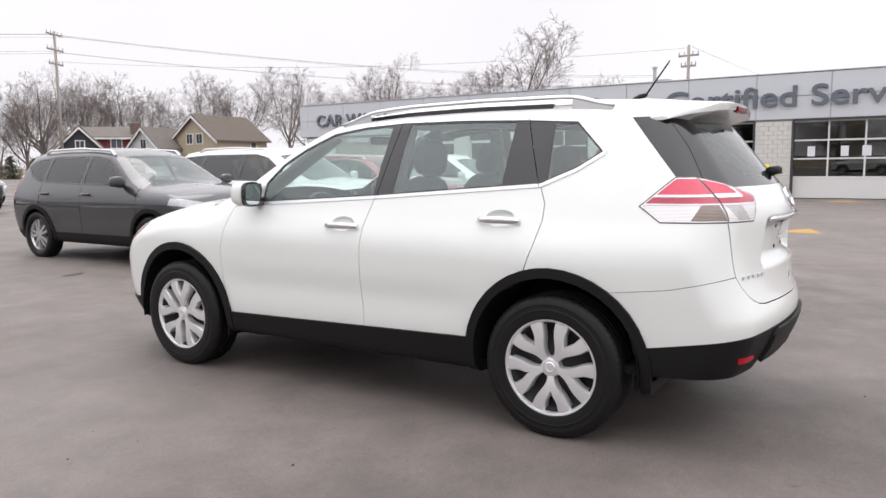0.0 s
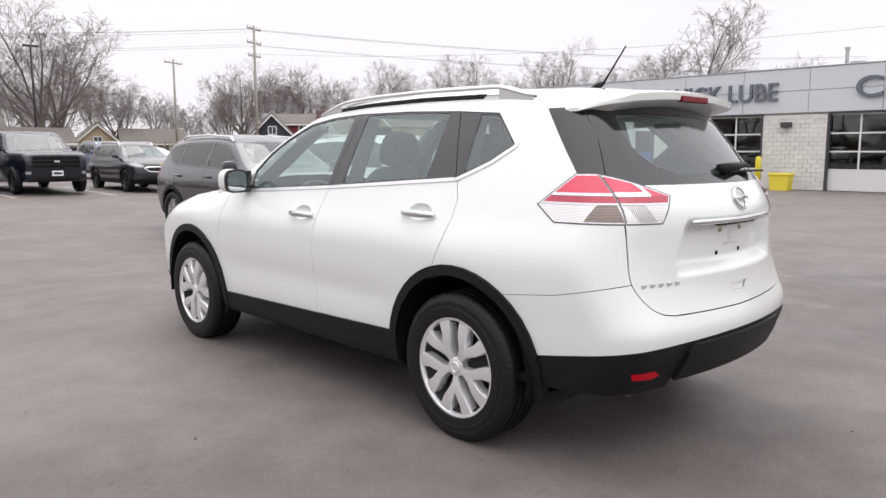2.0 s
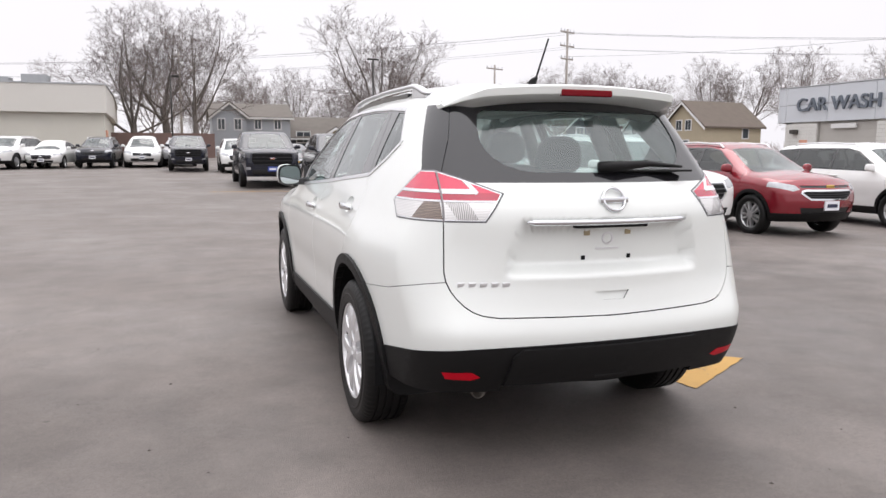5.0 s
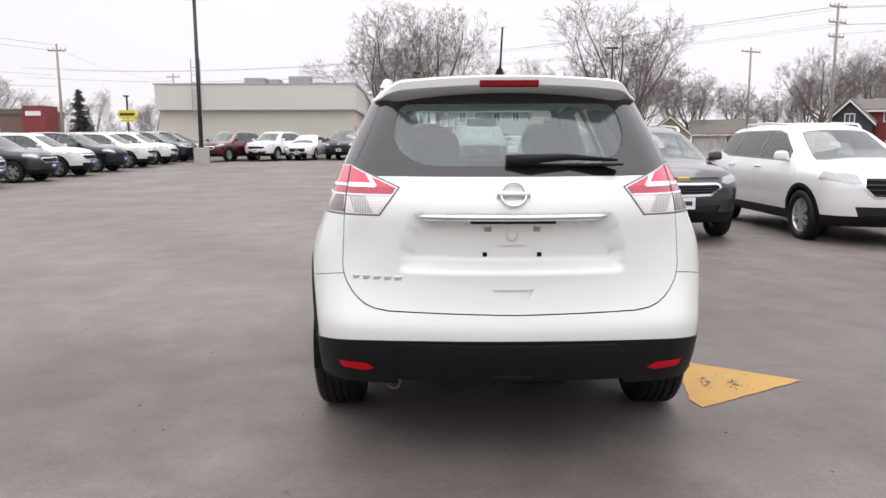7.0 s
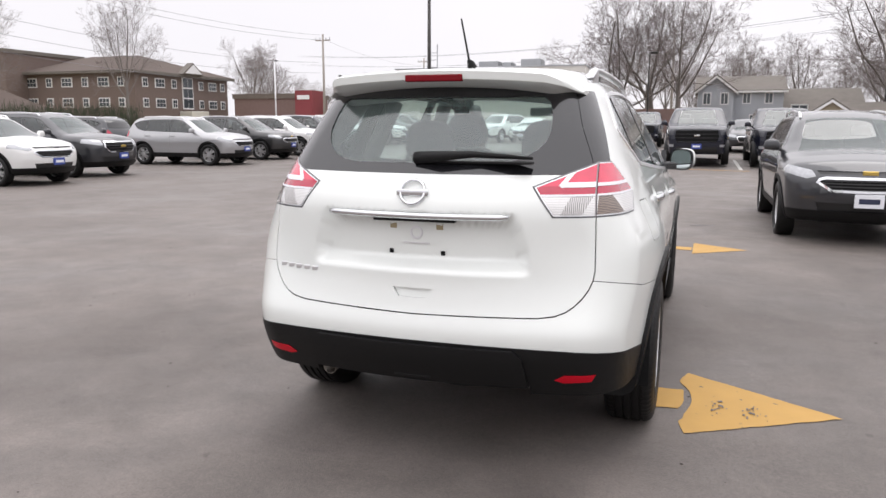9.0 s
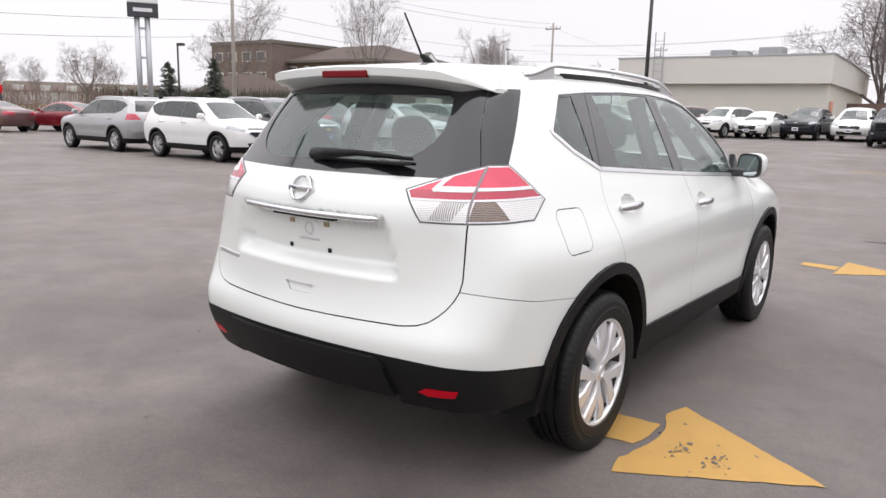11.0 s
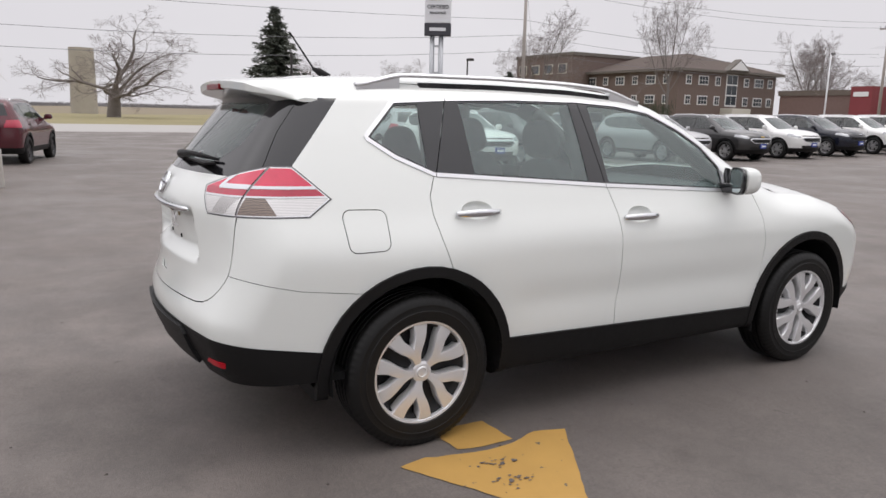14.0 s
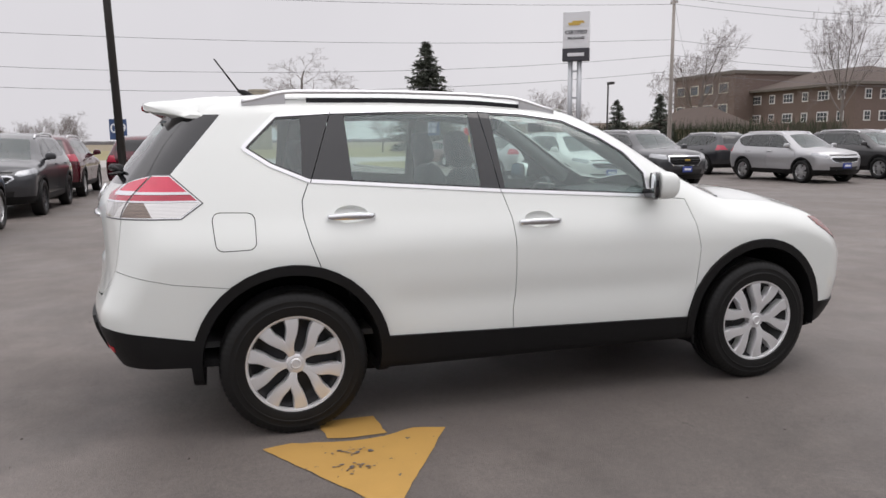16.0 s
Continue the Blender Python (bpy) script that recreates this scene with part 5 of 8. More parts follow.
SIDE = [(0.2, 0.84), (0.35, 0.88), (0.55, 0.91), (0.78, 0.92), (0.92, 0.91), (1.02, 0.88), (1.10, 0.845), (1.25, 0.775), (1.40, 0.70), (1.55, 0.62), (1.7, 0.54)]



SPEC = {
    "suv": dict(w=SIDE, top=[(-2.5, 1.45), (-2.1, 1.56), (-1.7, 1.62), (-1.0, 1.665), (-0.3, 1.665), (0.15, 1.62), (0.42, 1.54), (0.95, 1.26), (1.24, 1.145), (1.35, 1.125), (1.75, 1.09), (2.05, 1.025), (2.25, 0.90)], tail=[(0.2, -2.1), (0.4, -2.26), (0.6, -2.33), (0.95, -2.33), (1.1, -2.27), (1.5, -2.02), (1.66, -1.88)], nose=[(0.2, 2.1), (0.4, 2.25), (0.6, 2.30), (0.88, 2.28), (1.02, 2.20)], axle=(-1.36, 1.36), r=0.36, dlo=[(0.80, 1.09), (0.70, 1.22), (0.20, 1.50), (-0.10, 1.55), (-1.10, 1.55), (-1.60, 1.50), (-1.85, 1.40), (-1.62, 1.22), (-1.35, 1.15)], pillars=[(-0.30, -0.24), (-1.18, -1.28)], clad=True, grille=[(-1, 0.63), (0.40, 0.65), (0.56, 0.76), (0.53, 0.81), (0.46, 0.83), (-1, 0.83)], head=[(0.56, 0.83), (0.60, 0.90), (0.95, 0.98), (0.95, 0.88), (0.66, 0.80)], slot=[(-1, 0.86), (0.52, 0.86), (0.55, 0.90), (-1, 0.90)], intake=[(-1, 0.38), (0.50, 0.38), (0.55, 0.52), (-1, 0.52)], tailp=[(0.50, 0.98), (0.62, 1.14), (1.0, 1.18), (1.0, 0.96)], roof_rail=True, spine=(-1.7, 1.7, 0.64)),
    "big_suv": dict(w=[(z * 1.03, x * 1.05) for z, x in SIDE], top=[(-2.6, 1.50), (-2.2, 1.62), (-1.7, 1.70), (-1.0, 1.735), (-0.2, 1.735), (0.25, 1.68), (0.50, 1.60), (1.05, 1.30), (1.35, 1.20), (1.48, 1.18), (1.95, 1.145), (2.25, 1.075), (2.42, 0.94)], tail=[(0.2, -2.25), (0.4, -2.42), (0.6, -2.48), (1.0, -2.47), (1.15, -2.40), (1.55, -2.18), (1.73, -2.05)], nose=[(0.2, 2.25), (0.4, 2.42), (0.6, 2.46), (0.92, 2.45), (1.08, 2.38)], axle=(-1.45, 1.45), r=0.37, dlo=[(0.90, 1.13), (0.78, 1.28), (0.30, 1.55), (0.0, 1.61), (-1.30, 1.61), (-2.0, 1.57), (-2.12, 1.46), (-1.98, 1.24), (-1.5, 1.17)], pillars=[(-0.30, -0.24), (-1.25, -1.33)], clad=True, grille=[(-1, 0.66), (0.42, 0.66), (0.55, 0.80), (0.52, 0.96), (-1, 0.96)], head=[(0.56, 0.86), (0.58, 0.98), (1.0, 1.04), (1.0, 0.92), (0.66, 0.85)], intake=[(-1, 0.38), (0.55, 0.38), (0.62, 0.55), (-1, 0.55)], tailp=[(0.45, 1.00), (0.55, 1.16), (1.0, 1.20), (1.0, 1.0)], roof_rail=True, spine=(-1.8, 1.8, 0.66)),
    "small_suv": dict(w=[(z, x * 0.97) for z, x in SIDE], top=[(-2.4, 1.45), (-2.0, 1.58), (-1.5, 1.63), (-0.7, 1.65), (0.0, 1.62), (0.30, 1.55), (0.80, 1.27), (1.08, 1.12), (1.2, 1.09), (1.6, 1.03), (1.9, 0.95), (2.1, 0.80)], tail=[(0.2, -1.95), (0.4, -2.08), (0.6, -2.13), (1.0, -2.12), (1.15, -2.05), (1.5, -1.90), (1.66, -1.80)], nose=[(0.2, 1.95), (0.4, 2.08), (0.6, 2.12), (0.85, 2.10), (1.0, 1.98)], axle=(-1.28, 1.28), r=0.35, dlo=[(0.70, 1.09), (0.60, 1.22), (0.15, 1.47), (-0.1, 1.53), (-1.0, 1.53), (-1.55, 1.48), (-1.68, 1.38), (-1.5, 1.20), (-1.2, 1.14)], pillars=[(-0.28, -0.24), (-1.08, -1.18)], clad=True, grille=[(-1, 0.55), (0.40, 0.58), (0.52, 0.74), (0.46, 0.84), (-1, 0.84)], head=[(0.48, 0.80), (0.54, 0.90), (0.9, 0.97), (0.9, 0.86), (0.6, 0.78)], intake=[(-1, 0.36), (0.5, 0.36), (0.55, 0.50), (-1, 0.50)], tailp=[(0.52, 0.92), (0.58, 1.10), (1.0, 1.12), (1.0, 0.92)], roof_rail=True, spine=(-1.55, 1.55, 0.64)),
    "sedan": dict(w=[(0.2, 0.82), (0.35, 0.86), (0.55, 0.89), (0.72, 0.90), (0.84, 0.88), (0.93, 0.84), (1.1, 0.74), (1.25, 0.66), (1.4, 0.57), (1.5, 0.5)], top=[(-2.4, 0.98), (-2.1, 1.06), (-1.75, 1.10), (-1.5, 1.14), (-0.75, 1.40), (-0.3, 1.46), (0.1, 1.45), (0.4, 1.38), (0.95, 1.12), (1.2, 1.00), (1.35, 0.97), (1.8, 0.91), (2.1, 0.82), (2.25, 0.68)], tail=[(0.2, -2.1), (0.4, -2.26), (0.6, -2.32), (0.9, -2.31), (1.06, -2.24), (1.3, -2.1)], nose=[(0.2, 2.1), (0.4, 2.24), (0.55, 2.28), (0.72, 2.25), (0.85, 2.14)], axle=(-1.35, 1.35), r=0.33, dlo=[(0.78, 0.96), (0.55, 1.13), (0.2, 1.30), (-0.15, 1.36), (-0.65, 1.33), (-1.15, 1.18), (-1.40, 1.06), (-1.0, 0.99)], pillars=[(-0.32, -0.26), (-1.12, -1.14)], clad=False, grille=[(-1, 0.45), (0.42, 0.45), (0.52, 0.62), (0.45, 0.70), (-1, 0.70)], head=[(0.48, 0.66), (0.55, 0.76), (0.95, 0.82), (0.95, 0.71), (0.6, 0.64)], intake=[(-1, 0.28), (0.5, 0.28), (0.55, 0.40), (-1, 0.40)], tailp=[(0.42, 0.80), (0.45, 0.94), (1.0, 0.98), (1.0, 0.80)], roof_rail=False, spine=(-1.7, 1.7, 0.60)),
    "pickup": dict(w=[(0.3, 0.95), (0.5, 0.99), (0.75, 1.01), (1.0, 1.02), (1.18, 1.01), (1.28, 0.985), (1.38, 0.945), (1.6, 0.88), (1.85, 0.79), (2.0, 0.72)], top=[(-3.1, 1.36), (-1.08, 1.36), (-1.02, 1.40), (-0.98, 1.78), (-0.85, 1.88), (-0.2, 1.93), (0.4, 1.90), (0.66, 1.82), (1.15, 1.50), (1.40, 1.34), (1.52, 1.31), (2.1, 1.30), (2.6, 1.275), (2.80, 1.20)], tail=[(0.3, -2.85), (0.6, -2.95), (1.4, -2.95)], nose=[(0.3, 2.74), (0.5, 2.86), (0.8, 2.88), (1.1, 2.87), (1.30, 2.80)], axle=(-1.87, 1.87), r=0.41, dlo=[(1.00, 1.28), (0.88, 1.44), (0.45, 1.72), (0.2, 1.78), (-0.75, 1.78), (-0.88, 1.70), (-0.90, 1.30)], pillars=[(0.02, 0.02)], clad=False, grille=[(-1, 0.72), (0.62, 0.72), (0.70, 0.90), (0.66, 1.17), (-1, 1.17)], head=[(0.72, 0.98), (0.70, 1.12), (1.1, 1.15), (1.1, 1.0)], intake=[(-1, 0.42), (0.62, 0.42), (0.66, 0.60), (-1, 0.60)], tailp=[(0.86, 0.95), (0.86, 1.30), (1.1, 1.30), (1.1, 0.95)], roof_rail=False, spine=(-2.3, 2.2, 0.82), floor=0.36, nose_bow=0.10, crown=0.04, roof_r=0.06, end_r=0.07, shield=0.10, fog=[(0.70, 0.60), (0.84, 0.60), (0.86, 0.68), (0.70, 0.68)], tail_bow=0.05),
    "minivan": dict(w=[(z * 1.02, x * 1.06) for z, x in SIDE], top=[(-2.7, 1.58), (-2.4, 1.68), (-1.5, 1.74), (-0.3, 1.74), (0.3, 1.68), (0.62, 1.56), (1.2, 1.24), (1.6, 1.08), (1.75, 1.04), (2.1, 0.95), (2.35, 0.80)], tail=[(0.2, -2.35), (0.4, -2.52), (0.6, -2.57), (1.0, -2.56), (1.3, -2.48), (1.72, -2.32)], nose=[(0.2, 2.25), (0.4, 2.42), (0.6, 2.46), (0.8, 2.43), (0.95, 2.3)], axle=(-1.53, 1.53), r=0.34, dlo=[(1.05, 1.08), (0.92, 1.22), (0.45, 1.50), (0.15, 1.58), (-1.7, 1.58), (-2.25, 1.54), (-2.35, 1.20), (-1.6, 1.12)], pillars=[(-0.22, -0.20), (-1.30, -1.32)], clad=False, grille=[(-1, 0.60), (0.45, 0.60), (0.52, 0.72), (0.48, 0.80), (-1, 0.80)], head=[(0.50, 0.74), (0.54, 0.86), (1.0, 0.94), (1.0, 0.80), (0.62, 0.73)], intake=[(-1, 0.32), (0.55, 0.32), (0.6, 0.48), (-1, 0.48)], tailp=[(0.72, 0.9), (0.72, 1.3), (1.0, 1.3), (1.0, 0.9)], roof_rail=False, spine=(-1.9, 1.8, 0.64)),
}
MODELS = {}


def vehicle_meshes(kind):
    """Cuts one body of a kind into its parts: name -> (mesh, how many sides)."""
    s = SPEC[kind]
    h = Hull(s["w"], s["top"], s["tail"], s["nose"], floor=s.get("floor", 0.27), spine=s["spine"], tail_bow=s.get("tail_bow", 0.28), nose_bow=s.get("nose_bow", 0.40), crown=s.get("crown", 0.1), roof_r=s.get("roof_r", 0.11), end_r=s.get("end_r", 0.13), shield=s.get("shield", 0.25), sculpt=door_sculpt if s["clad"] else None)
    paint = h.triangles(56, 20, 52)
    X = [((-1, 0, 0), -0.35)]
    res = {}

    def both(name, polys, mat, push=0.0, walls=0.0):
        if polys:
            res[name] = [(skin(h, name, polys + mirrored(polys), mat, None, push, walls, "", True), None)]

    def pair(name, polys, mat, push=0.0, walls=0.0):
        if polys:
            res[name] = [(skin(h, name, polys, mat, None, push, walls, "", True), 1), (skin(h, name, mirrored(polys), mat, None, push, walls, "", True), -1)]

    rings = []
    for cy in s["axle"]:
        d, paint = cut(paint, planes_of(disc(cy, s["r"], s["r"] + 0.095, 28), "x", X))
        hole, ring = cut(d, planes_of(disc(cy, s["r"], s["r"] + 0.04, 28), "x", X))
        rings.append(ring)
    if s["clad"]:
        low, paint = cut(paint, [((0, 0, 1), 0.42)])
        both("lower_cladding", low, BLACKP, 0.006, 0.02)
    for k, ring in enumerate(rings):
        pair("arch_trim_%d" % k, ring, BLACKP if s["clad"] else WHITE, 0.012 if s["clad"] else 0.002, 0.05)
    pd = planes_of(s["dlo"], "x", X)
    win, paint = cut(paint, pd)
    panes, trim = cut(win, inset(pd, 0.028, 1))
    for a, b in s["pillars"]:
        m = (a + b) / 2
        p, panes = cut(panes, planes_of([(b - 0.035, 0.9), (b + 0.035, 0.9), (a + 0.035, 2.2), (a - 0.035, 2.2)], "x"))
        trim += p
    pair("window_trim", trim, GLOSSB, 0.001)
    ys = sorted([0.5 * (a + b) for a, b in s["pillars"]], reverse=True)
    groups = [[] for _ in range(len(ys) + 1)]
    for p in panes:
        c = sum(v[1] for v in p) / len(p)
        groups[sum(c < y for y in ys)].append(p)
    for k, g in enumerate(groups):
        pair("side_window_%d" % k, g, CARGLASS, -0.002)
    base = s["top"]
    cowl = max(y for y, z in base if z > s["dlo"][0][1] - 0.02 and y < 1.7)
    head_y = min(y for y, z in base if y > 0 and z < max(zz for _, zz in base) - 0.09)
    ws, paint = cut(paint, planes_of([(-0.5, head_y + 0.03), (0.50, head_y - 0.07), (0.66, cowl - 0.22), (0.55, cowl - 0.1), (-0.5, cowl)], "z", [((0, 0, -1), -(s["dlo"][0][1] - 0.05))]))
    both("windscreen", ws, WSGLASS, 0.0)
    if kind in ("sedan",):
        rg, paint = cut(paint, planes_of([(-0.5, -0.85), (0.45, -0.82), (0.55, -1.38), (-0.5, -1.48)], "z", [((0, 0, -1), -1.0)]))
    elif kind == "pickup":
        rg = []
    else:
        zt = max(z for _, z in base)
        rg, paint = cut(paint, planes_of([(-0.5, s["dlo"][0][1] + 0.10), (0.60, s["dlo"][0][1] + 0.12), (0.50, zt - 0.14), (-0.5, zt - 0.12)], "y", [((0, 1, 0), -1.5)]))
    both("rear_window", rg, GLOSSB, 0.0)
    FRONT = [((0, -1, 0), -1.45)]
    gr, paint = cut(paint, planes_of(s["grille"], "y", FRONT))
    gpl = planes_of(s["grille"], "y", FRONT)
    gin, gframe = cut(gr, inset(gpl, 0.03, 1))
    bars = []
    z0, z1 = s["grille"][0][1] + 0.05, s["grille"][-1][1] - 0.04
    for k in range(4):
        z = z0 + (z1 - z0) * k / 3
        b, gin = cut(gin, [((0, 0, 1), z + 0.008), ((0, 0, -1), -(z - 0.008))])
        bars += b
    both("grille", gin, GRILLEM, -0.02)
    both("grille_frame", gframe, CHROME, 0.006, 0.02)
    both("grille_insert", bars, GRILLEB, -0.004, 0.02)
    if "slot" in s:
        sl, paint = cut(paint, planes_of(s["slot"], "y", FRONT))
        both("upper_grille", sl, GRILLEM, -0.008)
    if "fog" in s:
        fg, paint = cut(paint, planes_of(s["fog"], "y", FRONT))
        pair("fog_lamp", fg, HEADL, 0.002, 0.006)
    hd, paint = cut(paint, planes_of(s["head"], "y", [((0, -1, 0), -(max(y for _, y in s["nose"]) - 0.58))]))
    pair("headlight", hd, HEADL, 0.002, 0.006)
    it, paint = cut(paint, planes_of(s["intake"], "y", FRONT))
    both("front_intake", it, GRILLEM, -0.015)
    tp, paint = cut(paint, planes_of(s["tailp"], "y", [((0, 1, 0), s["tail"][2][1] + 0.36)]))
    pair("tail_lamp", tp, REDD, 0.003, 0.006)
    belt = s["dlo"][0][1]
    for a, b in s["pillars"]:
        for st in strips([(b, belt + 0.06), (b + 0.03, 0.75), (b + 0.02, 0.40)], "x", 0.008, X):
            g, paint = cut(paint, st)
    for st in strips([(cowl - 0.30, belt - 0.01), (cowl - 0.26, 0.8), (cowl - 0.32, 0.40)], "x", 0.008, X):
        g, paint = cut(paint, st)
    both("body", paint, WHITE, 0, 0.006)
    both("inner_shell", paint + rg + trim + gr + hd + tp, SHELL, -0.012)
    res["hull"] = h
    return res


def alloy_wheel():
    bm = bmesh.new()
    prof = [(0.07, 0.66), (0.10, 0.70), (0.112, 0.82), (0.105, 0.95), (0.085, 1.0), (-0.085, 1.0), (-0.105, 0.95), (-0.11, 0.8), (-0.08, 0.66)]
    revolve(bm, prof, 28)
    bmesh.ops.recalc_face_normals(bm, faces=bm.faces)
    ty = bpy.data.meshes.new("tyre")
    bm.to_mesh(ty)
    bm.free()
    ty.materials.append(RUBBER)
    ty.polygons.foreach_set("use_smooth", [True] * len(ty.polygons))
    bm = bmesh.new()
    revolve(bm, [(-0.07, 0.66), (0.075, 0.67), (0.085, 0.64), (0.06, 0.60), (0.0, 0.58)], 28)
    revolve(bm, [(0.05, 0.14), (0.085, 0.12), (0.09, 0.0)], 14)
    for k in range(5):
        a0 = 2 * math.pi * k / 5
        for s in (-1, 1):
            rows = []
            for u in (0, 0.5, 1):
                rad, ang = lerp(0.10, 0.64, u), a0 + s * lerp(0.30, 0.20, u)
                c, t = Vector((0, math.cos(ang), math.sin(ang))), Vector((0, -math.sin(ang), math.cos(ang)))
                x = 0.088 - 0.012 * u
                rows.append([bm.verts.new(c * rad + t * q + Vector((xx, 0, 0))) for q, xx in ((-0.06, 0.03), (-0.05, x), (0.05, x), (0.06, 0.03))])
            for r0, r1 in zip(rows, rows[1:]):
                for j in range(3):
                    bm.faces.new((r0[j], r0[j + 1], r1[j + 1], r1[j]))
    bmesh.ops.recalc_face_normals(bm, faces=bm.faces)
    rim = bpy.data.meshes.new("rim")
    bm.to_mesh(rim)
    bm.free()
    rim.materials.append(ALLOY)
    bm = bmesh.new()
    revolve(bm, [(-0.02, 0.60), (-0.02, 0.0)], 20)
    disc_me = bpy.data.meshes.new("brake")
    bm.to_mesh(disc_me)
    bm.free()
    disc_me.materials.append(STEEL)
    return ty, rim, disc_me


W_TYRE, W_RIM, W_BACK = alloy_wheel()


def simple_mesh(name, build, mat, smooth=False):
    bm = bmesh.new()
    build(bm)
    me = bpy.data.meshes.new(name)
    bm.to_mesh(me)
    bm.free()
    me.materials.append(mat)
    if smooth:
        me.polygons.foreach_set("use_smooth", [True] * len(me.polygons))
    return me


def add_child(name, me, parent, mat=None, m=None, label=""):
    o = new(name, me)
    o.parent = parent
    if m is not None:
        o.matrix_basis = m
    if mat is not None and me.materials and me.materials[0] != mat:
        o.material_slots[0].link = "OBJECT"
        o.material_slots[0].material = mat
    if label:
        o["label"] = label
    return o


def vehicle(kind, colour, x, y, heading, label, category="car", plate="white", dark_rims=False, scale=1.0, z=None):
    """A parked vehicle; heading in degrees, 0 faces +y."""
    if kind not in MODELS:
        MODELS[kind] = vehicle_meshes(kind)
        s, h = SPEC[kind], MODELS[kind]["hull"]
        ext = {}
        belt = s["dlo"][0][1]
        my = s["dlo"][0][0] - 0.04
        mx = h.side_x(my, belt)

        def mirror_shape(sd):
            def f(bm):
                pillow(bm, (0.105, 0.055, 0.072), pose(sd * (mx + 0.11), my + 0.01, belt + 0.085, 0, 0, sd * -10), 0.6)
                box(bm, (sd * (mx - 0.02), my - 0.03, belt + 0.0), (sd * (mx + 0.10), my + 0.03, belt + 0.04), 0.008)
            return f
        ext["mirrors"] = [simple_mesh("door_mirror", mirror_shape(sd), WHITE, True) for sd in (1, -1)]
        grips = []
        for yh in [p[1] + 0.16 for p in s["pillars"]]:
            if kind == "sedan" and yh < -0.9:
                yh = -0.88
            zh = belt - 0.10
            for sd in (1, -1):
                xh = h.side_x(yh, zh)
                grips.append(simple_mesh("door_handle", lambda bm: tube(bm, [(sd * (xh - 0.01), yh - 0.105, zh), (sd * (xh + 0.028), yh - 0.085, zh), (sd * (xh + 0.030), yh + 0.075, zh), (sd * (xh - 0.01), yh + 0.10, zh)], [0.012, 0.015, 0.015, 0.012], 8), WHITE, True))
        ext["grips"] = grips
        if s["roof_rail"]:
            def rail(sd):
                ys = [-1.55, -1.45, -0.6, 0.1, 0.2]
                return lambda bm: tube(bm, [(sd * 0.56, yy, h.roof_z(0.56, yy) + (0.05 if 0 < k < 4 else 0.0)) for k, yy in enumerate(ys)], 0.02, 6)
            ext["rails"] = [simple_mesh("roof_rail", rail(sd), SATIN) for sd in (1, -1)]
        fz = 0.5 * (s["intake"][0][1] + s["grille"][0][1]) + 0.05
        fy = h.front_y(0.0, fz)
        ext["plate"] = simple_mesh("number_plate", lambda bm: box(bm, (-0.155, fy - 0.01, fz - 0.08), (0.155, fy + 0.025, fz + 0.08), 0.004), PLATE)
        ext["plate_bars"] = simple_mesh("plate_bars", lambda bm: box(bm, (-0.11, fy + 0.024, fz - 0.03), (0.11, fy + 0.028, fz + 0.03)), DARKBAR)
        ez = 0.88 if "slot" in s else 0.5 * (s["grille"][0][1] + s["grille"][-1][1]) + 0.02
        ey = h.front_y(0.0, ez)
        ext["emblem"] = simple_mesh("front_emblem", lambda bm: box(bm, (-0.085, ey - 0.005, ez - 0.028), (0.085, ey + 0.022, ez + 0.028), 0.012), GOLD)
        sy = -0.15 if kind != "pickup" else 0.25
        hs = h.roof_z(0, sy) - 0.05

        def seats(bm):
            for sx in (-0.38, 0.38):
                box(bm, (sx - 0.25, sy - 0.5, 0.6), (sx + 0.25, sy - 0.36, hs - 0.32), 0.04)
                box(bm, (sx - 0.13, sy - 0.52, hs - 0.34), (sx + 0.13, sy - 0.42, hs - 0.16), 0.04)
            box(bm, (-0.7, s["dlo"][0][0] - 0.15, 0.55), (0.7, s["dlo"][0][0] + 0.25, belt - 0.06), 0.03)
            box(bm, (-0.75, -1.4, 0.45), (0.75, 0.9, 0.5))
        ext["cabin"] = simple_mesh("cabin", seats, CABIN)
        MODELS[kind]["ext"] = ext
    mdl, s = MODELS[kind], SPEC[kind]
    m = pose(x, y, gz(y, x) if z is None else z, 0, 0, heading)
    if scale != 1.0:
        m = m @ Matrix.Diagonal((scale, scale, scale, 1))
    car = empty({"pickup": "pickup_truck", "minivan": "minivan", "sedan": "sedan_car"}.get(kind, "suv_car"), m, label, category, "parked vehicles")
    paint = PAINTS[colour]
    for name, items in mdl.items():
        if name in ("hull", "ext"):
            continue
        for me, sd in items:
            nm = "side_window" if name.startswith("side_window") else ("arch_trim" if name.startswith("arch_trim") else name)
            mat = paint if name in ("body",) or (name.startswith("arch_trim") and not s["clad"]) else None
            if name == "grille_frame" and colour == "black":
                mat = PAINTS["black"]
            if name == "headlight" and kind == "pickup":
                mat = DARKHEAD
            add_child(nm, me, car, mat)
    ext = mdl["ext"]
    for me in ext["mirrors"]:
        add_child("door_mirror", me, car, paint)
    for me in ext["grips"]:
        add_child("door_handle", me, car, paint)
    for me in ext.get("rails", ()):
        add_child("roof_rail", me, car)
    if plate:
        pl = add_child("number_plate", ext["plate"], car, PLATEB if plate == "blue" else None)
        add_child("plate_bar", ext["plate_bars"], pl, PLATE if plate == "blue" else None)
    add_child("front_emblem", ext["emblem"], car, CHROME if colour in ("white", "silver", "black") else None)
    add_child("cabin", ext["cabin"], car)
    wide = s["w"][3][1]
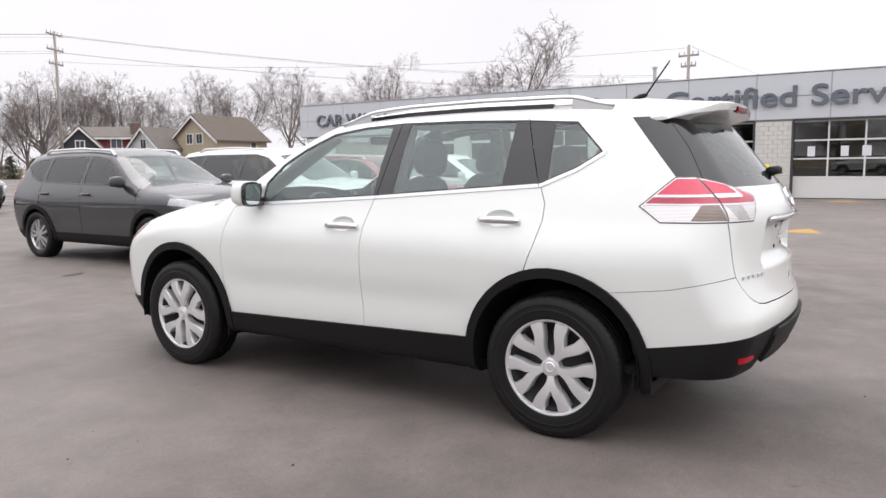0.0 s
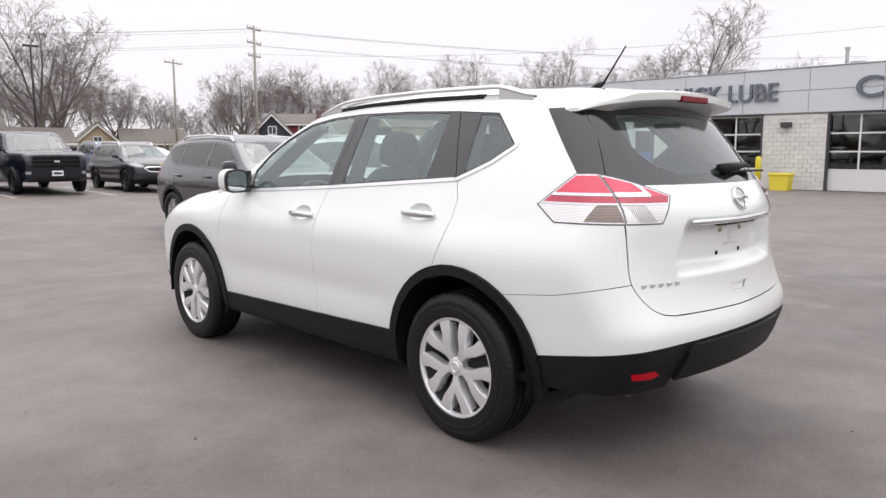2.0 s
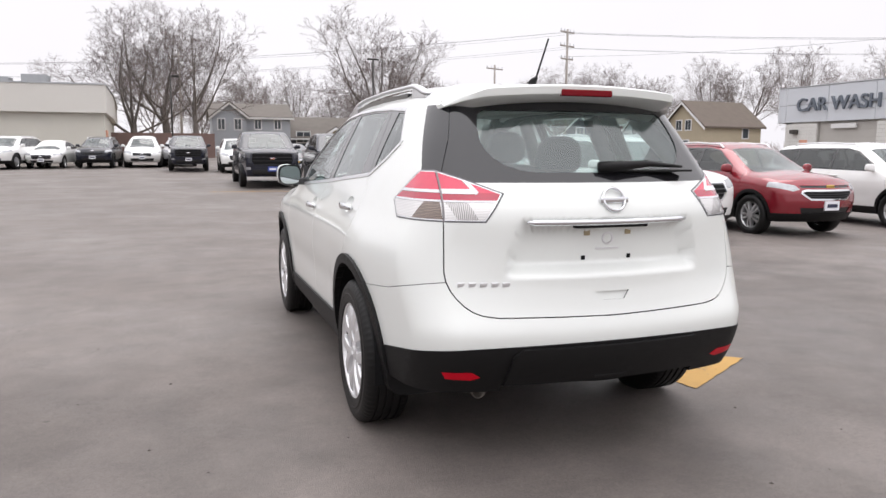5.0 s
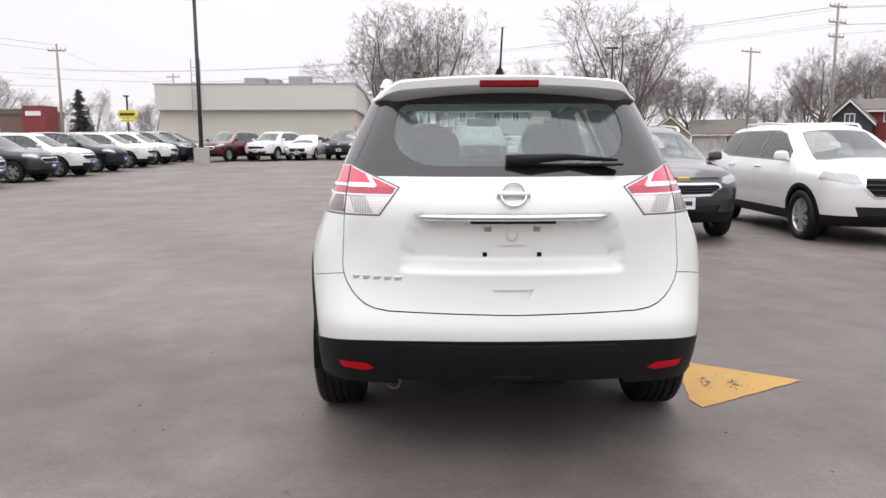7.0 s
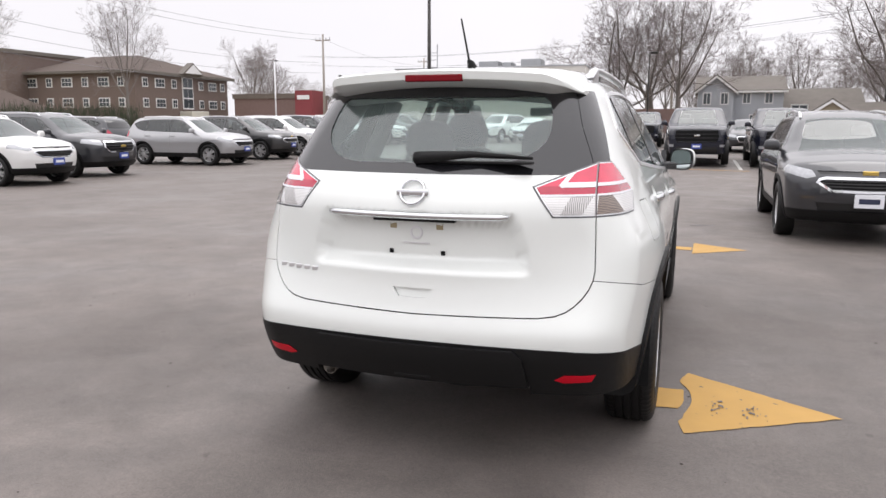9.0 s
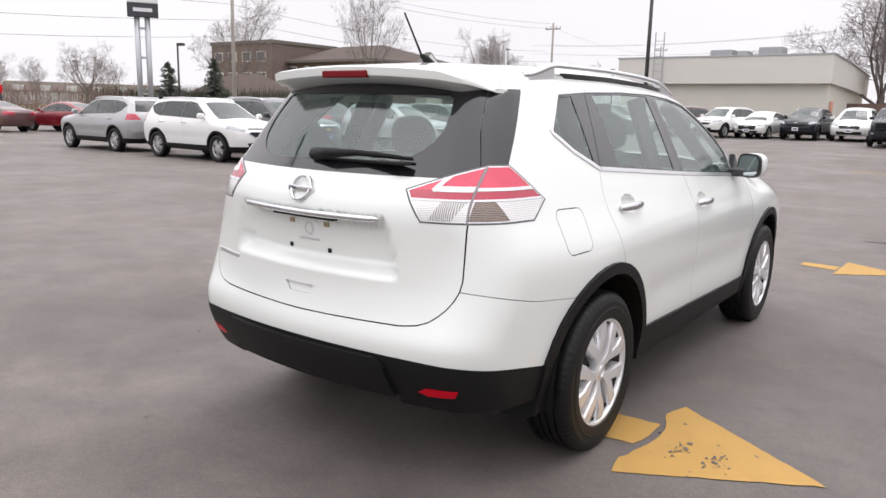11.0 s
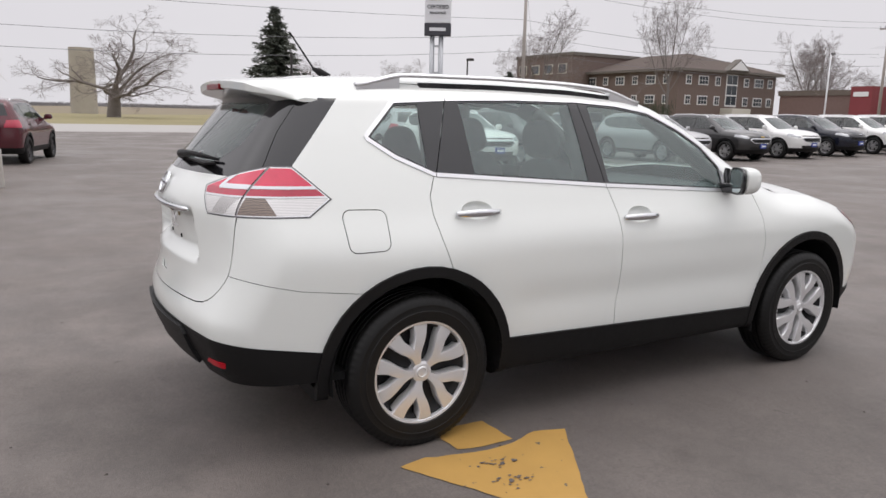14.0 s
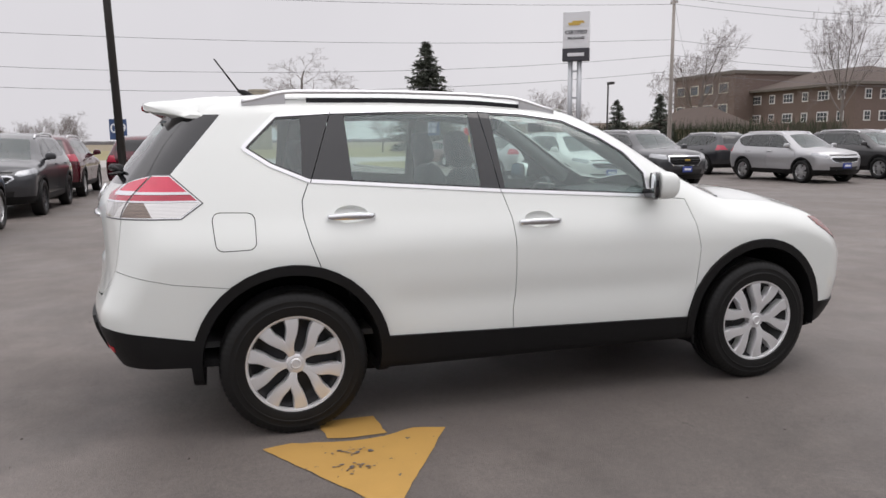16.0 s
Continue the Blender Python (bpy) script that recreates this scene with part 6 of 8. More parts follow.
    for sd in (1, -1):
        for k, cy in enumerate(s["axle"]):
            r = s["r"]
            wm = pose(sd * (wide - 0.115), cy, r - 0.005, 0, 0, 0 if sd > 0 else 180) @ pose(0, 0, 0, 17 * k + 31 * sd) @ Matrix.Diagonal((1, r, r, 1))
            t = add_child("wheel", W_TYRE, car, None, wm)
            add_child("rim", W_RIM, t, ALLOYD if dark_rims else None)
            add_child("brake", W_BACK, t)
    return car


# near rows
vehicle("suv", "grey", 3.0, 7.1, 180, "dark grey crossover with gold emblem parked on the lot")
vehicle("big_suv", "white", 5.87, 6.95, 180, "white three-row suv with dark lower cladding")
vehicle("suv", "red", 8.75, 7.05, 180, "red crossover with chrome-edged grille")
vehicle("big_suv", "white", 12.55, 7.35, 180, "white suv with bright trim beside the service building")
vehicle("pickup", "black", 1.05, 23.0, 180, "black full-size pickup with blocked-out grille", plate="blue", dark_rims=True)
vehicle("pickup", "black", 3.75, 23.0, 180, "black full-size pickup with pale front plate", dark_rims=True)
vehicle("suv", "grey", 6.97, 22.45, 180, "dark grey crossover with black roof bars", dark_rims=True)
vehicle("pickup", "black", -1.55, 35.6, 180, "black mid-size pickup with red emblem", dark_rims=True, scale=0.92)
vehicle("small_suv", "white", 0.75, 33.4, 180, "small white crossover between pickups")
vehicle("sedan", "grey", 3.2, 31.5, 180, "grey sedan behind the pickups")
vehicle("sedan", "white", 9.2, 26.5, 180, "white sedan behind the crossovers")
vehicle("sedan", "silver", 12.4, 19.1, 150, "silver sedan on the far side of the lot")
vehicle("small_suv", "silver", 4.7, 31.0, 180, "silver crossover in the second row")
vehicle("suv", "blue", 8.8, 30.0, 180, "slate blue crossover in the second row")
vehicle("sedan", "white", -8.3, 39.3, 172, "white sedan before the pale flat-roofed building")
vehicle("suv", "black", -6.1, 39.6, 176, "black crossover before the pale flat-roofed building", dark_rims=True)
vehicle("minivan", "white", -3.9, 40.4, 180, "white minivan before the brick fence")
vehicle("suv", "silver", -2.0, 41.5, 180, "silver crossover before the brick fence")
vehicle("suv", "white", -10.15, 38.4, 165, "white suv before the pale flat-roofed building")
vehicle("suv", "maroon", -12.55, 37.6, 160, "dark red crossover before the pale flat-roofed building")
vehicle("sedan", "white", 14.5, 27.5, 200, "white sedan by the pole")

# long row that faces the lot
ROW = [("suv", "white", -15.35, 8.5, "white crossover with a blue front plate"), ("big_suv", "grey", -16.25, 11.4, "dark grey suv with a broad chrome grille"), ("suv", "silver", -16.1, 16.9, "silver crossover with a blue front plate"), ("suv", "brown", -16.2, 20.2, "dark grey crossover with a blue front plate"), ("suv", "white", -16.3, 23.3, "white crossover in the long row"), ("suv", "black", -16.4, 26.5, "black crossover in the long row"), ("suv", "white", -16.5, 30.0, "white crossover in the long row"), ("suv", "white", -16.6, 33.2, "white crossover in the long row"), ("suv", "grey", -16.7, 36.3, "dark grey crossover near the lamp pole"), ("suv", "brown", -16.8, 39.3, "dark grey crossover near the lamp pole")]
for kind, colour, x, y, lab in ROW:
    vehicle(kind, colour, x + (0.15 if y > 15 else 0.0), y + (0.2 if y > 15 else 0.0), -90, lab, plate="blue")
vehicle("suv", "silver", -20.6, 8.65, 90, "older silver crossover seen from behind", plate=None)
vehicle("big_suv", "black", -21.6, 14.0, 90, "black suv seen from behind", plate=None)
vehicle("suv", "grey", -22.0, 18.0, 90, "dark grey crossover behind the row", plate=None)
vehicle("sedan", "copper", -36.3, 11.05, 108, "copper brown sedan by the grass island", plate=None)
vehicle("sedan", "red", -35.1, 14.2, 108, "red sedan by the grass island", plate=None)
vehicle("small_suv", "maroon", -19.4, -3.2, 76, "dark red small crossover driving lane side", plate=None, dark_rims=True)
vehicle("suv", "grey", -13.5, -5.85, -90, "dark grey crossover by the lamp pole", dark_rims=True)
vehicle("suv", "maroon", -18.9, -5.9, 90, "dark red crossover seen from behind", plate=None)
vehicle("small_suv", "blue", -8.3, -6.0, 90, "slate blue crossover by the lamp pole", plate=None)


# ---- service building ----
FASCIA = material("silver_grey_panel", (0.60, 0.625, 0.66), 0.4, 0.1, var=0.04, scale=0.8, fine=12)
BLOCK = material("white_split_block", (0.66, 0.65, 0.62), 0.85, var=0.12, scale=3, bump=0.5, fine=40, rand=0.06)
LETTER = material("grey_sign_letter", (0.13, 0.15, 0.18), 0.45)
FRAMEW = material("white_door_frame", (0.70, 0.70, 0.69), 0.5, var=0.04, scale=3)
FRAMED = material("dark_door_frame", (0.05, 0.05, 0.055), 0.5)
SHOPGLASS = glass("workshop_glass", (0.52, 0.55, 0.55), ior=1.7)
SHOPIN = material("workshop_interior", (0.20, 0.19, 0.18), 0.9, var=0.6, scale=0.7, fine=4)
BEIGE = material("beige_roll_door", (0.46, 0.44, 0.41), 0.6, var=0.06, scale=2)
YPAINT = material("safety_yellow", (0.72, 0.60, 0.05), 0.5, var=0.1, scale=6)
LAMPB = material("bronze_lamp", (0.05, 0.045, 0.04), 0.5)
POSTER = material("blue_poster", (0.18, 0.42, 0.60), 0.5, var=0.5, scale=3, fine=14)
POSTER2 = material("warm_poster", (0.62, 0.30, 0.20), 0.5, var=0.5, scale=3, fine=14)
SILVERM = material("galvanised_metal", (0.42, 0.43, 0.45), 0.4, 0.6, var=0.1, scale=4)
FX = 32.0


def words(name, text, size, m, mat, parent, depth=0.05):
    cu = bpy.data.curves.new(name, "FONT")
    cu.body, cu.size, cu.extrude, cu.offset = text, size, depth / 2, 0.012 * size
    cu.align_x = "LEFT"
    tmp = bpy.data.objects.new(name, cu)
    scene.collection.objects.link(tmp)
    dg = bpy.context.evaluated_depsgraph_get()
    me = bpy.data.meshes.new_from_object(tmp.evaluated_get(dg))
    bpy.data.objects.remove(tmp)
    me.materials.clear()
    me.materials.append(mat)
    xs = [v.co.x for v in me.vertices]
    ob = new(name, me)
    ob.matrix_basis = m
    if parent is not None:
        ob.parent = parent
    return ob, max(xs) - min(xs), min(xs)


def single_letters(ob):
    """Splits a word into one mesh a letter (a dot stays with its stem)."""
    src = ob.data
    root = list(range(len(src.vertices)))

    def find(i):
        while root[i] != i:
            root[i] = root[root[i]]
            i = root[i]
        return i

    for e in src.edges:
        a, b = find(e.vertices[0]), find(e.vertices[1])
        if a != b:
            root[a] = b
    span = {}
    for v in src.vertices:
        r = find(v.index)
        lo, hi = span.get(r, (1e9, -1e9))
        span[r] = (min(lo, v.co.x), max(hi, v.co.x))
    groups = []
    for r, (lo, hi) in sorted(span.items(), key=lambda q: q[1][0]):
        g = groups[-1] if groups else None
        if g and min(hi, g[1]) - max(lo, g[0]) > 0.4 * min(hi - lo, g[1] - g[0]):
            g[0], g[1] = min(lo, g[0]), max(hi, g[1])
            g[2].add(r)
        else:
            groups.append([lo, hi, {r}])
    res = []
    for lo, hi, rs in groups:
        ids = {v.index: None for v in src.vertices if find(v.index) in rs}
        for n, i in enumerate(ids):
            ids[i] = n
        me = bpy.data.meshes.new("letter")
        me.from_pydata([tuple(src.vertices[i].co) for i in ids], [], [[ids[i] for i in f.vertices] for f in src.polygons if f.vertices[0] in ids])
        me.materials.append(src.materials[0])
        res.append(me)
    bpy.data.objects.remove(ob)
    return res


FACE = Matrix(((0, 0, -1, 0), (-1, 0, 0, 0), (0, 1, 0, 0), (0, 0, 0, 1)))  # reads towards -y, faces -x

svc = empty("service_building", pose(FX, 8, gz(8, FX)), "low service building with silver fascia, white block wall and glazed bays", "building")


def local(bm):
    bmesh.ops.transform(bm, matrix=pose(-FX, -8, 0), verts=bm.verts)
    return bm


Y0, Y1, ZB, ZT = -16.0, 30.6, 3.50, 5.50
BAYS = [(-5.6, 1.45, 5), (3.05, 8.1, 4), (11.03, 15.04, 3), (-14.0, -8.0, 4)]
DOORS = [(16.65, 18.0, True), (18.97, 20.30, False)]
GAR = (23.85, 27.7)
openings = sorted([(a, b) for a, b, _ in BAYS] + [(a, b) for a, b, _ in DOORS] + [GAR])
# wall behind the blocks, with its openings left free
spans, y = [], Y0
for a, b in openings:
    spans.append((y, a))
    y = b
spans.append((y, Y1 - 0.6))
for a, b in spans:
    bm = bmesh.new()
    box(bm, (FX + 0.06, a, 0), (FX + 0.36, b, ZB + 0.3))
    part("wall_core", local(bm), KERB, svc)
bm = bmesh.new()
box(bm, (FX + 0.06, Y1 - 0.9, 0), (FX + 14, Y1 - 0.6, ZB + 0.3))
part("side_wall", local(bm), BLOCK, svc)
bm = bmesh.new()
box(bm, (FX + 0.2, Y0, ZB - 0.02), (FX + 14, Y1 - 0.1, ZT - 0.15))
part("roof", local(bm), KERB, svc)
bm = bmesh.new()
box(bm, (FX + 7.0, Y0, 0.02), (FX + 7.2, Y1 - 1, ZB - 0.05))
part("back_partition", local(bm), SHOPIN, svc)
bm = bmesh.new()
box(bm, (FX + 0.36, Y0, 0.0), (FX + 7.0, Y1 - 1, 0.02))
part("shop_floor", local(bm), SHOPIN, svc)
# fascia panels in two courses
k = 0
py = -15.0
pm = simple_mesh("fascia_panel", lambda bm: box(bm, (-0.06, -1.485, -0.485), (0.10, 1.485, 0.485), 0.012), FASCIA)
while py < Y1:
    w = min(3.0, Y1 - py)
    for zc in (ZB + 0.5, ZB + 1.5):
        o = add_child("fascia_panel", pm, svc, None, pose(0, py + w / 2 - 8, zc) @ Matrix.Diagonal((1, w / 3.0, 1.0, 1)))
    py += 3.0
bm = bmesh.new()
box(bm, (FX - 0.02, Y0, ZB + 0.01), (FX + 0.2, Y1 - 0.02, ZT - 0.01))
part("fascia_backing", local(bm), SILVERM, svc)
bm = bmesh.new()
box(bm, (FX + 0.05, Y1 - 0.12, ZB), (FX + 14, Y1, ZT), 0.01)
part("fascia_return", local(bm), FASCIA, svc)
bm = bmesh.new()
box(bm, (FX - 0.09, Y0, ZT), (FX + 0.25, Y1 + 0.02, ZT + 0.05), 0.01)
part("fascia_cap", local(bm), SILVERM, svc)
# split-face blocks
bmesh_block = simple_mesh("block", lambda bm: box(bm, (-0.055, -0.196, -0.096), (0.05, 0.196, 0.096), 0.008), BLOCK)
rest_v, rest_f = [], []
count = 0
for a, b in spans:
    for row in range(17):
        z = 0.1 + 0.2 * row + 0.02
        if z > ZB - 0.05:
            break
        yy = a - (0.2 if row % 2 else 0.0)
        while yy < b - 0.02:
            lo, hi = max(yy, a), min(yy + 0.4, b)
            if hi - lo > 0.06:
                near = 8.0 < lo < 16.7
                if near and count < 290:
                    add_child("block", bmesh_block, svc, None, pose(0.02 + random.uniform(-0.008, 0.008), (lo + hi) / 2 - 8, z) @ Matrix.Diagonal((1, (hi - lo) / 0.4, 1, 1)))
                    count += 1
                else:
                    n0 = len(rest_v)
                    x = FX - 0.035 + random.uniform(-0.008, 0.008)
                    q = 0.006
                    rest_v += [(x, lo + q, z - 0.094), (x, hi - q, z - 0.094), (x, hi - q, z + 0.094), (x, lo + q, z + 0.094), (FX + 0.07, lo + q, z - 0.094), (FX + 0.07, hi - q, z - 0.094), (FX + 0.07, hi - q, z + 0.094), (FX + 0.07, lo + q, z + 0.094)]
                    rest_f += [tuple(n0 + i for i in f) for f in ((3, 2, 1, 0), (0, 1, 5, 4), (1, 2, 6, 5), (2, 3, 7, 6), (3, 0, 4, 7))]
            yy += 0.4
o = mesh_object("blockwork", [(x - FX, y - 8, z) for x, y, z in rest_v], [tuple(f) for f in rest_f], BLOCK, svc)
tagged(o, kind="stuff")


def overhead_door(a, b, cols):
    """Sectional bay door: glazed rows over a solid foot panel."""
    x = FX + 0.16
    w = (b - a) / cols
    rows = [(0.95, 1.76), (1.76, 2.57), (2.57, 3.38)]
    frame = part("bay_door", local(box_mesh([((x, a, 0.03), (x + 0.05, b, 0.95))])), FRAMEW, svc, "white sectional door with glazed rows")
    for i in range(cols + 1):
        yy = a + i * w
        bars = box_mesh([((x - 0.015, max(a, yy - 0.035), 0.95), (x + 0.05, min(b, yy + 0.035), 3.42))])
        part("mullion", local(bars), FRAMEW, frame)
    for z in (0.95, 1.76, 2.57, 3.40):
        part("rail", local(box_mesh([((x - 0.012, a, z - 0.035), (x + 0.05, b, z + 0.035))])), FRAMEW, frame)
    for i in range(cols):
        for z0, z1 in rows:
            part("pane", local(box_mesh([((x + 0.02, a + i * w + 0.03, z0 + 0.03), (x + 0.026, a + (i + 1) * w - 0.03, z1 - 0.03))])), SHOPGLASS, frame)
    part("door_head", local(box_mesh([((FX - 0.03, a, 3.42), (FX + 0.2, b, 3.52))])), FRAMED, svc)
    for yy in (a, b):
        part("door_jamb", local(box_mesh([((FX - 0.05, yy - 0.05, 0), (FX + 0.2, yy + 0.05, 3.45))])), FRAMED, svc)


def box_mesh(boxes, bevel=0.0):
    bm = bmesh.new()
    for lo, hi in boxes:
        box(bm, lo, hi, bevel)
    return bm


for a, b, n in BAYS:
    overhead_door(a, b, n)
for a, b, dark in DOORS:
    x = FX + 0.1
    d = part("entry_door", local(box_mesh([((x, a, 0.02), (x + 0.05, a + 0.10, 2.95)), ((x, b - 0.10, 0.02), (x + 0.05, b, 2.95)), ((x, a, 0.02), (x + 0.05, b, 0.30)), ((x, a, 2.85), (x + 0.05, b, 3.0))])), FRAMEW, svc, "white framed glass entry door")
    part("pane", local(box_mesh([((x + 0.02, a + 0.1, 0.3), (x + 0.026, b - 0.1, 2.85))])), SHOPGLASS, d)
    part("transom", local(box_mesh([((x + 0.02, a, 3.02), (x + 0.03, b, 3.48))])), GLOSSB, svc)
    if dark:
        part("door_notice", local(box_mesh([((x - 0.01, a + 0.25, 0.55), (x + 0.01, a + 0.85, 1.75))])), PLATEB, d, "blue notice on the door")
g = part("car_wash_door", local(box_mesh([((FX + 0.2, GAR[0], 0.02), (FX + 0.25, GAR[1], 3.5))])), BEIGE, svc, "closed beige roll door")
for k in range(8):
    z = 0.1 + 0.42 * k
    part("slat", local(box_mesh([((FX + 0.18, GAR[0] + 0.05, z), (FX + 0.2, GAR[1] - 0.05, z + 0.38))])), BEIGE, g)
part("door_sign", local(box_mesh([((FX - 0.02, GAR[0] + 1.3, 3.12), (FX + 0.1, GAR[0] + 2.9, 3.36))])), FRAMEW, svc)
for yy in (9.88, 22.26, 29.2):
    part("wall_lamp", local(box_mesh([((FX - 0.32, yy - 0.22, 2.86), (FX - 0.03, yy + 0.22, 3.10))], 0.03)), LAMPB, svc, "bronze wall lamp")
part("poster", local(box_mesh([((FX - 0.06, 21.3, 1.95), (FX - 0.035, 23.0, 2.65))])), POSTER, svc, "blue picture poster")
part("poster", local(box_mesh([((FX - 0.06, 20.5, 2.0), (FX - 0.035, 21.1, 2.4))])), POSTER2, svc, "warm coloured poster")
part("poster", local(box_mesh([((FX - 0.06, 28.3, 1.9), (FX - 0.035, 28.9, 2.5))])), POSTER2, svc, "warm coloured poster")
for a, w in ((-1.6, 0.34), (0.55, 0.3), (-0.75, 0.3), (3.6, 0.3)):
    part("notice", local(box_mesh([((FX + 0.13, a, 1.86), (FX + 0.15, a + w, 2.3))])), PLATE, svc, "paper notice on the glass")
for txt, ya, yb, z, hgt in (("CAR WASH", 29.1, 23.65, 4.14, 0.74), ("QUICK LUBE", 16.42, 10.35, 4.10, 0.84), ("Certified Service", 7.05, -3.9, 4.08, 0.92)):
    ob, w, x0 = words("letter", txt, hgt / 0.72, Matrix.Identity(4), LETTER, None, 0.12)
    k = (ya - yb) / w
    m = pose(-0.13, ya - 8, z) @ FACE @ Matrix.Diagonal((k, 1, 1, 1)) @ Matrix.Translation((-x0, 0, 0))
    for me in single_letters(ob):
        lt = new("letter", me)
        lt.parent = svc
        lt.matrix_basis = m
        lt["label"] = "dark grey raised letter on the fascia"
for yy, h in ((8.5, 6.5), (13.6, 5.85), (8.0, 5.8)):
    bm = bmesh.new()
    r = 0.09 if h > 6 else 0.25
    tube(bm, [(FX + 3, yy, ZT - 0.2), (FX + 3, yy, h)], r, 10)
    tube(bm, [(FX + 3, yy, h), (FX + 3, yy, h + 0.12)], r * 1.5, 10)
    part("roof_vent", local(bm), SILVERM, svc)
for x, y in ((31.1, 10.75), (31.0, 15.3), (31.0, 2.3)):
    bm = bmesh.new()
    g = gz(y, x)
    tube(bm, [(x, y, g), (x, y, g + 1.42), (x, y, g + 1.50), (x, y, g + 1.53)], [0.13, 0.13, 0.10, 0.03], 14)
    tagged(part("bollard", bm, YPAINT, None, "", True), "yellow steel bollard before a bay door", "bollard", "bollards")
bin_ = empty("salt_bin", pose(30.9, 9.6, gz(9.6, 30.9)) @ Matrix.Diagonal((0.78, 0.78, 0.85, 1)), "yellow plastic salt bin against the block wall", "bin")
bm = bmesh.new()
prism(bm, [(-0.48, 0), (0.48, 0), (0.58, 0.78), (-0.58, 0.78)], "x", -0.35, 0.35)
bmesh.ops.recalc_face_normals(bm, faces=bm.faces)
part("tub", bm, YPAINT, bin_)
part("lid", box_mesh([((-0.40, -0.62, 0.78), (0.40, 0.62, 0.92))], 0.04), YPAINT, bin_)

# ---- pale flat-roofed building beyond the far row ----
PALE = material("pale_metal_siding", (0.62, 0.60, 0.56), 0.6, var=0.05, scale=0.6, fine=9)
PALE2 = material("cream_block", (0.58, 0.56, 0.50), 0.8, var=0.06, scale=0.8, fine=9)
RTU = material("rooftop_unit", (0.33, 0.34, 0.35), 0.5, 0.3, var=0.2, scale=2)
hall = empty("flat_roof_hall", pose(0, 46, 0), "long pale flat-roofed hall with a broad upper band", "building")
bm = bmesh.new()
prism(bm, [(-19.7, 0.0), (-6.4, 0.0), (-6.9, 9.0), (-8.0, 26.0), (-19.7, 26.0)], "z", 0.2, 3.62)
part("lower_wall", bm, PALE2, hall)
bm = bmesh.new()
prism(bm, [(-19.8, -0.45), (-6.2, -0.45), (-6.6, 9.0), (-7.7, 26.4), (-19.8, 26.4)], "z", 3.62, 5.32)
part("upper_band", bm, PALE, hall)
bm = bmesh.new()
prism(bm, [(-19.9, -0.5), (-6.15, -0.5), (-6.5, 9.0), (-7.6, 26.5), (-19.9, 26.5)], "z", 5.32, 5.40)
part("coping", bm, SILVERM, hall)
part("side_door", box_mesh([((-6.60, 1.2, 0.5), (-6.40, 2.2, 2.6))]), POSTER2, hall, "rust coloured side door")
for x0, x1, h in ((-14.6, -13.1, 0.75), (-12.8, -12.1, 0.65), (-11.4, -9.9, 0.85), (-9.4, -8.4, 0.4)):
    part("rooftop_unit", box_mesh([((x0, 3, 5.3), (x1, 4.4, 5.3 + h))], 0.03), RTU, hall)
for k in range(6):
    part("ladder_rung", box_mesh([((-17.2, -0.62, 3.9 + 0.5 * k), (-16.6, -0.58, 3.94 + 0.5 * k))]), SILVERM, hall)
for x in (-17.2, -16.6):
    part("ladder_rail", box_mesh([((x - 0.03, -0.62, 3.0), (x + 0.03, -0.58, 7.0))]), SILVERM, hall)

# ---- houses ----
SHINGLE = material("grey_shingle", (0.15, 0.135, 0.12), 0.9, var=0.25, scale=1.5, fine=14)
SHINGLEB = material("brown_shingle", (0.130, 0.106, 0.088), 0.9, var=0.25, scale=1.5, fine=14)
TAN = material("tan_siding", (0.42, 0.36, 0.26), 0.7, var=0.08, scale=1, fine=8)
GREYS = material("grey_siding", (0.36, 0.38, 0.42), 0.7, var=0.08, scale=1, fine=8)
PALES = material("pale_siding", (0.58, 0.60, 0.62), 0.7, var=0.06, scale=1, fine=8)
REDS = material("red_siding", (0.20, 0.035, 0.04), 0.7, var=0.1, scale=1, fine=8)
DARKS = material("charcoal_siding", (0.04, 0.045, 0.06), 0.7, var=0.1, scale=1, fine=8)
TRIMW = material("white_trim", (0.70, 0.70, 0.70), 0.6)
BRICK = material("brown_brick", (0.155, 0.115, 0.101), 0.85, var=0.25, scale=3, fine=18)
REDBRICK = material("red_brick", (0.165, 0.108, 0.095), 0.85, var=0.25, scale=3, fine=18)
PANEDARK = material("dark_window_pane", (0.05, 0.06, 0.07), 0.12, coat=0.5)


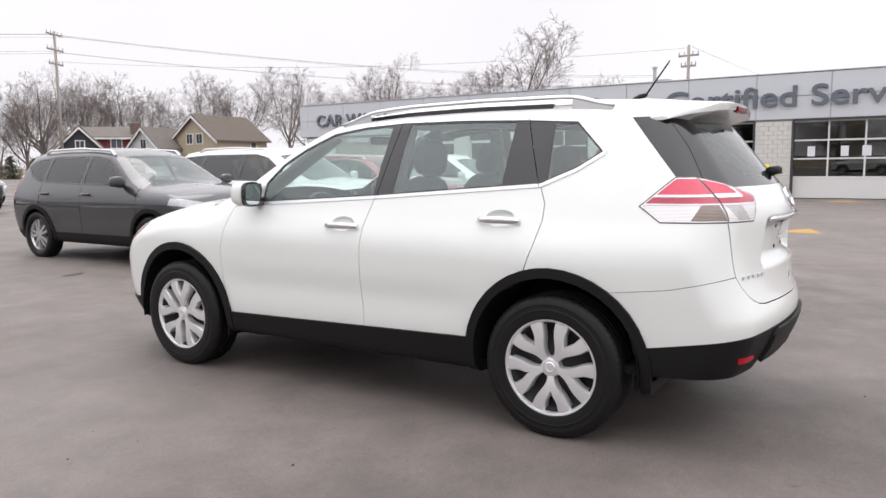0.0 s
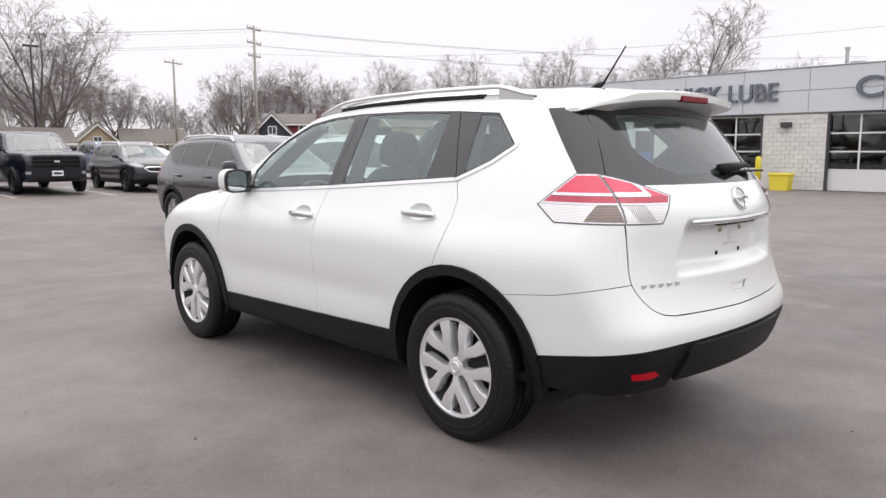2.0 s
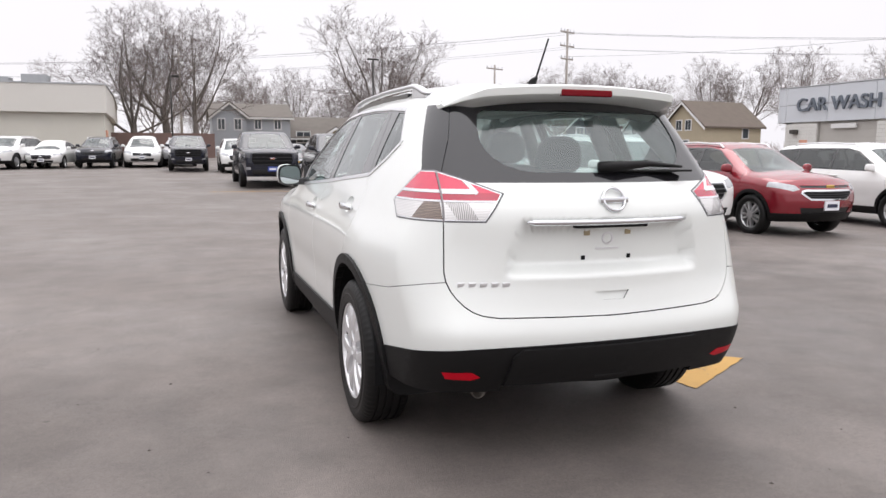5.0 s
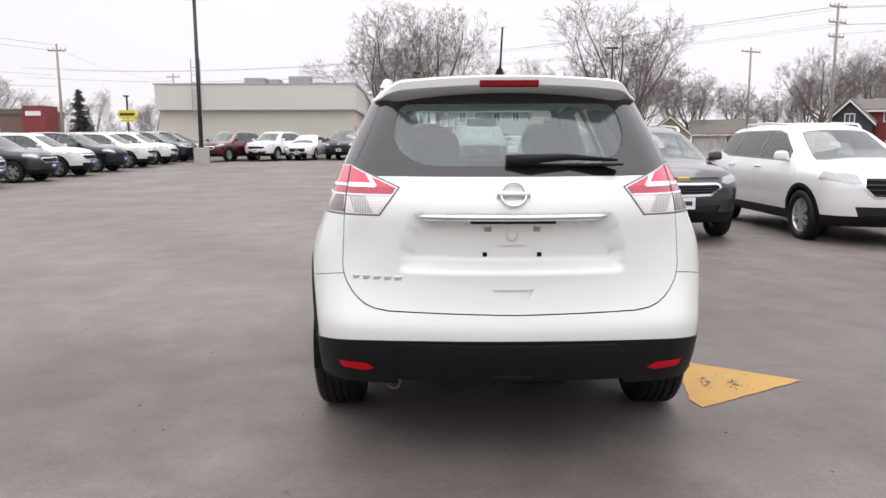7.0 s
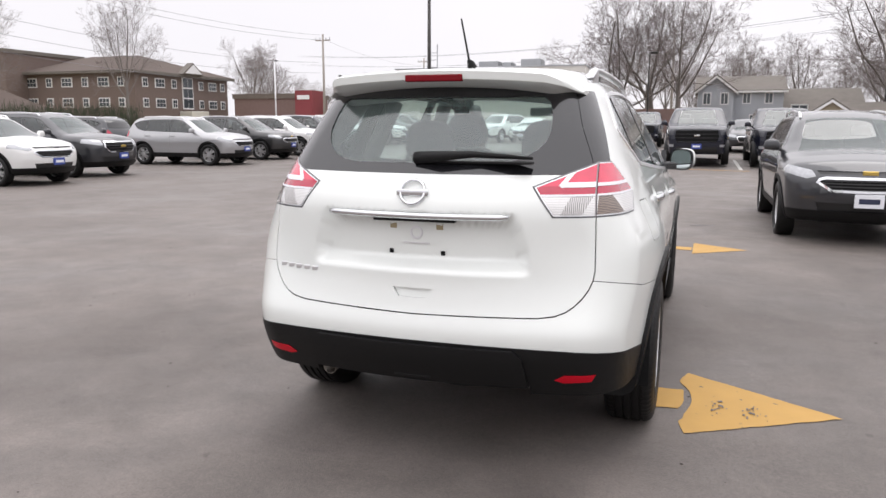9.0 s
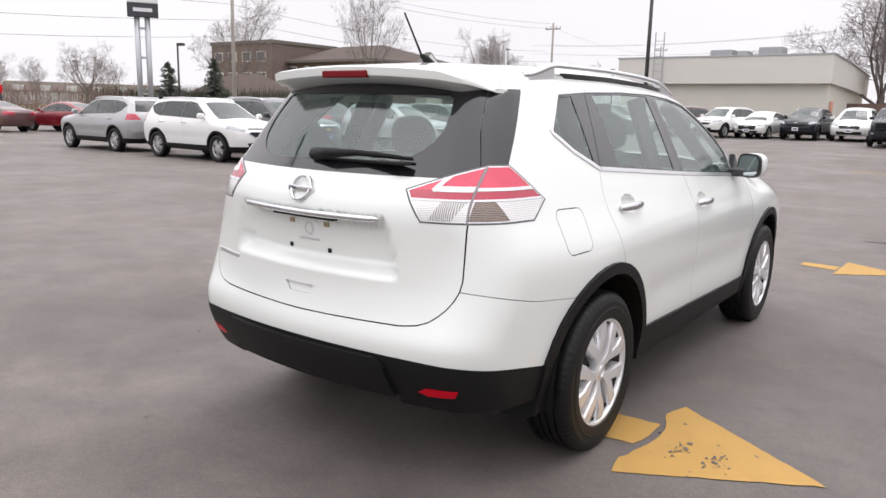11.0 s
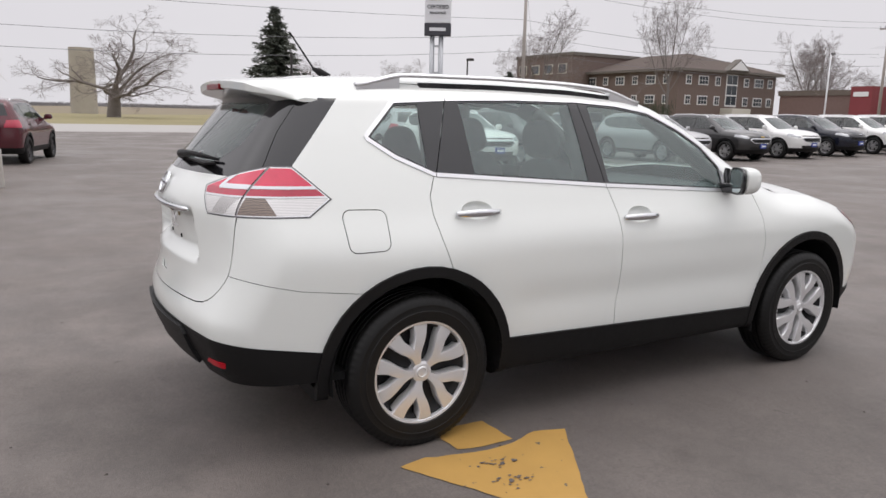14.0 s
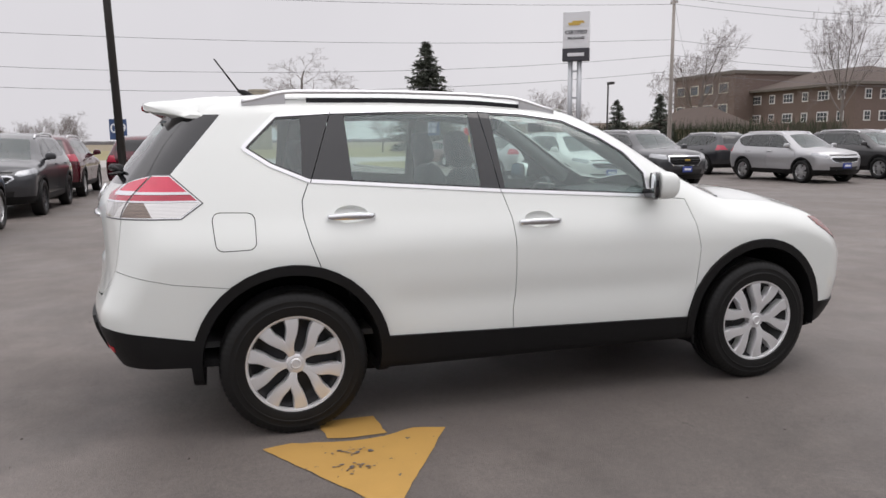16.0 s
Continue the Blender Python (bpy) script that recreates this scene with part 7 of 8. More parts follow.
def house(x, y, yaw, w, d, eave, ridge, wall, roof, label, wins=(), gable_front=True, base=None, storeys=1, chimney=False):
    """Gabled house: front gable towards local -y, ridge along local y (or across when gable_front is False)."""
    b = gz(y, x) if base is None else base + gz(0, x)
    ob = empty("house", pose(x, y, b, 0, 0, yaw), label, "house", "far houses")
    bm = bmesh.new()
    if gable_front:
        prism(bm, [(-w / 2, 0), (w / 2, 0), (w / 2, eave), (0, ridge - 0.12), (-w / 2, eave)], "y", 0, d)
    else:
        prism(bm, [(0, 0), (d, 0), (d, eave), (d / 2, ridge - 0.12), (0, eave)], "x", -w / 2, w / 2)
    bmesh.ops.recalc_face_normals(bm, faces=bm.faces)
    part("wall", bm, wall, ob)
    o = 0.35
    if gable_front:
        sl = (ridge - eave) / (w / 2)
        for sd in (1, -1):
            bm = bmesh.new()
            prism(bm, [(sd * (w / 2 + o), eave - sl * o), (0, ridge), (0, ridge + 0.16), (sd * (w / 2 + o), eave - sl * o + 0.16)], "y", -o, d + o)
            bmesh.ops.recalc_face_normals(bm, faces=bm.faces)
            part("roof_slope", bm, roof, ob)
            bm = bmesh.new()
            prism(bm, [(sd * (w / 2 + o), eave - sl * o - 0.2), (0, ridge - 0.2), (0, ridge + 0.02), (sd * (w / 2 + o), eave - sl * o + 0.02)], "y", -o - 0.06, -o)
            bmesh.ops.recalc_face_normals(bm, faces=bm.faces)
            part("bargeboard", bm, TRIMW, ob)
    else:
        sl = (ridge - eave) / (d / 2)
        for yy, s in ((-o, 1), (d + o, -1)):
            bm = bmesh.new()
            prism(bm, [(yy, eave - sl * o), (d / 2, ridge), (d / 2, ridge + 0.16), (yy, eave - sl * o + 0.16)], "x", -w / 2 - o, w / 2 + o)
            bmesh.ops.recalc_face_normals(bm, faces=bm.faces)
            part("roof_slope", bm, roof, ob)
        part("gutter", box_mesh([((-w / 2 - o, -o - 0.1, eave - sl * o - 0.1), (w / 2 + o, -o, eave - sl * o + 0.08))]), TRIMW, ob)
    for side, u, z, ww, hh in wins:
        if side == "f":
            f = part("window", box_mesh([((u - ww / 2 - 0.1, -0.06, z - hh / 2 - 0.1), (u + ww / 2 + 0.1, 0.02, z + hh / 2 + 0.1))]), TRIMW, ob)
            part("pane", box_mesh([((u - ww / 2, -0.075, z - hh / 2), (u - 0.03, -0.05, z + hh / 2)), ((u + 0.03, -0.075, z - hh / 2), (u + ww / 2, -0.05, z + hh / 2))]), PANEDARK, f)
        else:
            sd = 1 if side == "r" else -1
            f = part("window", box_mesh([((sd * (w / 2 - 0.02), u - ww / 2 - 0.1, z - hh / 2 - 0.1), (sd * (w / 2 + 0.06), u + ww / 2 + 0.1, z + hh / 2 + 0.1))]), TRIMW, ob)
            part("pane", box_mesh([((sd * (w / 2 + 0.05), u - ww / 2, z - hh / 2), (sd * (w / 2 + 0.075), u + ww / 2, z + hh / 2))]), PANEDARK, f)
    if chimney:
        part("chimney", box_mesh([((w / 2 - 0.2, 0.5, 0), (w / 2 + 0.8, 1.5, ridge + 0.4))], 0.03), REDBRICK, ob, "brick chimney")
    return ob


# bearing of the houses seen beyond the grey crossover
house(44.95, 56.7, -85, 5.8, 7.3, 3.95, 6.25, TAN, SHINGLEB, "tan sided house with brown roof and white trim", (("f", -0.6, 4.0, 0.7, 0.9), ("f", 0.7, 4.0, 0.7, 0.9), ("r", 5.2, 3.2, 0.7, 0.9), ("f", 0.0, 2.0, 1.6, 1.0)), base=0.6)
house(41.5, 59.9, -80, 3.6, 5.0, 3.2, 5.0, PALES, SHINGLE, "pale grey gabled house among bare trees", (("f", 0, 3.5, 0.6, 0.8),), base=0.6)
house(40.3, 64.0, -38, 4.8, 6.0, 4.2, 5.2, REDS, SHINGLE, "red sided house with a brick chimney", (("f", 0.9, 3.6, 0.9, 0.9),), gable_front=False, base=0.6, chimney=True)
house(37.9, 64.6, -38, 3.8, 5.0, 3.2, 5.1, DARKS, SHINGLE, "charcoal gabled house with white bargeboards", (("f", 0, 3.4, 0.7, 0.7),), base=0.6)
# two-storey grey house and outbuildings beyond the pickups
house(4.9, 74.0, 0, 7.8, 8.0, 4.05, 5.5, GREYS, SHINGLE, "two-storey grey house with white windows", (("f", 0.6, 3.3, 0.6, 0.9), ("f", 2.6, 3.3, 0.6, 0.9), ("f", 1.5, 1.2, 1.0, 0.9), ("r", 4, 3.2, 0.8, 1.0)), gable_front=False)
house(2.6, 72.4, 0, 3.3, 3.0, 4.05, 5.35, GREYS, SHINGLE, "front gable wing of the grey house", (("f", -0.8, 3.2, 0.6, 1.0), ("f", 0.8, 3.2, 0.6, 1.0), ("f", 0.0, 1.2, 1.4, 0.9)))
house(12.6, 77.0, 0, 7.4, 8.0, 2.2, 4.4, DARKS, SHINGLE, "long low house with a grey roof", (("f", -2, 2.2, 1.4, 1.1),), gable_front=False)
house(11.0, 60.5, -8, 2.9, 6.0, 1.75, 2.75, TAN, SHINGLE, "tan garage with white bargeboards", (("f", 0, 1.1, 1.4, 1.0),))
house(14.6, 63.0, -8, 6.0, 5.0, 1.5, 2.6, TAN, SHINGLE, "low tan outbuilding with dark roof", (("f", 1, 1.0, 1.0, 0.7),), gable_front=False)
house(27.0, 84.0, -14, 4.6, 7.0, 2.0, 4.0, TAN, SHINGLE, "small tan house under bare trees", (("f", 0, 2.0, 0.8, 1.0),))
house(33.5, 84.0, -18, 7.0, 7.0, 2.0, 3.6, PALES, SHINGLE, "low pale house under bare trees", (("f", 1, 1.5, 1.2, 1.0),), gable_front=False)
# brick garden wall behind the far row
bm = bmesh.new()
box(bm, (-8.5, 58.0, 0.3), (0.6, 58.4, 2.7))
tagged(part("garden_wall", bm, REDBRICK, None), "brown brick wall behind the far row", "wall", kind="structure")

# ---- brick apartment block across the road ----
apt = empty("apartment_block", pose(-71.3, 77.6, 0), "three-storey brown brick apartment block with hipped roof", "building")
LX, LY, EV = 25.0, 21.0, 8.65
bm = bmesh.new()
box(bm, (-LX, 0, 0), (0, LY, EV))
part("wall", bm, BRICK, apt)
ov = 0.9
vs = [(-LX - ov, -ov, EV), (ov, -ov, EV), (ov, LY + ov, EV), (-LX - ov, LY + ov, EV), (-LX + 8, LY / 2, EV + 3.0), (-8, LY / 2, EV + 3.0)]
APTROOF = material("dark_brown_shingle", (0.085, 0.062, 0.052), 0.9, var=0.25, scale=1.0, fine=10)
mesh_object("roof", vs, [(0, 1, 5, 4), (1, 2, 5), (2, 3, 4, 5), (3, 0, 4), (3, 2, 1, 0)], APTROOF, apt)
part("eave_board", box_mesh([((-LX - ov, -ov, EV - 0.35), (ov, LY + ov, EV))]), SHINGLE, apt)
bm = bmesh.new()
prism(bm, [(8.6, EV), (13.4, EV), (11.0, EV + 1.7)], "x", 0.2, 1.3)
bmesh.ops.recalc_face_normals(bm, faces=bm.faces)
pd = part("pediment", bm, SHINGLE, apt)
bm = bmesh.new()
prism(bm, [(9.1, EV + 0.12), (12.9, EV + 0.12), (11.0, EV + 1.42)], "x", 1.3, 1.36)
bmesh.ops.recalc_face_normals(bm, faces=bm.faces)
part("pediment_board", bm, TRIMW, pd, "white pediment board")
def sash(at, ww, along):
    """Window with a white frame and divided dark panes, proud of the wall at a point."""
    x, y, z = at
    n = 2 if ww < 1.3 else 3
    hw, hh = ww / 2, 0.56
    def slab(u0, u1, z0, z1, d0, d1):
        return ((x + d0, y + u0, z + z0), (x + d1, y + u1, z + z1)) if along == "y" else ((x + u0, y - d1, z + z0), (x + u1, y - d0, z + z1))
    f = part("window", box_mesh([slab(-hw - 0.10, hw + 0.10, -hh - 0.10, hh + 0.10, -0.02, 0.10)]), TRIMW, apt)
    for k in range(n):
        a, b = -hw + ww * k / n + 0.05, -hw + ww * (k + 1) / n - 0.05
        part("pane", box_mesh([slab(a, b, -hh + 0.04, -0.03, 0.08, 0.13), slab(a, b, 0.03, hh - 0.04, 0.08, 0.13)]), PANEDARK, f)


for z in (1.5, 4.35, 7.15):
    for yc, ww in ((2.0, 0.9), (5.0, 1.8), (8.0, 0.9), (14.2, 0.9), (17.0, 1.8), (19.6, 0.9)):
        sash((0, yc, z), ww, "y")
    for k, xc in enumerate((2.2, 5.2, 8.4, 11.6, 14.8, 18.0, 21.2)):
        sash((-xc, 0, z), 1.7 if k % 2 else 0.9, "x")
f = part("stair_window", box_mesh([((-0.02, 9.8, 3.6), (0.12, 12.2, 8.2))]), TRIMW, apt)
for j in range(2):
    for z in (3.8, 5.3, 6.8):
        part("pane", box_mesh([((0.1, 9.95 + 1.1 * j, z), (0.15, 10.95 + 1.1 * j, z + 1.3))]), PANEDARK, f)
part("porch", box_mesh([((0, 9.0, 0), (2.2, 13.0, 3.3))], 0.05), PALE2, apt)
# flat brick block further left, low brick shop and red sign further right
blk = empty("brick_flats", pose(-104, 74, 0), "flat-roofed brown brick flats behind bare trees", "building")
part("wall", box_mesh([((-1.2, 0, 0), (14, 14, 11.2))]), BRICK, blk)
part("parapet", box_mesh([((-1.4, -0.2, 11.2), (14.2, 14.2, 11.7))]), SHINGLE, blk)
for k in range(1, 5):
    for z in (3.0, 6.0, 9.2):
        f = part("window", box_mesh([((-4 + 3.6 * k, -0.1, z - 0.8), (-1.8 + 3.6 * k, 0.02, z + 0.8))]), PALE2, blk)
        part("pane", box_mesh([((-3.8 + 3.6 * k, -0.13, z - 0.65), (-2.0 + 3.6 * k, -0.08, z + 0.65))]), PANEDARK, f)
shop = empty("brick_shop", pose(-57.0, 92.0, 0), "low red brick shop with flat roof", "building")
part("wall", box_mesh([((-8.5, 0, 0), (2.0, 10, 5.2))]), REDBRICK, shop)
part("roof_band", box_mesh([((-8.7, -0.2, 5.2), (2.2, 10.2, 5.9))]), SHINGLEB, shop)
part("shop_sign_wall", box_mesh([((2.2, -0.5, 0), (5.0, 3, 6.3))]), REDS, shop)
part("sign_lettering", box_mesh([((2.6, -0.6, 5.0), (4.6, -0.5, 5.6))], 0.05), FRAMEW, shop, "pale lettering band")
low = empty("hipped_bungalow", pose(-67.6, 47.8, 0) @ Matrix.Diagonal((0.66, 0.8, 1, 1)), "low brown-roofed building behind the parked cars", "building")
part("wall", box_mesh([((-9, 0, 0), (9, 8, 2.5))]), TAN, low)
mesh_object("roof", [(-10, -1, 2.5), (10, -1, 2.5), (10, 9, 2.5), (-10, 9, 2.5), (-4, 4, 5.0), (4, 4, 5.0)], [(0, 1, 5, 4), (1, 2, 5), (2, 3, 4, 5), (3, 0, 4), (3, 2, 1, 0)], APTROOF, low)
motel = empty("long_motel", pose(-150.0, 75.0, 0, 0, 0, 60) @ Matrix.Diagonal((0.6, 0.8, 0.74, 1)), "long low building with gabled dormers beyond the road", "building")
part("wall", box_mesh([((-24, 0, 0), (24, 9, 4.6))]), PALES, motel)
for sd in (0, 1):
    bm = bmesh.new()
    prism(bm, [((-0.6 if sd == 0 else 9.6), 4.4), (4.5, 7.0), (4.5, 7.2), ((-0.6 if sd == 0 else 9.6), 4.6)], "x", -24.5, 24.5)
    bmesh.ops.recalc_face_normals(bm, faces=bm.faces)
    part("roof_slope", bm, SHINGLEB, motel)
for k in range(6):
    part("dormer", box_mesh([((-21 + 8 * k, -0.8, 4.6), (-18 + 8 * k, 2.0, 6.2))], 0.05), PALES, motel)

# ---- silo, farm fields ----
CONC = material("old_concrete", (0.36, 0.33, 0.28), 0.9, var=0.2, scale=0.8, bump=0.2, fine=9)
bm = bmesh.new()
revolve(bm, [(0, 2.35), (12.0, 2.15), (12.0, 0.0)], 40, pose(-152, 8.1, 0, 0, -90, 0))
bmesh.ops.recalc_face_normals(bm, faces=bm.faces)
tagged(part("silo", bm, CONC, None), "old roofless concrete silo in a field", "silo")
turb = empty("wind_turbine", pose(-620, -14, 0), "distant white wind turbine", "wind turbine")
bm = bmesh.new()
tube(bm, [(0, 0, 0), (0, 0, 24)], [0.9, 0.6], 10)
part("tower", bm, TRIMW, turb)
for k in range(3):
    bm = bmesh.new()
    a = radians(20 + 120 * k)
    tube(bm, [(0.8, 0, 24), (0.8, 9 * math.sin(a), 24 + 9 * math.cos(a))], [0.4, 0.12], 6)
    part("blade", bm, TRIMW, turb)

# ---- poles, lamps, wires, signs ----
WOODP = material("weathered_pole_wood", (0.33, 0.30, 0.275), 0.9, var=0.2, scale=2, fine=20)
POLEM = material("dark_bronze_pole", (0.045, 0.042, 0.04), 0.5, 0.2)
WIRE = material("cable", (0.16, 0.16, 0.17), 0.6)
SIGNW = material("sign_white", (0.72, 0.73, 0.75), 0.4)
SIGNB = material("sign_dark_blue", (0.035, 0.07, 0.17), 0.4)
SIGNK = material("sign_charcoal", (0.04, 0.04, 0.05), 0.4)


def utility_pole(x, y, h, arms, yaw, label):
    ob = empty("utility_pole", pose(x, y, gz(y, x), 0, 0, yaw), label, "utility pole", "utility poles")
    bm = bmesh.new()
    tube(bm, [(0, 0, 0), (0, 0, h)], [0.17, 0.11], 10)
    part("pole", bm, WOODP, ob, "", True)
    for z, w in arms:
        a = part("crossarm", box_mesh([((-w / 2, -0.06, z - 0.07), (w / 2, 0.06, z + 0.07))]), WOODP, ob)
        for k in (-1, -0.45, 0.45, 1):
            bm = bmesh.new()
            tube(bm, [(k * w / 2 * 0.95, 0, z + 0.05), (k * w / 2 * 0.95, 0, z + 0.32)], [0.06, 0.04], 6)
            part("insulator", bm, SILVERM, a)
    return ob


utility_pole(36.1, 64.6, 13.6, ((13.3, 2.3), (11.9, 2.3), (10.6, 2.0)), 25, "tall wooden utility pole with three crossarms")
utility_pole(36.0, 83.4, 12.0, ((11.5, 3.0),), 25, "wooden utility pole with one crossarm")
utility_pole(55.5, 11.8, 10.8, ((10.0, 1.6), (9.2, 1.2)), 80, "wooden utility pole behind the service building")
utility_pole(-45.3, 32.3, 12.2, ((11.4, 0.8),), 0, "wooden utility pole beside the road")
utility_pole(-40.8, 74.1, 11.0, ((10.3, 1.9),), 0, "wooden utility pole beside the road")
utility_pole(-44.5, 118, 12.0, ((11.4, 2.2),), 0, "far wooden utility pole")
utility_pole(-46.0, -42, 12.2, ((11.4, 0.8),), 0, "wooden utility pole beside the road")
utility_pole(-2.0, 88.0, 12.0, ((11.4, 1.0),), 0, "wooden utility pole behind the houses")


def wire(a, b, sag, r=0.011):
    bm = bmesh.new()
    pts = []
    for k in range(13):
        u = k / 12
        p = Vector(a).lerp(Vector(b), u)
        p.z -= sag * 4 * u * (1 - u)
        pts.append(p)
    tube(bm, pts, r, 4)
    return tagged(part("overhead_wire", bm, WIRE, None), "thin dark overhead cable between poles", "cable", "overhead cables")


for off, z in ((-1.4, 14.1), (0, 14.2), (1.4, 14.1), (-1.1, 12.6), (1.1, 12.6)):
    wire((36.1 + 0.75 * off, 64.6, z - 0.6), (110 + off, 30.0, z), 1.2)
    wire((36.1 + 0.75 * off, 64.6, z - 0.6), (-70 + off, 122.0, z), 2.5)
wire((35.5, 65.3, 11.2), (55.5, 11.8, 10.0), 1.0)
for off, z, sag in ((0.0, 12.1, 1.1), (0.35, 11.5, 1.1), (-0.35, 9.0, 1.1), (0.0, 7.8, 1.95), (0.0, 6.6, 1.95)):
    wire((-45.3 + off, 32.3, z), (-46.0 + off, -42, z), sag, 0.014)
    wire((-45.3 + off, 32.3, z), (-41.2 + off, 74.1, z - 0.4), 0.8, 0.014)
wire((-45.3, 32.3, 11.9), (-75, 55, 11.0), 0.8)
wire((-41.2, 74.1, 11.4), (-44.5, 118, 11.6), 0.8)
wire((55.5, 11.8, 10.2), (120, 4.0, 10.2), 0.8)


def lot_lamp(x, y, h, label, base=0.85, heads=2, r=0.11, yaw=0, lean=0.0, half=0.32, metal=None):
    metal = metal or POLEM
    ob = empty("lot_lamp", pose(x, y, gz(y, x), 0, lean, yaw), label, "lamp post", "lot lamps")
    if base:
        part("concrete_base", box_mesh([((-half, -half, -0.05), (half, half, base))], 0.04), KERB, ob, "square pale concrete base")
    bm = bmesh.new()
    tube(bm, [(0, 0, base), (0, 0, h)], [r, r * 0.75], 10)
    part("pole", bm, metal, ob, "", True)
    for k in range(heads):
        s = 1 if k == 0 else -1
        part("lamp_head", box_mesh([((s * 0.08, -0.15, h - 0.12), (s * 0.58, 0.15, h + 0.04))], 0.03), POLEM, ob)
    return ob


lot_lamp(-12.75, 33.1, 8.35, "tall dark lamp pole on a pale concrete base", yaw=0)
lot_lamp(-12.05, -3.42, 9.5, "tall dark lamp pole on a pale concrete base", base=0.68, yaw=90, lean=-1.5, half=0.26, r=0.085)
lot_lamp(-38.6, 23.0, 4.95, "short dark street lamp beside the road", base=0.0, heads=1, r=0.07)
lot_lamp(-56.5, 89.0, 9.6, "pale street lamp beside the road", base=0.0, heads=1, r=0.12, metal=SIGNW)
lot_lamp(15.8, 66.0, 9.6, "dark lamp pole between bare trees", base=0.0, heads=2)
lot_lamp(-2.5, 52.0, 6.0, "short pale lamp pole by the far row", base=0.0, heads=1, r=0.07)
lot_lamp(-55.0, -8.3, 5.9, "dark lamp post beside a blue banner", base=0.0, heads=1, r=0.07)

sg = empty("pylon_sign", pose(-37.05, 19.85, 0, 0, 0, -33), "tall white pylon sign on two steel posts", "sign")
for yy in (-0.33, 0.21):
    bm = bmesh.new()
    tube(bm, [(0, yy, 0), (0, yy, 6.3)], 0.15, 10)
    part("post", bm, SILVERM, sg, "", True)
for z in (2.0, 4.0, 5.6):
    part("brace", box_mesh([((-0.04, -0.33, z - 0.06), (0.04, 0.21, z + 0.06))]), SILVERM, sg)
part("sign_box", box_mesh([((-0.22, -0.80, 6.95), (0.22, 0.80, 9.1))], 0.03), SIGNW, sg)
part("name_panel", box_mesh([((-0.23, -0.81, 6.2), (0.23, 0.81, 6.95))], 0.03), SIGNK, sg)
bm = bmesh.new()
prism(bm, [(-0.42, 8.30), (0.20, 8.30), (0.28, 8.42), (0.50, 8.42), (0.42, 8.56), (-0.20, 8.56), (-0.28, 8.46), (-0.50, 8.46)], "x", 0.22, 0.25)
bmesh.ops.recalc_face_normals(bm, faces=bm.faces)
part("gold_mark", bm, GOLD, sg, "plain gold mark")
SF = Matrix(((0, 0, 1, 0), (1, 0, 0, 0), (0, 1, 0, 0), (0, 0, 0, 1)))
for txt, z, size in (("CERTIFIED", 7.80, 0.30), ("PRE-OWNED", 7.48, 0.20)):
    ob, w, x0 = words("sign_text", txt, size, Matrix.Identity(4), SIGNK, None, 0.02)
    k = 1.3 / w if size > 0.25 else 1.0 / w
    ob.parent = sg
    ob.matrix_basis = pose(0.24, 0, z) @ SF @ Matrix.Diagonal((k, 1, 1, 1)) @ Matrix.Translation((-x0 - w / 2, 0, 0))
part("name_bar", box_mesh([((0.23, -0.5, 6.48), (0.25, 0.5, 6.68))]), SIGNW, sg, "pale bar on the name panel")


def banner(x, y, yaw, lines, z0, z1, w, label, h):
    ob = empty("banner_sign", pose(x, y, gz(y, x), 0, 0, yaw), label, "sign", "banner signs")
    bm = bmesh.new()
    tube(bm, [(0, 0, 0), (0, 0, h)], 0.06, 8)
    part("post", bm, POLEM, ob)
    part("banner", box_mesh([((0.06, -w / 2, z0), (0.10, w / 2, z1))]), SIGNB, ob, "dark blue banner")
    n = len(lines)
    step = (z1 - z0) / (n + 0.6)
    for k, txt in enumerate(lines):
        tx, tw, x0 = words("banner_text", txt, step * 1.0, Matrix.Identity(4), SIGNW, None, 0.02)
        tx.parent = ob
        s = min(1.0, (w * 0.86) / tw)
        tx.matrix_basis = pose(0.115, 0, z1 - step * (k + 1.05)) @ SF @ Matrix.Diagonal((s, 1, 1, 1)) @ Matrix.Translation((-x0 - tw / 2, 0, 0))
    return ob


banner(-36.4, 10.35, -16, ("NEW", "YEAR,", "NEW", "RIDE."), 1.75, 3.25, 1.05, "dark blue banner with white lettering on a post", 4.6)
banner(-55.3, -8.2, 8, ("0.9",), 1.7, 3.2, 1.2, "dark blue banner with a white figure", 5.4)
gas = empty("price_sign", pose(-62, 21.9, 0, 0, 0, -20) @ Matrix.Diagonal((0.75, 0.75, 0.85, 1)), "red and yellow price sign by the road", "sign")
part("post_panel", box_mesh([((-0.2, -0.75, 0), (0.2, 0.75, 3.0))]), SIGNK, gas)
part("red_panel", box_mesh([((-0.25, -0.85, 2.35), (0.25, 0.85, 3.1))], 0.03), REFL, gas, "red panel")
part("yellow_panel", box_mesh([((0.19, -0.3, 1.55), (0.24, 0.3, 2.3))], 0.02), YPAINT, gas, "yellow panel")
part("price_panel", box_mesh([((0.19, -0.45, 0.9), (0.24, 0.45, 1.35))], 0.02), REFL, gas, "red price panel")
ys = empty("roadside_sign", pose(-46.0, 103, 0), "yellow roadside sign on a dark post", "sign")
bm = bmesh.new()
tube(bm, [(0, 0, 0), (0, 0, 8.2)], 0.14, 8)
part("post", bm, POLEM, ys)
bm = bmesh.new()
prism(bm, [(-1.5, 5.6), (-1.1, 5.0), (1.1, 5.0), (1.5, 5.6), (1.1, 6.2), (-1.1, 6.2)], "y", -0.2, 0.2)
bmesh.ops.recalc_face_normals(bm, faces=bm.faces)
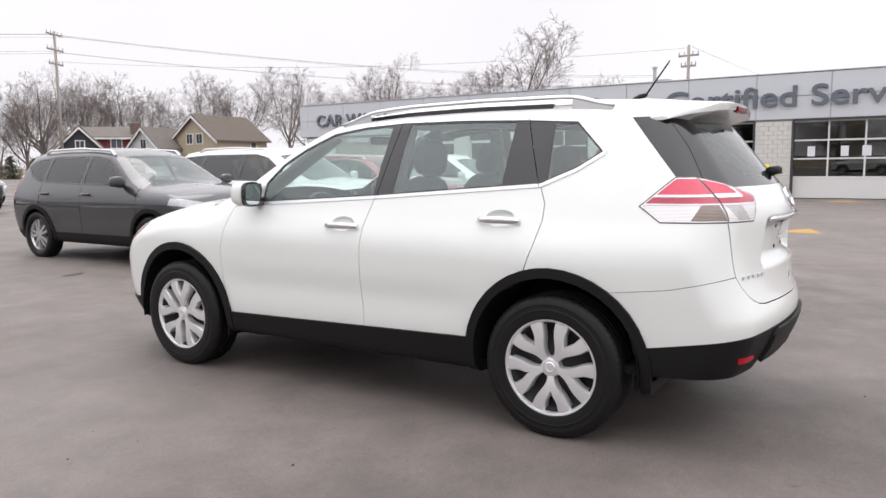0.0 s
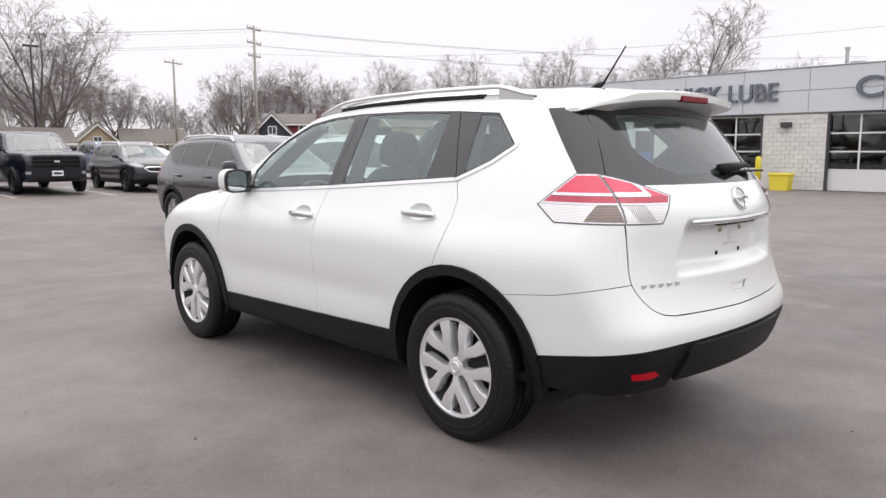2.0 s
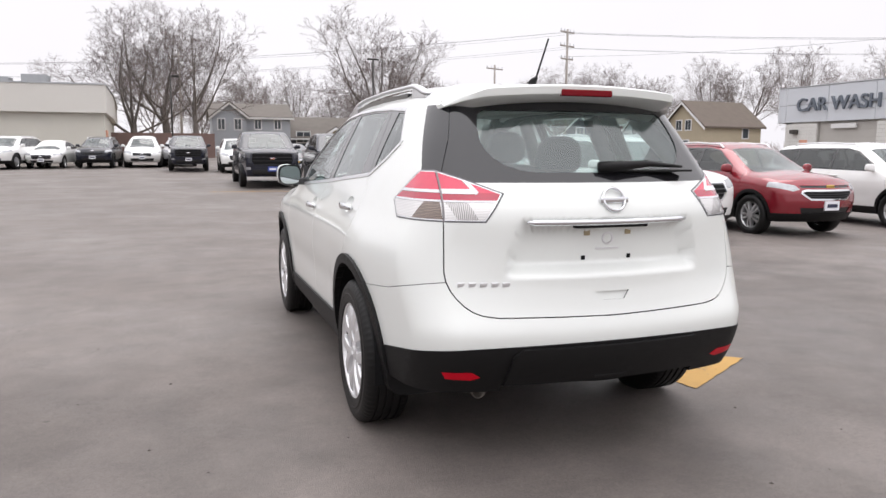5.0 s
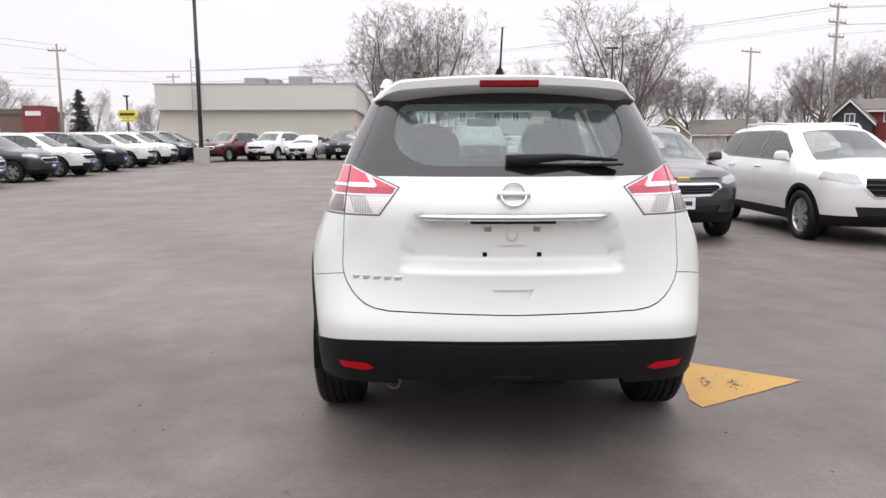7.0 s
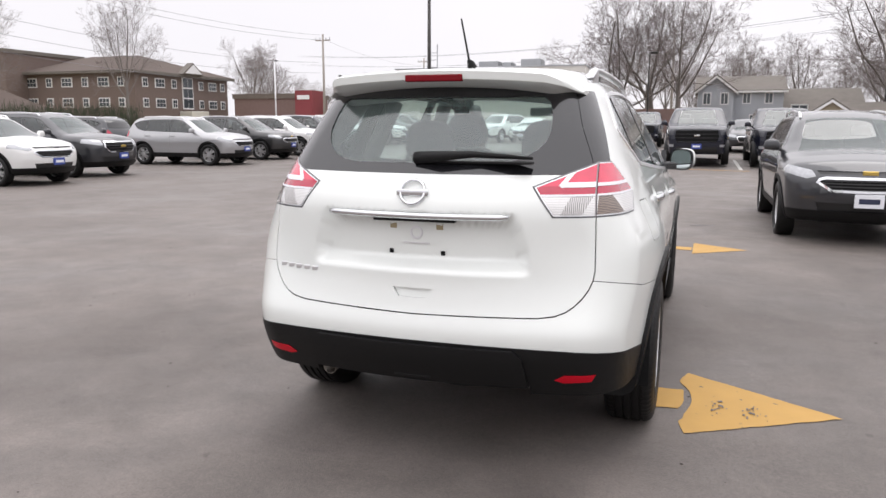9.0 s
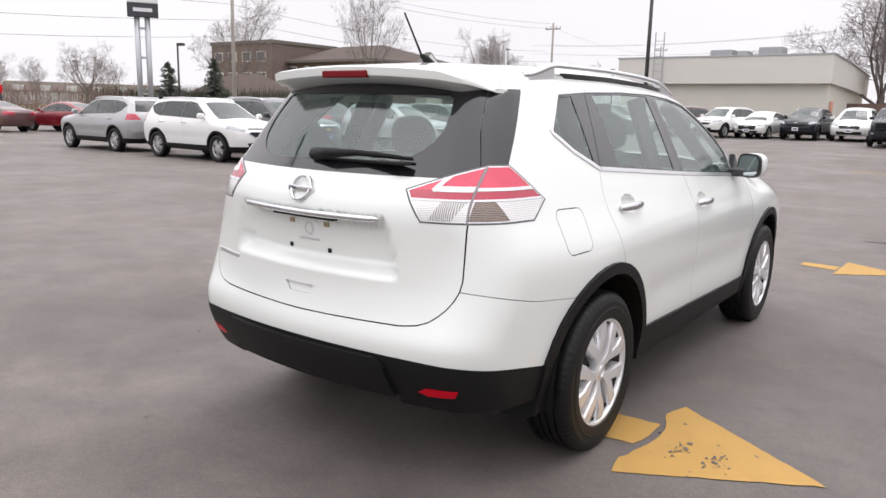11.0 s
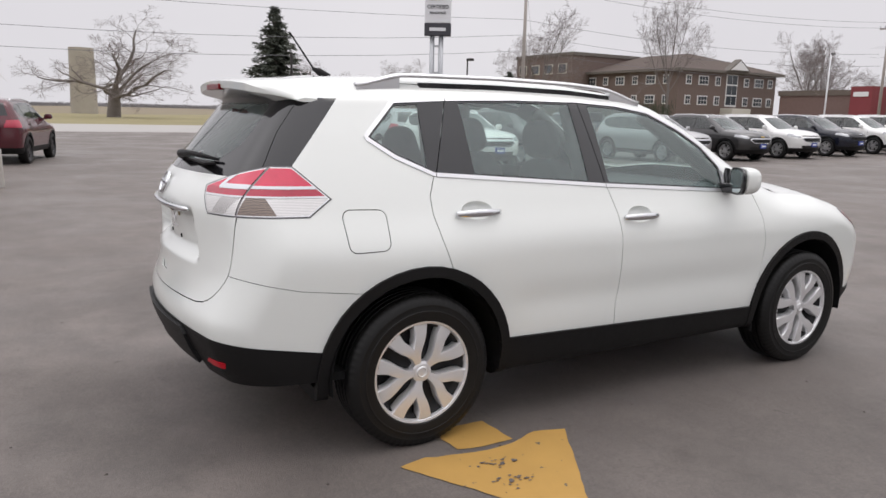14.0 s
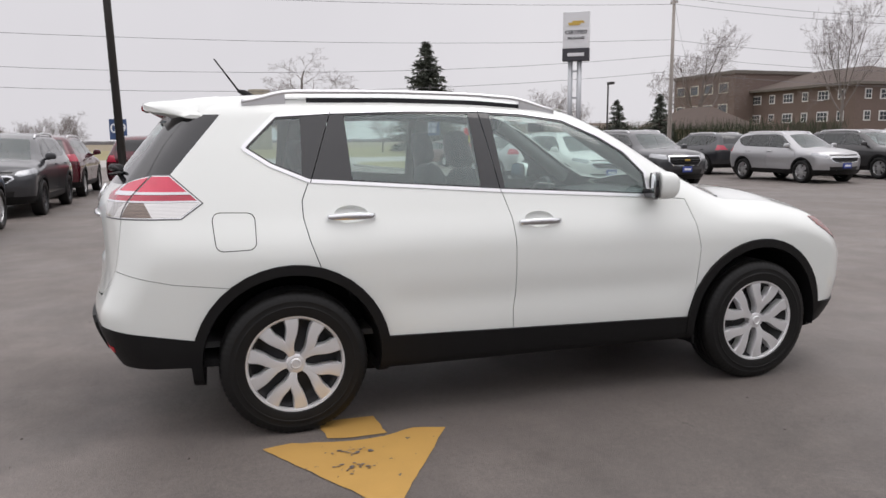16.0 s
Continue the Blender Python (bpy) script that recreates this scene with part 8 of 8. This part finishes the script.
yp = part("yellow_panel", bm, YPAINT, ys, "yellow six-sided panel")
part("lettering_bar", box_mesh([((-1.05, -0.24, 5.42), (1.05, -0.2, 5.78))]), SIGNK, yp, "dark lettering bar")
part("lower_panel", box_mesh([((-0.95, -0.15, 4.55), (0.95, 0.15, 4.9))], 0.05), YPAINT, ys)
part("lamp_head", box_mesh([((-0.5, -0.15, 8.1), (0.3, 0.15, 8.3))], 0.05), POLEM, ys)

# ---- bare trees ----
BARK = material("grey_brown_bark", (0.17, 0.15, 0.138), 0.95, var=0.25, scale=2, fine=14)
TWIG = material("brown_twigs", (0.20, 0.17, 0.165), 0.95, var=0.2, scale=1, fine=6)


def tree_mesh(seed, height, spread, trunk_r, fork, levels=5, upright=0.5, crook=0.0):
    """Bare tree: trunk and limbs in one mesh, fine twigs in another."""
    rng = random.Random(seed)
    big_v, big_f, fine_v, fine_f = [], [], [], []

    def segment(vs, fs, p, q, r0, r1, sides):
        d = (q - p).normalized()
        a = d.cross(Vector((0, 0, 1)) if abs(d.z) < 0.9 else Vector((1, 0, 0))).normalized()
        b = d.cross(a)
        n = len(vs)
        for c, r in ((p, r0), (q, r1)):
            for k in range(sides):
                t = 2 * math.pi * k / sides
                vs.append(tuple(c + r * (math.cos(t) * a + math.sin(t) * b)))
        for k in range(sides):
            fs.append((n + k, n + (k + 1) % sides, n + sides + (k + 1) % sides, n + sides + k))

    def grow(p, d, length, r, lev):
        sides = (8, 6, 4, 3, 3, 3)[lev]
        vs, fs = (big_v, big_f) if lev < 3 else (fine_v, fine_f)
        n = (5, 6, 5, 4, 2, 2)[lev]
        q, dd, pts = p.copy(), d.copy(), [(p.copy(), r, d.copy())]
        for k in range(n):
            wob = (0.03, 0.07, 0.10, 0.13, 0.16, 0.2)[lev] + crook * (0.35 if 0 < lev < 4 else 0.0)
            dd = (dd + Vector((rng.gauss(0, wob), rng.gauss(0, wob), rng.gauss(0, wob) + (0.10 * upright if lev else 0.0)))).normalized()
            nq = q + dd * (length / n)
            nr = max(r * (1 - (0.30 if lev == 0 else 0.72) * (k + 1) / n), 0.0075)
            segment(vs, fs, q, nq, pts[-1][1], nr, sides)
            q = nq
            pts.append((q.copy(), nr, dd.copy()))
        if lev >= levels:
            return
        kids = (7, 7, 6, 5, 3)[lev]
        turn = rng.uniform(0, 6.28)
        for k in range(kids):
            u = (lerp(0.62, 1.0, k / (kids - 1)) if lev == 0 else lerp(0.22, 1.0, (k + rng.uniform(0, 0.7)) / kids))
            i = min(int(u * n), n - 1)
            base = pts[i][0].lerp(pts[i + 1][0], u * n - i)
            br, bd = pts[i + 1][1], pts[i + 1][2]
            turn += 2.4 + rng.uniform(-0.5, 0.5)
            side = bd.cross(Vector((0, 0, 1)) if abs(bd.z) < 0.95 else Vector((1, 0, 0))).normalized()
            axis = Matrix.Rotation(turn, 3, bd) @ side
            ang = radians(rng.uniform(10, 62) * spread if lev == 0 else rng.uniform(26, 56))
            nd = (Matrix.Rotation(ang, 3, axis) @ bd).normalized()
            if lev == 0:
                cl = height * rng.uniform(0.50, 0.62) * (1 - 0.22 * ang / 1.1)
            else:
                cl = length * (0.42, 0.50, 0.50, 0.55, 0.6)[lev] * rng.uniform(0.75, 1.2) * (1.15 - 0.45 * u)
            grow(base, nd, cl, max(br * rng.uniform(0.40, 0.60), 0.008), lev + 1)

    grow(Vector((0, 0, -0.1)), Vector((0, 0, 1)), fork * height, trunk_r, 0)
    zmax = max(v[2] for v in fine_v + big_v)
    k = height / zmax
    big_v = [(x * k, y * k, z * k) for x, y, z in big_v]
    fine_v = [(x * k, y * k, z * k) for x, y, z in fine_v]
    res = []
    for nm, vs, fs, mat in (("trunk", big_v, big_f, BARK), ("crown", fine_v, fine_f, TWIG)):
        me = bpy.data.meshes.new(nm)
        me.from_pydata(vs, [], fs)
        me.materials.append(mat)
        me.polygons.foreach_set("use_smooth", [True] * len(me.polygons))
        res.append(me)
    return res


TREES = [tree_mesh(3, 14, 1.0, 0.34, 0.34, upright=0.6), tree_mesh(15, 14, 1.0, 0.27, 0.20, upright=0.8), tree_mesh(21, 14, 0.75, 0.26, 0.36, upright=0.8), tree_mesh(34, 14, 1.35, 0.50, 0.24, upright=0.15, crook=0.5)]


def tree(x, y, h, variant, yaw, label="bare leafless tree with fine grey-brown twigs", wide=1.0):
    s = h / 14.0
    m = pose(x, y, gz(y, x), 0, 0, yaw) @ Matrix.Diagonal((s * wide, s * wide, s, 1))
    ob = empty("bare_tree", m, label, "tree", "bare trees")
    for me in TREES[variant]:
        add_child(me.name.split(".")[0], me, ob)
    return ob


# trees with a place of their own
tree(-108, 8.6, 15.4, 3, 220, "broad old bare tree with crooked limbs beside a silo", 1.6)
tree(17.6, 70.5, 16.2, 1, 10, "large bare tree with a round crown beyond the pickups", 1.3)
tree(19.4, 72.5, 14.8, 1, 140, "large bare tree beside another beyond the pickups", 1.15)
tree(-6.0, 67.0, 14.0, 1, 80, "large bare tree behind the brick wall", 1.35)
tree(-3.2, 68.5, 13.2, 0, 190, "large bare tree behind the brick wall", 1.1)
tree(-0.6, 66.0, 14.0, 2, 130, "tall slender bare tree behind the brick wall", 1.1)
tree(-65.0, 69.0, 17.0, 2, 20, "bare tree before the brick apartment block", 0.7)
tree(-82.7, 61.9, 17.0, 1, 200, "bare tree beside the brick apartment block")
tree(-62.0, 96.0, 14.0, 1, 300, "bare tree behind the brick shop")
tree(-75.0, 112.0, 16.0, 0, 100)
tree(-60, -22, 5.5, 0, 15, "small bare roadside tree")
tree(51.5, 25.0, 13.8, 1, 60, "large bare tree behind the service building", 1.3)
tree(60.2, 44.8, 13.2, 0, 160, "bare tree behind the service building", 0.9)
rng = random.Random(12)
for k in range(20):
    a = radians(lerp(28, 74, (k + rng.uniform(0.2, 0.8)) / 20))
    d = rng.uniform(82, 105)
    tree(-3 + d * math.sin(a), -3 + d * math.cos(a), rng.uniform(9, 14.5), rng.randrange(3), rng.uniform(0, 360))
for k in range(26):
    a = radians(lerp(-3, 32, (k + rng.uniform(0.1, 0.9)) / 26))
    d = rng.uniform(98, 125)
    tree(-2 + d * math.sin(a), -4 + d * math.cos(a), rng.uniform(8, 13), rng.randrange(3), rng.uniform(0, 360))
for k in range(11):
    a = radians(lerp(-33, -8, (k + rng.uniform(0.1, 0.9)) / 11))
    d = rng.uniform(120, 165)
    tree(d * math.sin(a), -4 + d * math.cos(a), rng.uniform(8, 12), rng.randrange(3), rng.uniform(0, 360))
for k in range(7):
    a = radians(lerp(-76, -60, (k + rng.uniform(0.1, 0.9)) / 7))
    d = rng.uniform(85, 120)
    tree(3 + d * math.sin(a), -4 + d * math.cos(a), rng.uniform(5, 8), rng.choice((0, 2)), rng.uniform(0, 360))
for k in range(9):
    a = radians(lerp(-98, -106, (k + rng.uniform(0.1, 0.9)) / 9))
    d = rng.uniform(150, 190)
    tree(4 + d * math.sin(a), -2 + d * math.cos(a), rng.uniform(5, 9), rng.choice((0, 1)), rng.uniform(0, 360))

# ---- evergreens ----
NEEDLE = material("dark_spruce_needles", (0.085, 0.095, 0.076), 0.9, var=0.4, scale=2, fine=12)


def spruce(x, y, h, r, label, seed=1, n=26):
    """Spruce: trunk and whorls of drooping boughs built of many small sprays."""
    rg = random.Random(seed)
    ob = empty("spruce_tree", pose(x, y, gz(y, x)), label, "tree", "evergreens")
    bm = bmesh.new()
    tube(bm, [(0, 0, 0), (0, 0, h * 0.97)], [0.03 * h, 0.02], 8)
    part("trunk", bm, BARK, ob, "", True)
    vs, fs = [], []
    for w in range(n):
        u = w / (n - 1)
        z = h * lerp(0.07, 0.985, u)
        rad = r * (1 - u) ** 0.68 * rg.uniform(0.82, 1.08) + 0.10
        for b in range(max(5, int(17 * (1 - 0.5 * u)))):
            a = rg.uniform(0, 2 * math.pi)
            L = rad * rg.uniform(0.75, 1.08)
            zj = rg.uniform(-0.8, 0.8) * h / n
            m = max(3, int(L / 0.28))
            for k in range(m):
                q = (k + 0.6) / m
                cxx, cyy, czz = L * q * math.cos(a), L * q * math.sin(a), z + zj - 0.30 * L * q + 0.16 * L * q * q
                for _ in range(5):
                    s = rg.uniform(0.20, 0.42) * (1.15 - 0.4 * q) * (h / 11) ** 0.5
                    t, el = a + rg.uniform(-1.2, 1.2), rg.uniform(-0.7, 0.4)
                    d = Vector((math.cos(t) * math.cos(el), math.sin(t) * math.cos(el), math.sin(el)))
                    e = d.cross(Vector((rg.uniform(-1, 1), rg.uniform(-1, 1), 1))).normalized() * s * 0.34
                    p = Vector((cxx, cyy, czz)) + Vector((rg.uniform(-1, 1), rg.uniform(-1, 1), rg.uniform(-1, 1))) * 0.10
                    i0 = len(vs)
                    vs += [tuple(p - d * s * 0.3), tuple(p + e), tuple(p + d * s * 1.5), tuple(p - e)]
                    fs.append((i0, i0 + 1, i0 + 2, i0 + 3))
    mesh_object("crown", vs, fs, NEEDLE, ob)
    return ob


spruce(-73.6, 20.9, 11.8, 4.5, "tall dark spruce beside the road", 4, 34)
spruce(-49.0, 95.0, 7.6, 2.2, "dark conical evergreen beside the shop", 5, 22)
spruce(-62.0, 37.5, 4.9, 1.9, "dark evergreen behind the lamp", 6, 16)
spruce(-59.0, 40.5, 5.2, 1.9, "dark evergreen behind the lamp", 7, 16)
spruce(31.2, 64.6, 1.9, 1.2, "round dark shrub before the houses", 8, 10)
spruce(32.6, 63.2, 1.7, 1.1, "round dark shrub before the houses", 10, 10)


# ---- far hedges and brush ----
def brush(name, pts, h, depth, mat, label, seed, density=26.0, kind="stuff", wide=1.0):
    """A band of twiggy brush along a line: many thin upright sprays."""
    rg = random.Random(seed)
    vs, fs = [], []
    for (a, b), (c, d) in zip(pts, pts[1:]):
        L = math.hypot(c - a, d - b)
        for _ in range(int(L * density)):
            u = rg.random()
            x, y = a + (c - a) * u + rg.uniform(-depth, depth), b + (d - b) * u + rg.uniform(-depth, depth)
            z = gz(y, x) + h * rg.random() ** 1.6 * 0.7
            hh = h * rg.uniform(0.18, 0.5) * (0.75 + 0.5 * noise.noise((x * 0.15, y * 0.15, seed)))
            w = rg.uniform(0.015, 0.035) * max(1.0, h / 3) * wide
            t = rg.uniform(0, math.pi)
            dx, dy = math.cos(t) * w, math.sin(t) * w
            lx, ly = rg.uniform(-0.35, 0.35) * hh, rg.uniform(-0.35, 0.35) * hh
            i0 = len(vs)
            vs += [(x - dx, y - dy, z), (x + dx, y + dy, z), (x + lx + dx * 0.2, y + ly + dy * 0.2, z + hh), (x + lx - dx * 0.2, y + ly - dy * 0.2, z + hh)]
            fs.append((i0, i0 + 1, i0 + 2, i0 + 3))
    return tagged(mesh_object(name, vs, fs, mat), label, "brush", kind=kind)


HEDGE = material("dark_hedge", (0.045, 0.055, 0.03), 0.9, var=0.3, scale=2, fine=9)
BRUSHM = material("red_brown_brush", (0.26, 0.19, 0.165), 0.95, var=0.25, scale=0.4, fine=5)
# the pale grey carries the distance haze in its colour
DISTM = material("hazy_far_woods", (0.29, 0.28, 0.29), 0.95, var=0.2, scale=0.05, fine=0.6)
brush("hedge", [(-80, 39), (-61, 43.5), (-53, 57)], 3.0, 0.7, HEDGE, "clipped dark hedge behind the row", 3, 320)
brush("brush", [(-86, 24), (-72, 44), (-60, 56)], 3.2, 2.2, BRUSHM, "red-brown leafless brush beyond the road", 4, 210)
brush("brush", [(30, 76), (50, 66), (68, 54)], 2.6, 2.5, BRUSHM, "red-brown leafless brush behind the houses", 5, 90)
brush("brush", [(-5, 104), (14, 104), (34, 92)], 3.0, 2.5, BRUSHM, "red-brown leafless brush behind the houses", 6, 120)
brush("brush", [(-80, 140), (-45, 150), (-12, 150)], 5.0, 3.0, BRUSHM, "leafless brush beyond the pale hall", 7, 70)
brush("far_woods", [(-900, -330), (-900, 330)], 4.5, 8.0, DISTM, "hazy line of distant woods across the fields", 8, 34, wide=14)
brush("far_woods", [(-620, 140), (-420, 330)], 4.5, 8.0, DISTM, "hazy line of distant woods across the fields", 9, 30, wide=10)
